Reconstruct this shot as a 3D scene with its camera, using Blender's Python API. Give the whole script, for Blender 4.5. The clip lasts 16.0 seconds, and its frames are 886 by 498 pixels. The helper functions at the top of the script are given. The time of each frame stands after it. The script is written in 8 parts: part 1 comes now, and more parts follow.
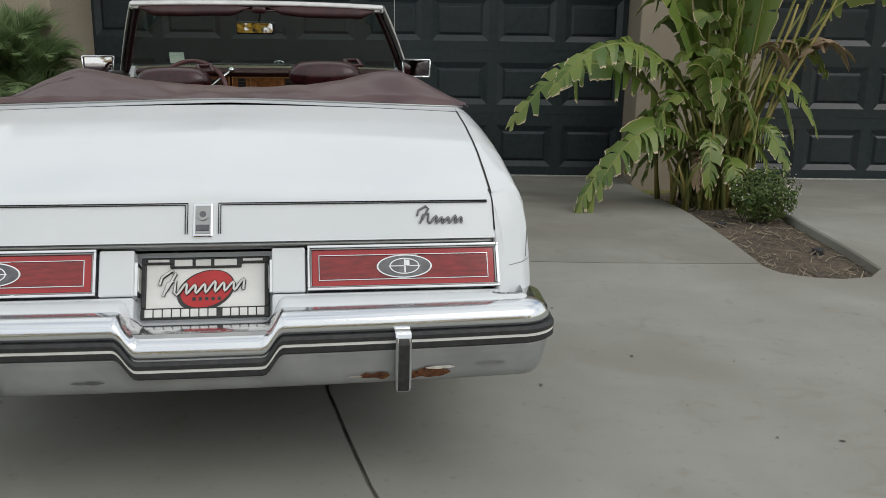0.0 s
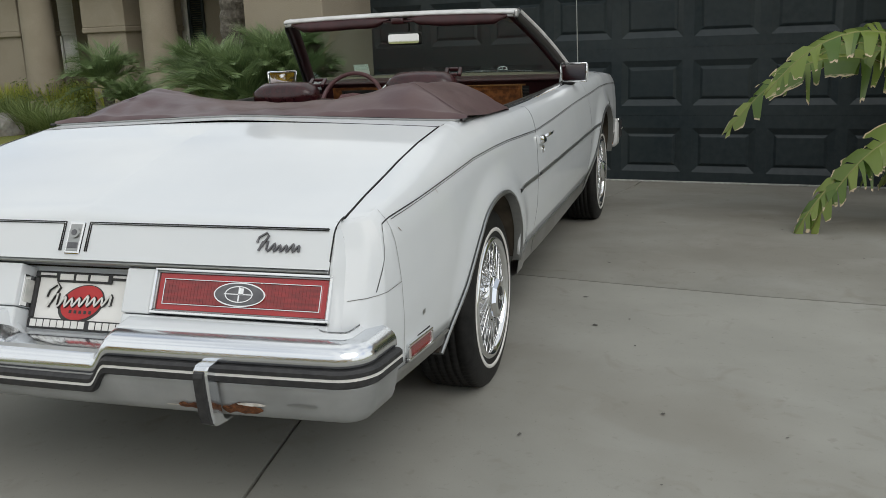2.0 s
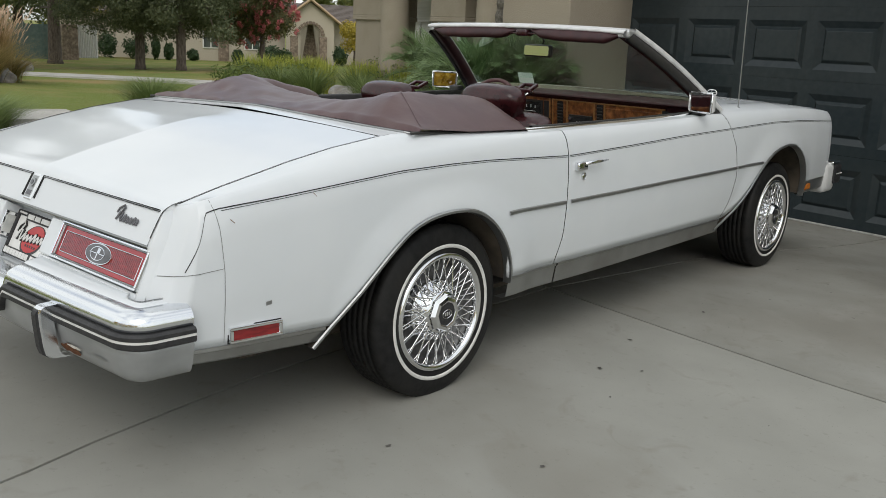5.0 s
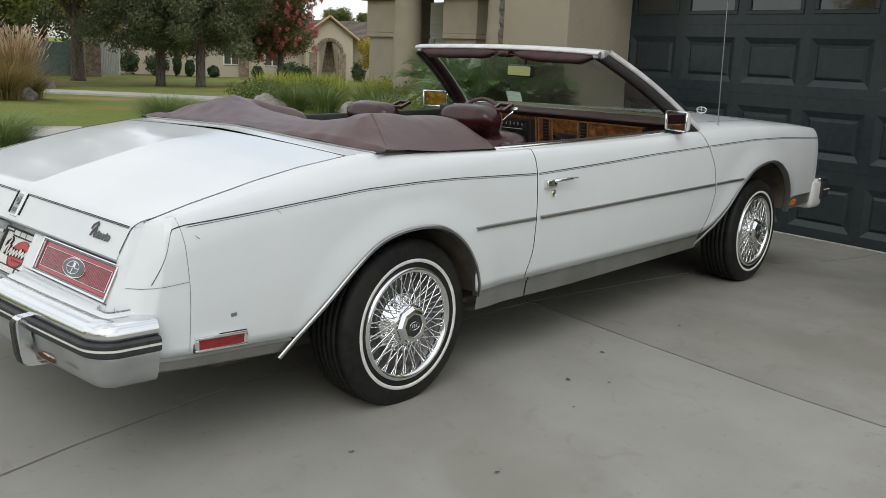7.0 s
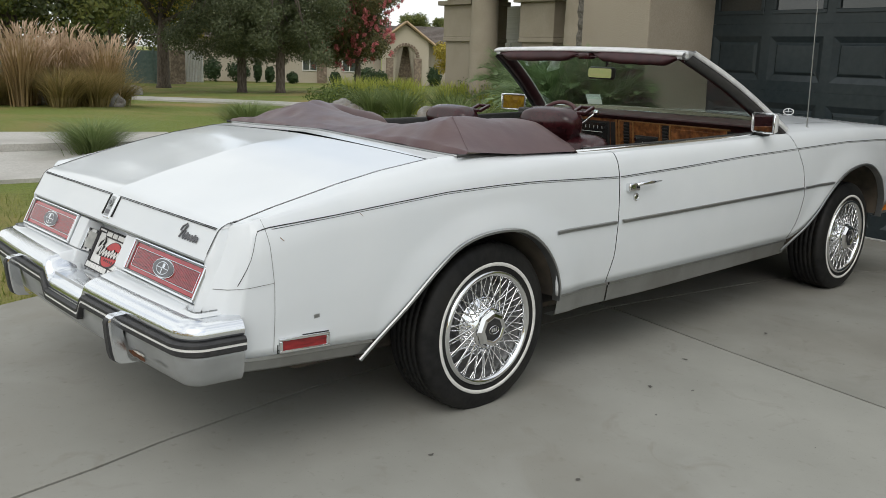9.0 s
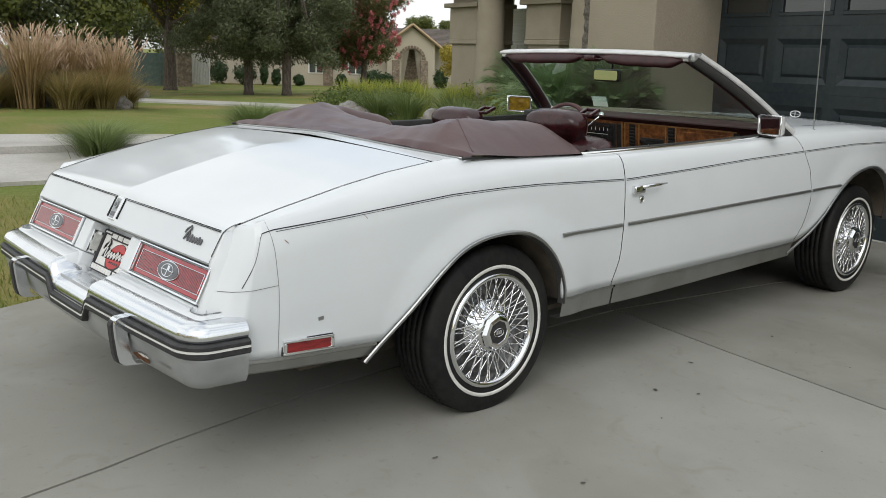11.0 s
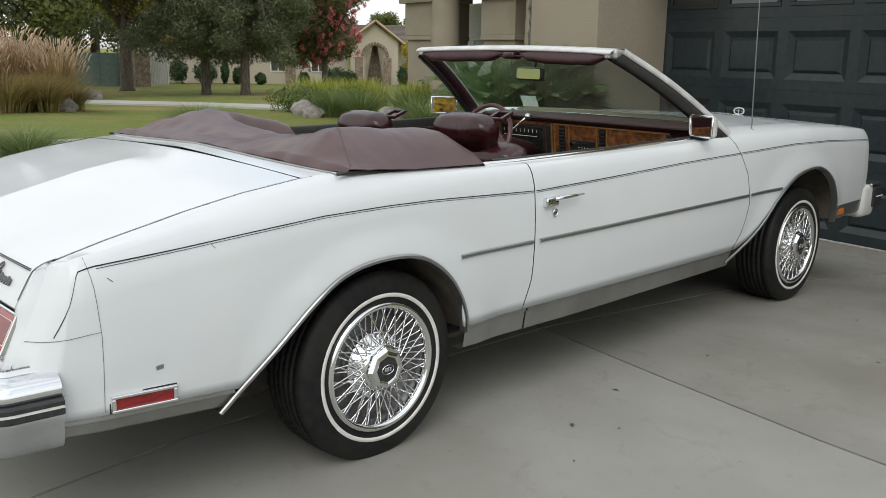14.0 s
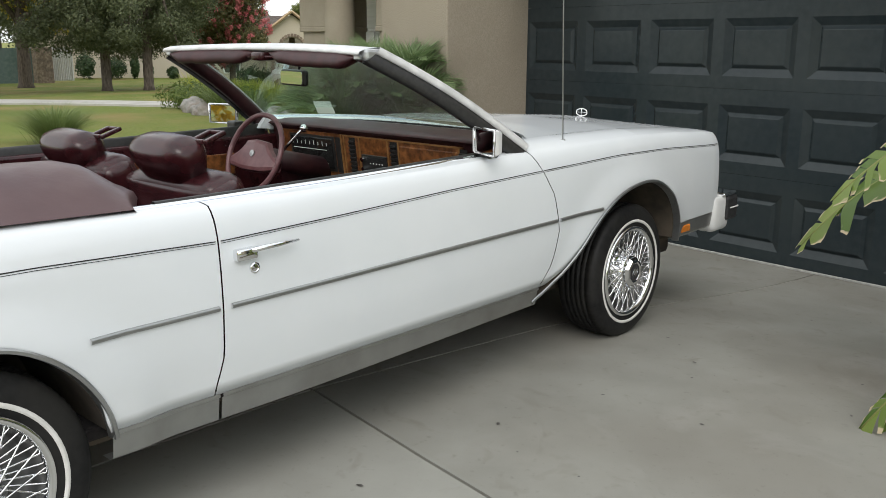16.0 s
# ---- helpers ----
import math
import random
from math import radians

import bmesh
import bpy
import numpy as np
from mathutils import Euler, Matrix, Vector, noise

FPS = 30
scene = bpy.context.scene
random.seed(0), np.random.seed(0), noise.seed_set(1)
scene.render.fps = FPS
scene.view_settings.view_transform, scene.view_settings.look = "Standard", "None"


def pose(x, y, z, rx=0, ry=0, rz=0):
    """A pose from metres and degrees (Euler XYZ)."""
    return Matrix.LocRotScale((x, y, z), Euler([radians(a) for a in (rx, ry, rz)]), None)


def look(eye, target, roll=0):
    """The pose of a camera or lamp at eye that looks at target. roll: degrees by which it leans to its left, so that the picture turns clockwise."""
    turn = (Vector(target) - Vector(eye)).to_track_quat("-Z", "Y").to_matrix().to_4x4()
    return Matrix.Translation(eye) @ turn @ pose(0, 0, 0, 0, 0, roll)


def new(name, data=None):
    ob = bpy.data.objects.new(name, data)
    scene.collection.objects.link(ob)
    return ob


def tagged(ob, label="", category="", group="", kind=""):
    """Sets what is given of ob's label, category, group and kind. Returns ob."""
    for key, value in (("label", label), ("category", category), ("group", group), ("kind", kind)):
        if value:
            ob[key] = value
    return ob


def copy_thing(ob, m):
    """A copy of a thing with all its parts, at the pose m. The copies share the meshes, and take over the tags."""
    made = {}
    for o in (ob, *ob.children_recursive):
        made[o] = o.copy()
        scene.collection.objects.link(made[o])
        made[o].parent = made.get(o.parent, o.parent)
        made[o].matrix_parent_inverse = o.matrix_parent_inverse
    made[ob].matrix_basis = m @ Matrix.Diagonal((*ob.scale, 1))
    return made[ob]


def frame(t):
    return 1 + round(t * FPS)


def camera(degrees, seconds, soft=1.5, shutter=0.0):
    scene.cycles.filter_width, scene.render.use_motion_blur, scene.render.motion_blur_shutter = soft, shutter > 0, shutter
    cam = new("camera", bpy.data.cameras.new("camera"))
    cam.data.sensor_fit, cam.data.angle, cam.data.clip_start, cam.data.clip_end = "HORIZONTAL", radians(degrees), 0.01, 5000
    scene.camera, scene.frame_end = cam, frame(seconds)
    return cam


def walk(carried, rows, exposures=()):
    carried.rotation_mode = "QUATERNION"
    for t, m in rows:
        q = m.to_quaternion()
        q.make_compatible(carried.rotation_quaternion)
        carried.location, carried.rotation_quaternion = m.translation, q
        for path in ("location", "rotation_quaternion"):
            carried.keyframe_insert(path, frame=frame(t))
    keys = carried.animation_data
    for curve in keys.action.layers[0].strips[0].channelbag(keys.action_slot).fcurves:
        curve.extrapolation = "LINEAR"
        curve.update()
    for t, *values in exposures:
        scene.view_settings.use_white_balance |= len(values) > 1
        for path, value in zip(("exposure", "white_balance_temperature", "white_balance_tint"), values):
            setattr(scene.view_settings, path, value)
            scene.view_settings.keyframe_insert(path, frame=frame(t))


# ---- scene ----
cam = camera(53.2, 16.0, 0.8)
PATH = [
    (0, (0.286, -1.941, 1.18), (0.56, -0.016, 0.709), 0.8),
    (0.5, (0.576, -1.916, 1.162), (0.691, 0.019, 0.671), 0.0),
    (1, (0.9, -1.773, 1.184), (0.682, 0.156, 0.703), -0.9),
    (1.5, (1.261, -1.699, 1.177), (0.788, 0.188, 0.712), -2.4),
    (2, (1.599, -1.6, 1.195), (1.006, 0.253, 0.732), -2.3),
    (2.5, (1.83, -1.409, 1.193), (1.082, 0.389, 0.737), -1.6),
    (3, (2.127, -1.31, 1.204), (1.249, 0.44, 0.798), -1.0),
    (3.5, (2.397, -1.234, 1.23), (1.322, 0.393, 0.79), 0.1),
    (4, (2.564, -1.082, 1.245), (1.307, 0.413, 0.814), 0.8),
    (4.2, (2.625, -1.02, 1.245), (1.372, 0.474, 0.799), 1.7),
    (6.3, (3.02, -0.937, 1.281), (1.679, 0.475, 0.827), 2.6),
    (6.5, (3.041, -0.942, 1.292), (1.691, 0.464, 0.844), 2.3),
    (7, (3.044, -0.92, 1.286), (1.72, 0.514, 0.851), 2.4),
    (7.5, (3.023, -0.914, 1.28), (1.667, 0.492, 0.852), 2.1),
    (8, (3.024, -0.927, 1.283), (1.607, 0.422, 0.865), 1.8),
    (8.5, (3.021, -0.928, 1.28), (1.584, 0.394, 0.849), 1.7),
    (11, (3.019, -0.921, 1.279), (1.566, 0.386, 0.852), 1.7),
    (11.5, (3.014, -0.92, 1.277), (1.56, 0.385, 0.851), 1.6),
    (12, (3.021, -0.919, 1.275), (1.559, 0.376, 0.847), 1.6),
    (12.5, (3.02, -0.912, 1.271), (1.568, 0.394, 0.836), 1.6),
    (13, (3.041, -0.86, 1.272), (1.593, 0.454, 0.854), 1.7),
    (13.5, (2.995, -0.703, 1.259), (1.544, 0.601, 0.818), 1.5),
    (14, (2.928, -0.443, 1.298), (1.519, 0.909, 0.864), 1.0),
    (14.5, (2.915, -0.228, 1.291), (1.599, 1.216, 0.865), 0.3),
    (15, (2.95, 0.05, 1.312), (1.67, 1.509, 0.828), 0.5),
    (15.5, (2.976, 0.34, 1.335), (1.647, 1.776, 0.923), 0.3),
    (16, (2.891, 0.659, 1.343), (1.586, 2.104, 0.889), 0.3),
]
walk(cam, [(t, look(eye, target, roll)) for t, eye, target, roll in PATH], [(0, -0.02), (2.5, -0.02), (3.5, 0.04), (7, 0.16), (12.5, 0.22), (14.5, 0.36), (16, 0.60)])

# ---- light ----
world = bpy.data.worlds.new("evening_sky")
scene.world = world
world.use_nodes = True
wn = world.node_tree.nodes
sky = wn.new("ShaderNodeTexSky")
sky.sky_type = "NISHITA"
sky.sun_disc = False
sky.sun_elevation = radians(44)
sky.sun_rotation = radians(140)
sky.air_density = 1.0
sky.dust_density = 1.5
wn["Background"].inputs["Strength"].default_value = 0.15
# high broken cloud over the whole sky
tc = wn.new("ShaderNodeTexCoord")
cl = wn.new("ShaderNodeTexNoise")
cl.inputs["Scale"].default_value = 2.6
cl.inputs["Detail"].default_value = 7
cr = wn.new("ShaderNodeValToRGB")
cr.color_ramp.elements[0].position, cr.color_ramp.elements[1].position = 0.25, 0.52
cm = wn.new("ShaderNodeMix")
cm.data_type = "RGBA"
cm.inputs[7].default_value = (6.2, 6.38, 6.3, 1)
wl = world.node_tree.links
wl.new(tc.outputs["Generated"], cl.inputs["Vector"])
wl.new(cl.outputs["Fac"], cr.inputs[0])
wl.new(cr.outputs[0], cm.inputs[0])
wl.new(sky.outputs[0], cm.inputs[6])
wl.new(cm.outputs[2], wn["Background"].inputs["Color"])
sun = new("sun", bpy.data.lights.new("sun", "SUN"))
sun.data.energy = 0.82
sun.data.angle = radians(40)
sun.data.color = (1.0, 0.97, 0.93)
sun.matrix_world = look((11.5, -14, 17.5), (0, 0, 0))


# ---- materials ----
def material(name, rough=0.5, metal=0.0, coat=0.0):
    m = bpy.data.materials.new(name)
    m.use_nodes = True
    b = m.node_tree.nodes["Principled BSDF"]
    b.inputs["Roughness"].default_value = rough
    b.inputs["Metallic"].default_value = metal
    b.inputs["Coat Weight"].default_value = coat
    return m, m.node_tree, b


def surface(name, c1, c2, scale, rough=0.5, metal=0.0, bump=0.0, bump_scale=None, coat=0.0, c3=None, scale3=1.5, rough2=None, stretch=(1, 1, 1), vary=0.0, depth=0.01):
    """A two-scale mottled surface: fine grain c1 to c2 and broad patches and stains c3, with relief."""
    m, t, b = material(name, rough, metal, coat)
    nd, ln = t.nodes, t.links
    co = nd.new("ShaderNodeTexCoord")
    mp = nd.new("ShaderNodeMapping")
    mp.inputs["Scale"].default_value = stretch
    ln.new(co.outputs["Object"], mp.inputs[0])
    n1 = nd.new("ShaderNodeTexNoise")
    n1.inputs["Scale"].default_value = scale
    n1.inputs["Detail"].default_value = 6
    ln.new(mp.outputs[0], n1.inputs["Vector"])
    r1 = nd.new("ShaderNodeValToRGB")
    r1.color_ramp.elements[0].position, r1.color_ramp.elements[1].position = 0.33, 0.67
    r1.color_ramp.elements[0].color, r1.color_ramp.elements[1].color = (*c1, 1), (*c2, 1)
    ln.new(n1.outputs["Fac"], r1.inputs[0])
    out = r1.outputs[0]
    if c3:
        n3 = nd.new("ShaderNodeTexNoise")
        n3.inputs["Scale"].default_value = scale3
        n3.inputs["Detail"].default_value = 4
        ln.new(mp.outputs[0], n3.inputs["Vector"])
        r3 = nd.new("ShaderNodeValToRGB")
        r3.color_ramp.elements[0].position, r3.color_ramp.elements[1].position = 0.45, 0.75
        ln.new(n3.outputs["Fac"], r3.inputs[0])
        mx = nd.new("ShaderNodeMix")
        mx.data_type = "RGBA"
        mx.inputs[7].default_value = (*c3, 1)
        ln.new(r3.outputs[0], mx.inputs[0])
        ln.new(out, mx.inputs[6])
        out = mx.outputs[2]
    if vary:
        oi = nd.new("ShaderNodeObjectInfo")
        mr = nd.new("ShaderNodeMapRange")
        mr.inputs[3].default_value, mr.inputs[4].default_value = 1 - vary, 1 + vary
        ln.new(oi.outputs["Random"], mr.inputs[0])
        hs = nd.new("ShaderNodeHueSaturation")
        ln.new(mr.outputs[0], hs.inputs["Value"])
        ln.new(out, hs.inputs["Color"])
        out = hs.outputs[0]
    ln.new(out, b.inputs["Base Color"])
    if rough2 is not None:
        rr = nd.new("ShaderNodeMapRange")
        rr.inputs[3].default_value, rr.inputs[4].default_value = rough, rough2
        ln.new(n1.outputs["Fac"], rr.inputs[0])
        ln.new(rr.outputs[0], b.inputs["Roughness"])
    if bump:
        n2 = nd.new("ShaderNodeTexNoise")
        n2.inputs["Scale"].default_value = bump_scale or scale * 2
        n2.inputs["Detail"].default_value = 8
        ln.new(mp.outputs[0], n2.inputs["Vector"])
        bp = nd.new("ShaderNodeBump")
        bp.inputs["Strength"].default_value = bump
        bp.inputs["Distance"].default_value = depth
        ln.new(n2.outputs["Fac"], bp.inputs["Height"])
        ln.new(bp.outputs[0], b.inputs["Normal"])
    return m


def glass(name, tint, rough=0.0):
    m, t, b = material(name, rough)
    b.inputs["Base Color"].default_value = (*tint, 1)
    b.inputs["Transmission Weight"].default_value = 1
    b.inputs["IOR"].default_value = 1.45
    return m


def leafy(name, c1, c2, rim=None, rough=0.5, trans=0.25):
    """Leaf green that varies leaf by leaf, a little light passing through, with a dry rim where the mesh says so."""
    m, t, b = material(name, rough)
    nd, ln = t.nodes, t.links
    ge = nd.new("ShaderNodeNewGeometry")
    r = nd.new("ShaderNodeValToRGB")
    r.color_ramp.elements[0].color, r.color_ramp.elements[1].color = (*c1, 1), (*c2, 1)
    ln.new(ge.outputs["Random Per Island"], r.inputs[0])
    out = r.outputs[0]
    if rim:
        at = nd.new("ShaderNodeAttribute")
        at.attribute_name = "dry"
        no = nd.new("ShaderNodeTexNoise")
        no.inputs["Scale"].default_value = 18
        ad = nd.new("ShaderNodeMath")
        ad.operation = "MULTIPLY_ADD"
        ad.inputs[1].default_value = 1.2
        ln.new(no.outputs["Fac"], ad.inputs[0])
        ad.inputs[2].default_value = -0.6
        a2 = nd.new("ShaderNodeMath")
        ln.new(at.outputs["Fac"], a2.inputs[0])
        ln.new(ad.outputs[0], a2.inputs[1])
        rr = nd.new("ShaderNodeValToRGB")
        rr.color_ramp.elements[0].position, rr.color_ramp.elements[1].position = 0.62, 0.8
        ln.new(a2.outputs[0], rr.inputs[0])
        mx = nd.new("ShaderNodeMix")
        mx.data_type = "RGBA"
        mx.inputs[7].default_value = (*rim, 1)
        ln.new(rr.outputs[0], mx.inputs[0])
        ln.new(out, mx.inputs[6])
        out = mx.outputs[2]
    ln.new(out, b.inputs["Base Color"])
    tr = nd.new("ShaderNodeBsdfTranslucent")
    ln.new(out, tr.inputs[0])
    ms = nd.new("ShaderNodeMixShader")
    ms.inputs[0].default_value = trans
    ln.new(b.outputs[0], ms.inputs[1])
    ln.new(tr.outputs[0], ms.inputs[2])
    ln.new(ms.outputs[0], nd["Material Output"].inputs[0])
    return m


M_WHITE = surface("white_car_paint", (0.675, 0.705, 0.730), (0.71, 0.735, 0.755), 3, 0.09, coat=0.0, c3=(0.665, 0.69, 0.71), scale3=2.0)
M_CHROME = surface("chrome", (0.80, 0.81, 0.83), (0.86, 0.87, 0.88), 6, 0.07, 1.0)
M_BRUSHED = surface("satin_trim_metal", (0.34, 0.35, 0.35), (0.38, 0.385, 0.385), 60, 0.30, 0.85)
M_ROCKER = surface("satin_sill_metal", (0.35, 0.355, 0.35), (0.39, 0.395, 0.39), 12, 0.32, 0.85, c3=(0.27, 0.265, 0.25), scale3=4)
M_BUMPER = surface("bumper_chrome", (0.78, 0.80, 0.84), (0.84, 0.86, 0.89), 5, 0.17, 1.0)
M_SILVER = surface("silver_bumper_paint", (0.33, 0.34, 0.345), (0.41, 0.42, 0.425), 9, 0.30, 0.4, c3=(0.29, 0.30, 0.30), scale3=5)
M_BLACK = surface("black_rubber", (0.018, 0.018, 0.02), (0.035, 0.035, 0.036), 60, 0.55, bump=0.15)
M_GAP = surface("panel_gap_dark", (0.01, 0.01, 0.01), (0.02, 0.02, 0.02), 60, 0.8)
M_SEAM = surface("panel_seam", (0.10, 0.10, 0.10), (0.22, 0.22, 0.21), 30, 0.7)
M_TYRE = surface("tyre_rubber", (0.012, 0.012, 0.0125), (0.020, 0.020, 0.020), 35, 0.5, bump=0.25, c3=(0.028, 0.027, 0.025), scale3=6, depth=0.003)
M_WALL = surface("whitewall_rubber", (0.62, 0.61, 0.58), (0.74, 0.73, 0.71), 30, 0.6)
M_STRIPE = surface("white_stripe", (0.66, 0.66, 0.64), (0.76, 0.76, 0.74), 30, 0.5)
# c3 paints the beige sky sheen of the vinyl as paler patches
M_BOOT = surface("plum_vinyl_cover", (0.080, 0.046, 0.050), (0.104, 0.063, 0.066), 5, 0.33, bump=0.30, bump_scale=9, c3=(0.135, 0.092, 0.085), scale3=3.4, depth=0.012, rough2=0.44)
M_LEATHER = surface("maroon_leather", (0.023, 0.0055, 0.007), (0.042, 0.010, 0.012), 22, 0.25, bump=0.15, bump_scale=140, depth=0.002)
M_MAROON = surface("dark_maroon_trim", (0.028, 0.008, 0.010), (0.048, 0.013, 0.015), 24, 0.5, bump=0.15, bump_scale=120, depth=0.002)
M_LAMP = surface("red_lamp_plastic", (0.32, 0.012, 0.016), (0.42, 0.02, 0.025), 10, 0.14, coat=0.5)
M_RED_DARK = surface("dark_red_lens", (0.16, 0.006, 0.008), (0.28, 0.012, 0.014), 22, 0.1, coat=0.6, stretch=(1, 1, 6))
M_AMBER = surface("amber_lens", (0.55, 0.17, 0.02), (0.65, 0.22, 0.04), 20, 0.2)
M_CLEAR = surface("clear_lens", (0.45, 0.46, 0.44), (0.65, 0.65, 0.62), 30, 0.15, coat=0.4)
M_GLASS = glass("tinted_windscreen_glass", (0.68, 0.81, 0.745))
M_MIRROR, _t, _b = material("mirror_glass", 0.02, 1.0)
_b.inputs["Base Color"].default_value = (0.85, 0.85, 0.85, 1)
M_RUST = surface("rust", (0.05, 0.018, 0.008), (0.24, 0.09, 0.03), 60, 0.9, bump=0.6, bump_scale=90, c3=(0.10, 0.03, 0.012), scale3=20)
M_PRINT = surface("black_print", (0.02, 0.02, 0.02), (0.03, 0.03, 0.03), 20, 0.4)
M_PLATE = surface("white_plate", (0.76, 0.76, 0.74), (0.82, 0.82, 0.80), 12, 0.35)
M_PLATERED = surface("red_print", (0.42, 0.016, 0.02), (0.50, 0.028, 0.028), 12, 0.35)
M_EMBLEM = surface("grey_emblem_enamel", (0.10, 0.10, 0.11), (0.16, 0.16, 0.17), 40, 0.3, 0.4)
M_WOOD = surface("burl_wood_veneer", (0.10, 0.032, 0.010), (0.32, 0.125, 0.040), 26, 0.28, coat=0.4, c3=(0.06, 0.02, 0.008), scale3=45)
M_PANE2 = surface("dark_instrument_lens", (0.012, 0.013, 0.013), (0.02, 0.021, 0.02), 5, 0.06, coat=0.8)
M_PLASTIC = surface("black_plastic", (0.015, 0.015, 0.015), (0.028, 0.027, 0.026), 50, 0.42)

def concrete(name, c1, c2, stain, worn):
    """Trowelled concrete: broad mottling, pale worn patches, brownish stains, faint trowel arcs and fine dark specks."""
    m = surface(name, c1, c2, 2.6, 0.85, bump=0.12, bump_scale=260, c3=stain, scale3=0.7, depth=0.002)
    nd, ln = m.node_tree.nodes, m.node_tree.links
    b = nd["Principled BSDF"]
    out = b.inputs["Base Color"].links[0].from_socket
    co = nd.new("ShaderNodeTexCoord")
    def layer(node, lo, hi, colour, amount, src):
        ln.new(co.outputs["Object"], node.inputs["Vector"])
        r = nd.new("ShaderNodeMapRange")
        r.inputs[1].default_value, r.inputs[2].default_value, r.inputs[4].default_value = lo, hi, amount
        ln.new(node.outputs[0], r.inputs[0])
        mx = nd.new("ShaderNodeMix")
        mx.data_type = "RGBA"
        mx.inputs[7].default_value = (*colour, 1)
        ln.new(r.outputs[0], mx.inputs[0])
        ln.new(src, mx.inputs[6])
        return mx.outputs[2]
    def cloud(scale, detail, twist=0.0):
        n = nd.new("ShaderNodeTexNoise")
        n.inputs["Scale"].default_value, n.inputs["Detail"].default_value, n.inputs["Distortion"].default_value = scale, detail, twist
        return n
    out = layer(cloud(1.7, 8, 0.6), 0.56, 0.72, worn, 0.55, out)
    out = layer(cloud(4.5, 6, 1.5), 0.60, 0.74, stain, 0.5, out)
    out = layer(cloud(26, 4), 0.62, 0.75, [q * 0.82 for q in stain], 0.35, out)
    out = layer(cloud(150, 3), 0.66, 0.76, [q * 0.55 for q in stain], 0.55, out)
    ln.new(out, b.inputs["Base Color"])
    return m


M_CONCRETE = concrete("driveway_concrete", (0.278, 0.276, 0.249), (0.314, 0.311, 0.282), (0.225, 0.213, 0.184), (0.345, 0.345, 0.32))
# far slabs: brown stains, plus the shade by the garage in a darker base
M_CONCRETE_FAR = concrete("stained_shaded_driveway_concrete", (0.232, 0.228, 0.204), (0.276, 0.272, 0.244), (0.188, 0.172, 0.146), (0.32, 0.315, 0.29))
M_CONCRETE2 = surface("pale_path_concrete", (0.40, 0.39, 0.36), (0.50, 0.48, 0.45), 40, 0.85, bump=0.3, bump_scale=200, c3=(0.36, 0.34, 0.31), scale3=1.5, depth=0.003)
M_JOINT = surface("joint_dirt", (0.11, 0.104, 0.088), (0.29, 0.28, 0.245), 6, 0.95)
M_STAIN = surface("oil_stain", (0.05, 0.045, 0.04), (0.14, 0.13, 0.12), 40, 0.8)
M_SCUFF = surface("worn_pale_concrete", (0.33, 0.32, 0.295), (0.36, 0.35, 0.32), 60, 0.9)
M_SOIL = surface("bark_soil", (0.055, 0.043, 0.032), (0.14, 0.115, 0.085), 40, 0.95, bump=0.8, bump_scale=60, c3=(0.17, 0.125, 0.085), scale3=9, depth=0.03)
M_STUCCO = surface("tan_stucco", (0.285, 0.245, 0.185), (0.345, 0.30, 0.235), 90, 0.9, bump=0.7, bump_scale=130, c3=(0.27, 0.23, 0.175), scale3=1.6, depth=0.006)
M_DOOR = surface("slate_blue_door_paint", (0.021, 0.029, 0.033), (0.028, 0.037, 0.041), 18, 0.24, c3=(0.034, 0.043, 0.045), scale3=1.3, bump=0.12, bump_scale=60, depth=0.002)
M_LAWN = surface("lawn_ground", (0.120, 0.160, 0.022), (0.190, 0.230, 0.040), 22, 0.95, bump=0.8, bump_scale=70, c3=(0.30, 0.22, 0.085), scale3=0.45, depth=0.04)
M_WELL = surface("dusty_wheel_well", (0.025, 0.021, 0.018), (0.085, 0.068, 0.050), 9, 0.9, c3=(0.13, 0.105, 0.078), scale3=7)
M_FLAKE = surface("curled_paint", (0.5, 0.47, 0.42), (0.7, 0.68, 0.64), 60, 0.7)
M_CLOTH = surface("black_lining", (0.02, 0.018, 0.018), (0.035, 0.03, 0.03), 60, 0.9)
M_HEADER = surface("worn_white_metal", (0.62, 0.62, 0.62), (0.74, 0.74, 0.74), 14, 0.35, 0.15, c3=(0.5, 0.5, 0.5), scale3=12)
M_CAST = surface("bare_cast_metal", (0.45, 0.46, 0.47), (0.68, 0.69, 0.70), 25, 0.35, 0.7)

M_MOULD = surface("golden_moulding", (0.24, 0.12, 0.04), (0.36, 0.19, 0.07), 30, 0.35)
M_SWHEEL = surface("steering_rim_vinyl", (0.12, 0.05, 0.055), (0.17, 0.08, 0.085), 30, 0.35)
M_CHROMEWHITE = surface("white_mirror_shell", (0.66, 0.67, 0.67), (0.78, 0.78, 0.78), 12, 0.25, 0.1, coat=0.4)
M_WHITEBAR = surface("white_bumper_plastic", (0.62, 0.63, 0.63), (0.70, 0.70, 0.69), 12, 0.4)


M_STICKER = leafy("permit_paper", (0.62, 0.72, 0.60), (0.78, 0.84, 0.76), None, 0.6, 0.6)


def dull(m, level):
    """A surface with a weaker sheen than plastic has."""
    m.node_tree.nodes["Principled BSDF"].inputs["Specular IOR Level"].default_value = level


dull(M_DOOR, 0.32)
dull(M_WHITE, 0.28)
dull(M_TYRE, 0.15)
dull(M_CONCRETE, 0.2)
dull(M_CONCRETE_FAR, 0.2)
dull(M_BOOT, 0.4)


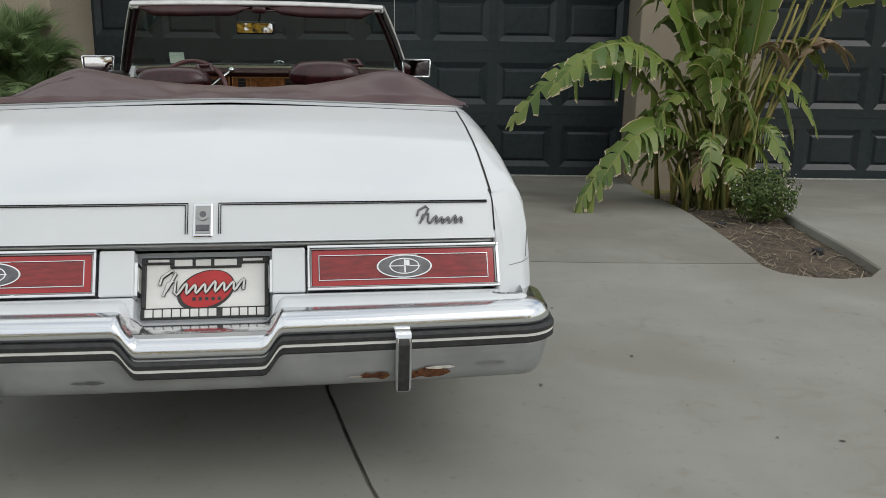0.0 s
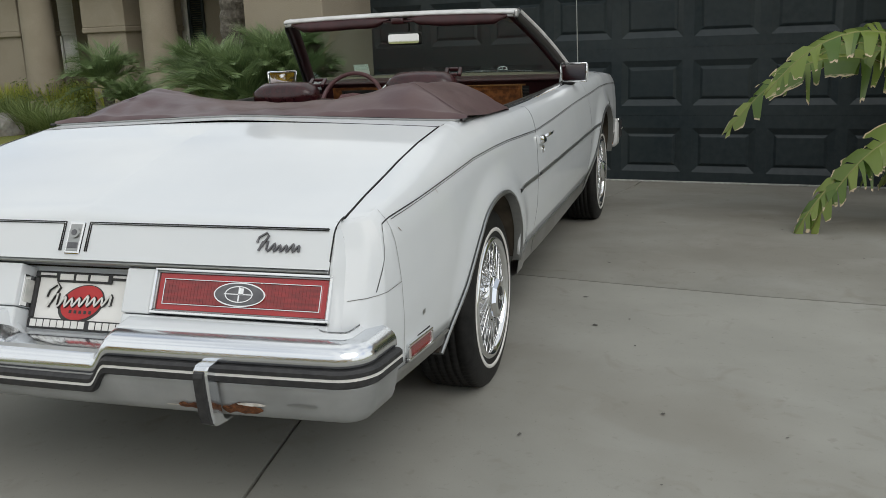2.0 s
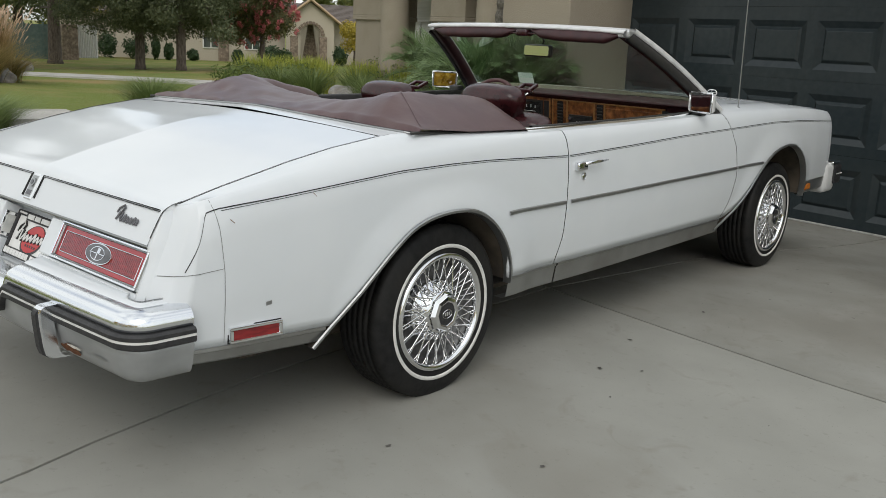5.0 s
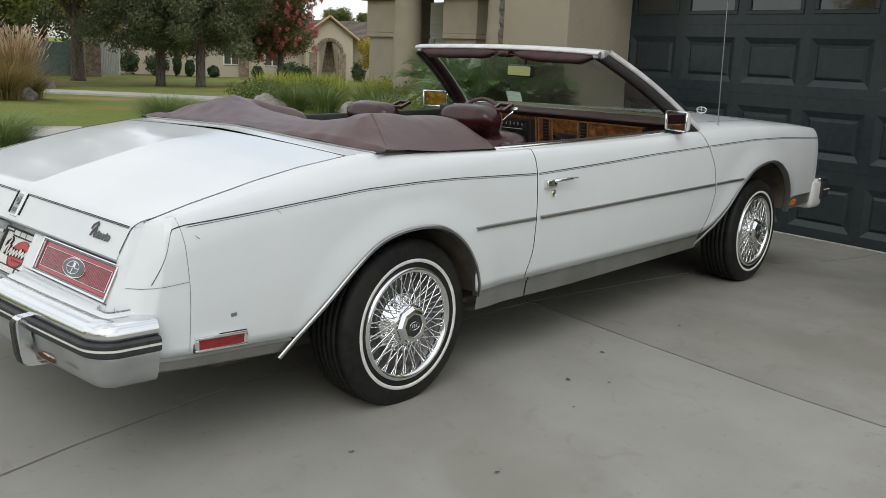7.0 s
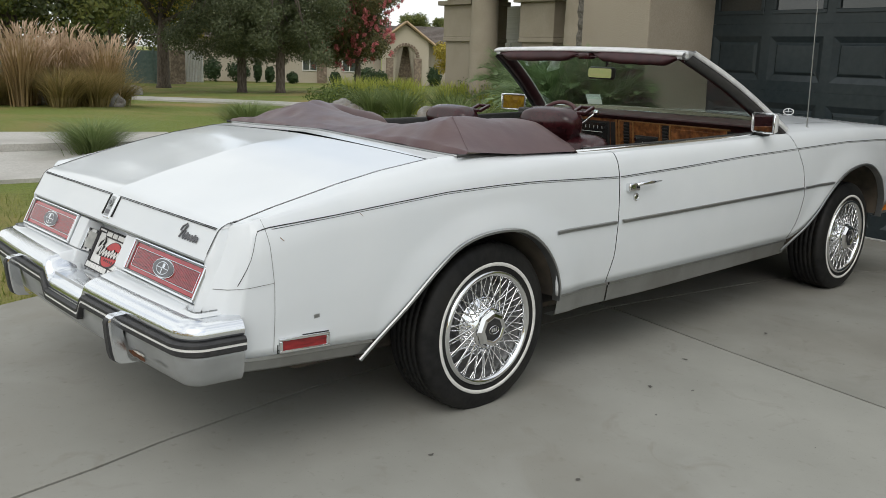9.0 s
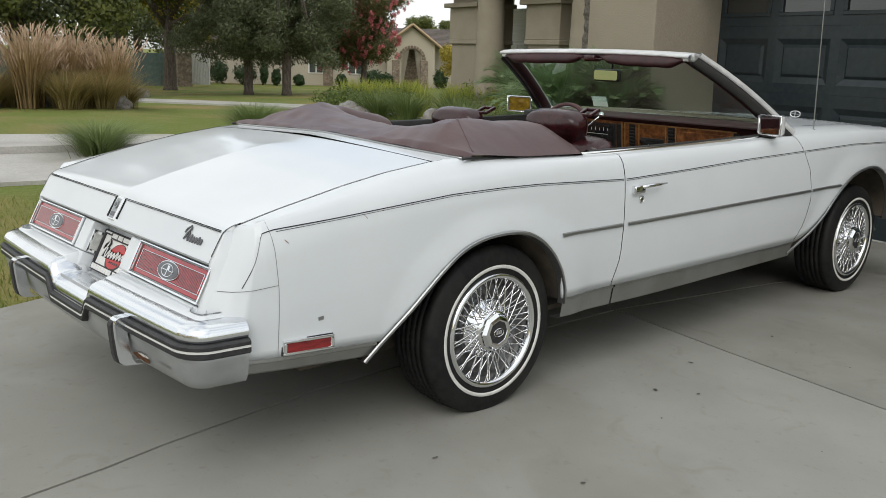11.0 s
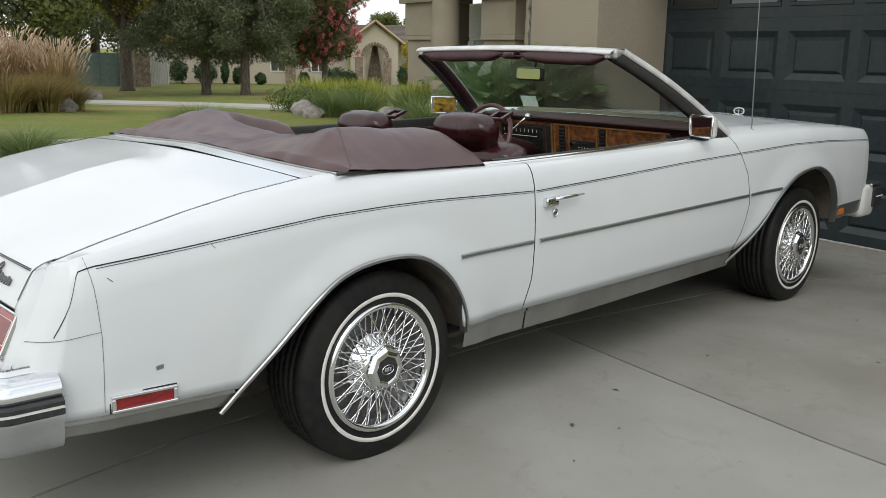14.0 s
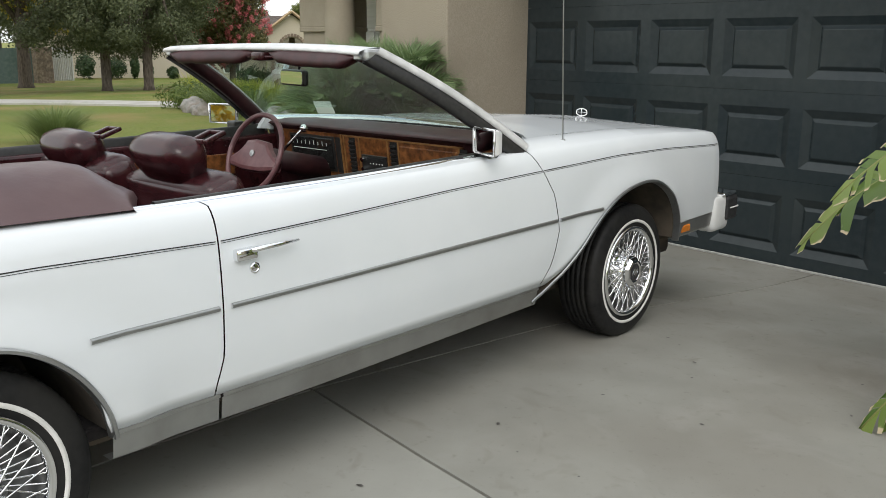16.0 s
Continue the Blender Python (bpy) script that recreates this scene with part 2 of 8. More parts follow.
# ---- mesh helpers ----
def part(name, bm, mat, parent=None, label="", smooth=False, kind=""):
    """Links a bmesh as one mesh object, under a thing or under a part."""
    me = bpy.data.meshes.new(name)
    bm.normal_update()
    bm.to_mesh(me)
    bm.free()
    for m in (mat if isinstance(mat, (list, tuple)) else [mat]):
        me.materials.append(m)
    if smooth:
        me.shade_smooth()
    ob = new(name, me)
    if parent is not None:
        ob.parent = parent
    return tagged(ob, label=label, kind=kind)


def thing(name, label, category, m=None, group="", kind=""):
    """An Empty at a thing's base that its parts hang from."""
    ob = new(name)
    ob.empty_display_size = 0.1
    if m is not None:
        ob.matrix_world = m
    return tagged(ob, label, category, group, kind)


def block(bm, lo, hi, bevel=0.0, seg=2, m=None):
    """An upright box, its edges rounded."""
    r = bmesh.ops.create_cube(bm, size=1.0)
    vs = r["verts"]
    for v in vs:
        v.co = Vector(((lo[i] + hi[i]) / 2 + v.co[i] * (hi[i] - lo[i])) for i in range(3))
    if bevel:
        es = list({e for v in vs for e in v.link_edges})
        out = bmesh.ops.bevel(bm, geom=es, offset=bevel, segments=seg, affect="EDGES", profile=0.5)
        vs = list({v for f in out["faces"] for v in f.verts} | {v for v in vs if v.is_valid})
    if m is not None:
        bmesh.ops.transform(bm, matrix=m, verts=vs)
    return vs


def boxed(lo, hi, bevel=0.0, seg=2, m=None):
    bm = bmesh.new()
    block(bm, lo, hi, bevel, seg, m)
    return bm


def tube(bm, pts, radius, sides=8, caps=True, flat=1.0):
    """A rod along points; radius may be a list."""
    pts = [Vector(p) for p in pts]
    n = len(pts)
    rings = []
    up = Vector((0, 0, 1))
    for i, p in enumerate(pts):
        d = (pts[min(i + 1, n - 1)] - pts[max(i - 1, 0)]).normalized()
        a = d.cross(up if abs(d.z) < 0.95 else Vector((1, 0, 0))).normalized()
        b = a.cross(d)
        r = radius[i] if isinstance(radius, (list, tuple)) else radius
        rings.append([bm.verts.new(p + a * (r * math.cos(k * 2 * math.pi / sides)) + b * (r * flat * math.sin(k * 2 * math.pi / sides))) for k in range(sides)])
    for i in range(n - 1):
        for k in range(sides):
            bm.faces.new((rings[i][k], rings[i][(k + 1) % sides], rings[i + 1][(k + 1) % sides], rings[i + 1][k]))
    if caps:
        bm.faces.new(rings[0][::-1])
        bm.faces.new(rings[-1])


def grid(bm, rows, closed=False):
    """A skin over rows of points."""
    vs = [[bm.verts.new(p) for p in r] for r in rows]
    for i in range(len(vs) - 1):
        n = len(vs[i])
        for k in range(n if closed else n - 1):
            q = (vs[i][k], vs[i][(k + 1) % n], vs[i + 1][(k + 1) % n], vs[i + 1][k])
            if len({tuple(v.co) for v in q}) > 2:
                bm.faces.new(q)
    return vs


def skin(rows, thick=0.0, closed=False):
    """A sheet over rows of points, given a thickness."""
    bm = bmesh.new()
    grid(bm, rows, closed)
    bmesh.ops.remove_doubles(bm, verts=bm.verts, dist=1e-5)
    bmesh.ops.recalc_face_normals(bm, faces=bm.faces)
    if thick:
        bmesh.ops.solidify(bm, geom=bm.faces[:], thickness=thick)
        bmesh.ops.recalc_face_normals(bm, faces=bm.faces)
    return bm


def lathe(bm, prof, sides=48, axis="x", centre=(0, 0, 0)):
    """Turns a profile of (distance along the axis, radius) round the axis."""
    rows = []
    for a, r in prof:
        row = []
        for k in range(sides):
            c, s = math.cos(k * 2 * math.pi / sides), math.sin(k * 2 * math.pi / sides)
            p = {"x": (a, r * c, r * s), "z": (r * c, r * s, a), "y": (r * c, a, r * s)}[axis]
            row.append(Vector(p) + Vector(centre))
        rows.append(row)
    grid(bm, rows, closed=True)
    bmesh.ops.remove_doubles(bm, verts=bm.verts, dist=1e-6)
    bmesh.ops.recalc_face_normals(bm, faces=bm.faces)


def prism(bm, outline, z0, z1, m=None):
    """An outline in x, y raised from z0 to z1."""
    lo = [bm.verts.new((x, y, z0)) for x, y in outline]
    hi = [bm.verts.new((x, y, z1)) for x, y in outline]
    n = len(outline)
    bm.faces.new(hi)
    bm.faces.new(lo[::-1])
    for k in range(n):
        bm.faces.new((lo[k], lo[(k + 1) % n], hi[(k + 1) % n], hi[k]))
    bmesh.ops.recalc_face_normals(bm, faces=bm.faces)
    if m is not None:
        bmesh.ops.transform(bm, matrix=m, verts=lo + hi)


def along(x, table):
    """Smooth reading of a small table of (x, value)."""
    if x <= table[0][0]:
        return table[0][1]
    for (a, p), (b, q) in zip(table, table[1:]):
        if x <= b:
            return p + (q - p) * (x - a) / (b - a)
    return table[-1][1]


def smooth(a, b, x):
    t = min(1.0, max(0.0, (x - a) / (b - a)))
    return t * t * (3 - 2 * t)


# the house's own axes: u along the garage door, v into the house
HOUSE = Matrix.Translation((-1.76, 6.87, -0.14)) @ Matrix.Rotation(math.atan(-0.13), 4, "Z")
HINV = HOUSE.inverted()


def ground_z(x, y):
    """The lie of the land: level under the car, falling gently to the garage and over the lawn."""
    v = (HINV @ Vector((x, y, 0))).y
    z = -0.14 * smooth(-2.7, -0.1, v)
    return z - 0.55 * smooth(13, 42, -x) + 0.02 * smooth(-2.4, -5, x)


# ---- ground ----
def sheet(name, xs, ys, mat, lift, label, category, inside=None):
    """A sheet that follows the land; inside(x, y) keeps cells."""
    bm = bmesh.new()
    vs = [[bm.verts.new((x, y, ground_z(x, y) + lift)) for y in ys] for x in xs]
    for i in range(len(xs) - 1):
        for k in range(len(ys) - 1):
            cx, cy = (xs[i] + xs[i + 1]) / 2, (ys[k] + ys[k + 1]) / 2
            if inside is None or inside(cx, cy):
                bm.faces.new((vs[i][k], vs[i + 1][k], vs[i + 1][k + 1], vs[i][k + 1]))
    for v in [v for v in bm.verts if not v.link_faces]:
        bm.verts.remove(v)
    return tagged(part(name, bm, mat, smooth=True), label, category, kind="structure")


def steps(*spans):
    out = []
    for a, b, n in spans:
        out += [a + (b - a) * i / n for i in range(n)]
    return out + [spans[-1][1]]


XS = steps((-900, -90, 8), (-90, -30, 20), (-30, -8, 22), (-8, 9, 40), (9, 60, 10), (60, 900, 6))
YS = steps((-900, -60, 6), (-60, -8, 12), (-8, 9, 44), (9, 40, 24), (40, 900, 8))
sheet("ground", XS, YS, M_LAWN, -0.05, "mown green lawn with dry yellow patches", "lawn")


def drape(outline, lift, cell=0.22, thick=0.12):
    """A slab over an outline, cut into cells so that it lies on the land."""
    bm = bmesh.new()
    f = bm.faces.new([bm.verts.new((x, y, 0)) for x, y in outline])
    xs = [p[0] for p in outline]
    ys = [p[1] for p in outline]
    for axis, lo, hi in ((0, min(xs), max(xs)), (1, min(ys), max(ys))):
        n = int((hi - lo) / cell)
        for i in range(1, n):
            co, no = [0, 0, 0], [0, 0, 0]
            co[axis], no[axis] = lo + (hi - lo) * i / n, 1
            bmesh.ops.bisect_plane(bm, geom=bm.verts[:] + bm.edges[:] + bm.faces[:], plane_co=co, plane_no=no)
    for v in bm.verts:
        v.co.z = ground_z(v.co.x, v.co.y) + lift
    bmesh.ops.recalc_face_normals(bm, faces=bm.faces)
    if bm.faces[:][0].normal.z < 0:
        bmesh.ops.reverse_faces(bm, faces=bm.faces)
    r = bmesh.ops.extrude_face_region(bm, geom=bm.faces[:])
    down = [v for v in r["geom"] if isinstance(v, bmesh.types.BMVert)]
    top = [v for v in bm.verts if v not in set(down)]
    for v in top:
        v.co.z -= thick
    bmesh.ops.recalc_face_normals(bm, faces=bm.faces)
    return bm


# the driveway: poured slabs with tooled joints between them
G = 0.0065
CROSS = (0.30, 2.76)
NEAR_END = (0.86, -2.6)
BED = [(3.02, 5.30), (2.86, 4.05), (2.72, 2.92), (2.63, 2.36), (2.66, 2.22), (2.75, 2.13), (2.95, 2.08), (3.10, 2.10), (3.21, 2.20), (3.25, 2.40), (3.32, 2.75), (3.44, 3.5), (3.62, 4.6), (3.76, 5.6)]
driveway = thing("driveway", "grey broom-finished concrete driveway with tooled joints", "driveway", kind="structure")
drive_door_l = HOUSE @ Vector((-0.4, 0.02, 0))
drive_door_r = HOUSE @ Vector((9.6, 0.02, 0))
door_mid = HOUSE @ Vector((2.70, 0.02, 0))
bed_l = HOUSE @ Vector((4.98, 0.02, 0))
bed_r = HOUSE @ Vector((6.2, 0.02, 0))
LEFT = [(-2.3, -6.0), (-1.46, 0.0), (-1.62, 0.5), (-2.1, 2.2), (-2.25, 4.2), (-2.45, 6.0)]
slabs = [
    # near left, near right, far left, far middle
    [(-4.5, -9), (1.7, -9), (NEAR_END[0] - G, NEAR_END[1]), (0.455 - G, 0.0), (0.405 - G, 0.22), (0.352 - G, 0.55), (0.30 - G, 0.9), (0.285 - G, 1.3), (CROSS[0] - G, CROSS[1] - G), (-2.15, 3.04), (-2.1, 2.2), (-1.62, 0.5), (-1.46, 0.0), (-2.3, -6.0)],
    [(1.7, -9), (7.5, -9), (6.2, 1.0), (2.90, 2.075), (2.75, 2.125), (2.655, 2.22), (2.625, 2.36), (2.63, 2.40), (1.77, 2.501 - G), (1.05, 2.62 - G), (CROSS[0] + G, CROSS[1] - G), (0.285 + G, 1.3), (0.30 + G, 0.9), (0.352 + G, 0.55), (0.405 + G, 0.22), (0.455 + G, 0.0), (NEAR_END[0] + G, NEAR_END[1])],
    [(-2.15, 3.05), (CROSS[0] - G, CROSS[1] + G), (door_mid.x - G, door_mid.y), (drive_door_l.x, drive_door_l.y), (-2.25, 4.2)],
    [(CROSS[0] + G, CROSS[1] + G), (1.05, 2.62 + G), (1.77, 2.501 + G), (2.64, 2.416), (2.72, 2.92), (2.86, 4.05), (3.02, 5.30), (bed_l.x, bed_l.y), (door_mid.x + G, door_mid.y)],
    [(2.91, 2.07), (6.21, 1.0), (7.5, 1.2), (drive_door_r.x, drive_door_r.y), (bed_r.x, bed_r.y), (3.76, 5.6), (3.62, 4.6), (3.44, 3.5), (3.32, 2.75), (3.25, 2.40), (3.21, 2.20), (3.10, 2.10)],
]
for i, o in enumerate(slabs):
    part("slab", drape(o, 0.0, 0.3), M_CONCRETE_FAR if i in (2, 3) else M_CONCRETE, driveway, smooth=False)
part("joint_bed", drape([(-1.5, -8.5), (4, -8.5), (4.0, 1.2), (2.6, 2.0), (2.6, 2.84), (-1.9, 2.84), (-1.9, 2.2), (-1.3, 0)], -0.011, 0.3, 0.05), M_JOINT, driveway)
part("joint_bed", drape([(-1.9, 2.842), (2.6, 2.842), (2.6, 4), (2.9, 6.2), (-2.0, 6.4)], -0.004, 0.3, 0.05), M_SCUFF, driveway, "pale worn joint filler")

soil = tagged(part("planting_bed", drape(BED, -0.036, 0.1, 0.1), M_SOIL), "planting bed of dry soil and bark mulch", "planting bed", kind="structure")

# the rounded concrete edge along the far side of the planting bed
bm = bmesh.new()
rows = []
path = BED[7:]
for i, (x, y) in enumerate(path):
    a, b = path[max(i - 1, 0)], path[min(i + 1, len(path) - 1)]
    d = Vector((b[0] - a[0], b[1] - a[1], 0)).normalized()
    n = Vector((-d.y, d.x, 0))
    z = ground_z(x, y)
    k = smooth(0, 1.5, i)
    rows.append([Vector((x, y, z)) + n * w + Vector((0, 0, h * k if h > 0 else h)) for w, h in ((0.012, -0.07), (0.008, 0.010), (-0.002, 0.020), (-0.05, 0.021), (-0.07, 0.012), (-0.08, -0.03))])
grid(bm, rows)
bmesh.ops.recalc_face_normals(bm, faces=bm.faces)
tagged(part("bed_kerb", bm, M_CONCRETE), "low rounded concrete edge beside the planting bed", "kerb", kind="structure")


# ---- garage front ----
def raised_panel(u0, u1, z0, z1, v=0.0):
    """A stamped panel: sunk border, bevelled raised field."""
    bm = bmesh.new()
    def ring(d, dv):
        return [Vector((u0 + d, v + dv, z0 + d)), Vector((u1 - d, v + dv, z0 + d)), Vector((u1 - d, v + dv, z1 - d)), Vector((u0 + d, v + dv, z1 - d))]
    rings = [ring(-0.001, 0.004), ring(0.0, 0.0), ring(0.006, 0.003), ring(0.052, 0.026), ring(0.057, 0.026), ring(0.078, 0.010), ring(0.083, 0.009)]
    grid(bm, rings, closed=True)
    bm.faces.new([bm.verts.new(p) for p in ring(0.083, 0.009)])
    bmesh.ops.remove_doubles(bm, verts=bm.verts, dist=1e-4)
    bmesh.ops.recalc_face_normals(bm, faces=bm.faces)
    return bm


def section_plate(u0, u1, z0, z1, holes):
    """One door section: a plate with an opening for each panel."""
    us = sorted({u0, u1, *[h[0] for h in holes], *[h[1] for h in holes]})
    zs = sorted({z0, z1, holes[0][2], holes[0][3]})
    bm2 = bmesh.new()
    for a, b in zip(us, us[1:]):
        for c, d in zip(zs, zs[1:]):
            m = ((a + b) / 2, (c + d) / 2)
            if any(h[0] < m[0] < h[1] and h[2] < m[1] < h[3] for h in holes):
                continue
            block(bm2, (a, 0, c), (b, 0.04, d))
    bmesh.ops.remove_doubles(bm2, verts=bm2.verts, dist=1e-4)
    inner = [f for f in bm2.faces if sum(1 for g in bm2.faces if set(g.verts) == set(f.verts)) > 1]
    bmesh.ops.delete(bm2, geom=inner, context="FACES_ONLY")
    return bm2


SECTION, PITCH = 0.585, 0.6225


def garage_door(name, u0, columns, label, glazed):
    door = thing(name, label, "garage door", HOUSE, kind="structure")
    u1 = u0 + columns * PITCH
    for s in range(4):
        z0 = 0.012 + s * SECTION
        holes = [(u0 + c * PITCH + 0.045, u0 + c * PITCH + PITCH - 0.045, z0 + 0.085, z0 + 0.475) for c in range(columns)]
        sec = part("door_section", section_plate(u0, u1, z0 + 0.0008, z0 + SECTION - 0.0008, holes), M_DOOR, door)
        for h in holes:
            if s == 3 and glazed:
                bm = bmesh.new()
                for lo, hi in (((h[0], -0.012, h[2]), (h[1], 0.03, h[2] + 0.035)), ((h[0], -0.012, h[3] - 0.035), (h[1], 0.03, h[3])), ((h[0], -0.012, h[2] + 0.035), (h[0] + 0.035, 0.03, h[3] - 0.035)), ((h[1] - 0.035, -0.012, h[2] + 0.035), (h[1], 0.03, h[3] - 0.035))):
                    block(bm, lo, hi, 0.004, 1)
                fr = part("window_frame", bm, M_DOOR, door)
                part("pane", boxed((h[0] + 0.036, 0.008, h[2] + 0.036), (h[1] - 0.036, 0.014, h[3] - 0.036)), M_PANE, door, "reflective dark glass pane")
            else:
                part("raised_panel", raised_panel(*h), M_DOOR, door)
    part("door_backing", boxed((u0, 0.045, 0.0), (u1, 0.07, 4 * SECTION + 0.03)), M_GAP, door, "dark inner face of the door")
    part("bottom_seal", boxed((u0, -0.006, 0.0), (u1, 0.035, 0.016), 0.004), M_SEAL, door, "pale weathered bottom seal")
    return door


M_PANE = surface("dark_window_pane", (0.02, 0.022, 0.022), (0.03, 0.032, 0.03), 4, 0.04, 0.0, coat=1.0)
M_SEAL = surface("pale_seal", (0.30, 0.30, 0.29), (0.46, 0.46, 0.44), 30, 0.7)
garage_door("garage_door", -0.025, 8, "wide slate-blue panelled garage door, closed", True)
garage_door("garage_door", 6.06, 5, "single slate-blue panelled garage door, closed", False)


def wall(name, lo, hi, label="tan stucco wall", bevel=0.012):
    ob = part(name, boxed(lo, hi, bevel, 2), M_STUCCO)
    ob.matrix_world = HOUSE
    return tagged(ob, label, "wall", kind="structure")


wall("wall_pier", (-0.87, -0.90, -0.1), (-0.005, 0.35, 3.4), "tan stucco wall pier beside the garage door")
wall("wall_pillar", (4.965, -0.5, -0.1), (6.055, 0.35, 3.4), "tan stucco pillar between the two garage doors")
wall("wall_header", (-0.003, -0.5, 2.40), (4.963, 0.35, 3.4), "tan stucco lintel over the wide garage door")
wall("wall_header", (6.057, -0.5, 2.40), (9.2, 0.35, 3.4), "tan stucco lintel over the single garage door")
wall("wall_end", (9.162, -0.5, -0.1), (12.0, 0.35, 3.4), "tan stucco wall past the garage doors")
wall("wall_garage_side", (-0.87, 0.352, -0.1), (-0.55, 5.2, 3.4), "tan stucco side wall of the garage")

# oil spots, specks and worn patches on the concrete
def blot(bm, x, y, r, rng, stretch=1.0, turn=0.0):
    n = 14
    vs = []
    for k in range(n):
        a = 2 * math.pi * k / n
        q = r * (0.7 + 0.6 * rng.random())
        dx, dy = q * stretch * math.cos(a), q * math.sin(a)
        px, py = x + dx * math.cos(turn) - dy * math.sin(turn), y + dx * math.sin(turn) + dy * math.cos(turn)
        vs.append(bm.verts.new((px, py, ground_z(px, py) + 0.0035)))
    bm.faces.new(vs)


rs = random.Random(21)
bm = bmesh.new()
for k in range(46):
    x, y = rs.uniform(0.9, 2.6), rs.uniform(-1.2, 5.6)
    if abs(y - 2.6) < 0.15:
        continue
    blot(bm, x, y, rs.uniform(0.002, 0.006), rs, rs.uniform(1, 2.2), rs.uniform(0, 3))
for x, y, r in ((1.02, 2.35, 0.007), (1.25, 2.05, 0.005), (1.45, 1.1, 0.006), (1.05, 3.0, 0.007), (1.12, 1.95, 0.008)):
    blot(bm, x, y, r, rs, 1.6, rs.uniform(0, 3))
part("oil_spots", bm, M_STAIN, driveway, "small dark oil spots and specks", kind="stuff")


# ---- the car ----
car = thing("convertible_car", "white two-door convertible with plum folded top, parked on the driveway", "car")

PLAN = [(0.20, 0.765), (0.24, 0.815), (0.29, 0.842), (0.40, 0.853), (0.8, 0.868), (1.3, 0.878), (2.0, 0.880), (3.0, 0.880), (3.6, 0.878), (4.2, 0.872), (4.8, 0.860), (5.05, 0.850), (5.12, 0.843), (5.14, 0.832)]
TOP = [(0.20, 0.778), (0.30, 0.786), (0.40, 0.800), (0.65, 0.842), (1.0, 0.882), (1.36, 0.902), (1.7, 0.908), (2.0, 0.908), (2.55, 0.912), (3.14, 0.922), (3.5, 0.930), (4.3, 0.930), (4.7, 0.917), (5.0, 0.898), (5.10, 0.889), (5.14, 0.878)]
SEAM_X = [(0.2, 0.732), (0.30, 0.735), (0.6, 0.748), (1.05, 0.755), (1.8, 0.775), (3.4, 0.775), (3.55, 0.70), (5.2, 0.68)]
LIDZ = [(0.28, 0.764), (0.34, 0.782), (0.46, 0.815), (0.685, 0.868), (0.854, 0.900), (1.05, 0.926), (1.25, 0.940)]
HOODZ = [(3.5, 0.958), (3.8, 0.962), (4.3, 0.955), (4.8, 0.927), (5.0, 0.911), (5.12, 0.898), (5.16, 0.880)]
SILL = [(0.2, 0.400), (0.78, 0.366), (1.0, 0.372), (3.5, 0.372), (4.6, 0.40), (5.2, 0.42)]
WHEEL_R, WHEEL_F = 1.30, 4.20
ARCH = {
    WHEEL_R: [(0.715, 0.30), (0.80, 0.385), (0.896, 0.476), (1.0, 0.568), (1.077, 0.622), (1.15, 0.651), (1.23, 0.665), (1.32, 0.667), (1.404, 0.654), (1.48, 0.617), (1.548, 0.56), (1.60, 0.49), (1.635, 0.42), (1.652, 0.35)],
    WHEEL_F: [(3.47, 0.31), (3.56, 0.350), (3.646, 0.400), (3.74, 0.475), (3.847, 0.572), (3.95, 0.643), (4.066, 0.692), (4.19, 0.716), (4.312, 0.720), (4.43, 0.695), (4.54, 0.632), (4.61, 0.55), (4.65, 0.46), (4.662, 0.38)],
}

# rounded through the listed points
for key_, tab in list(ARCH.items()):
    fine = []
    for i in range(len(tab) - 1):
        p = [Vector(tab[min(max(k, 0), len(tab) - 1)]) for k in (i - 1, i, i + 1, i + 2)]
        for j in range(5):
            t = j / 5
            q = 0.5 * (2 * p[1] + (p[2] - p[0]) * t + (2 * p[0] - 5 * p[1] + 4 * p[2] - p[3]) * t * t + (3 * p[1] - p[0] - 3 * p[2] + p[3]) * t ** 3)
            fine.append((q.x, q.y))
    ARCH[key_] = fine + [tab[-1]]


def arch_z(y):
    """Lower edge of the wing over a wheel, or None."""
    for tab in ARCH.values():
        if tab[0][0] < y < tab[-1][0]:
            return along(y, tab)
    return None


def low_z(y):
    a = arch_z(y)
    s = along(y, SILL)
    return max(a, s) if a else s


def body_x(y, z):
    """Half the car's width at a height."""
    w = along(y, PLAN)
    t = along(y, TOP)
    f = along(z - t, [(-0.60, -0.040), (-0.52, -0.022), (-0.40, -0.006), (-0.28, 0.0), (-0.18, -0.003), (-0.09, -0.010), (-0.04, -0.022), (-0.015, -0.036), (0.0, -0.050)])
    flare = 0.0
    for c, tab in ARCH.items():
        top = max(q[1] for q in tab)
        r = math.hypot((y - c - 0.0) / (0.42 if c < 3 else 0.46), max(0.0, z - 0.33) / (top - 0.33))
        flare = max(flare, 0.015 * (1 - smooth(1.0, 1.34, r)))
    return w + f + flare


def section(y, rows, seam_z, seam_x):
    lo, hi = low_z(y), along(y, TOP)
    pts = []
    for i in range(rows + 1):
        z = lo + (hi - lo) * (1 - (1 - i / rows) ** 1.25)
        pts.append((body_x(y, z), z))
    x0 = pts[-1][0]
    for t in (0.12, 0.3, 0.55, 0.8, 1.0):
        pts.append((x0 + (seam_x - x0) * t, hi + (seam_z - hi) * (1 - (1 - t) ** 2.0)))
    return pts


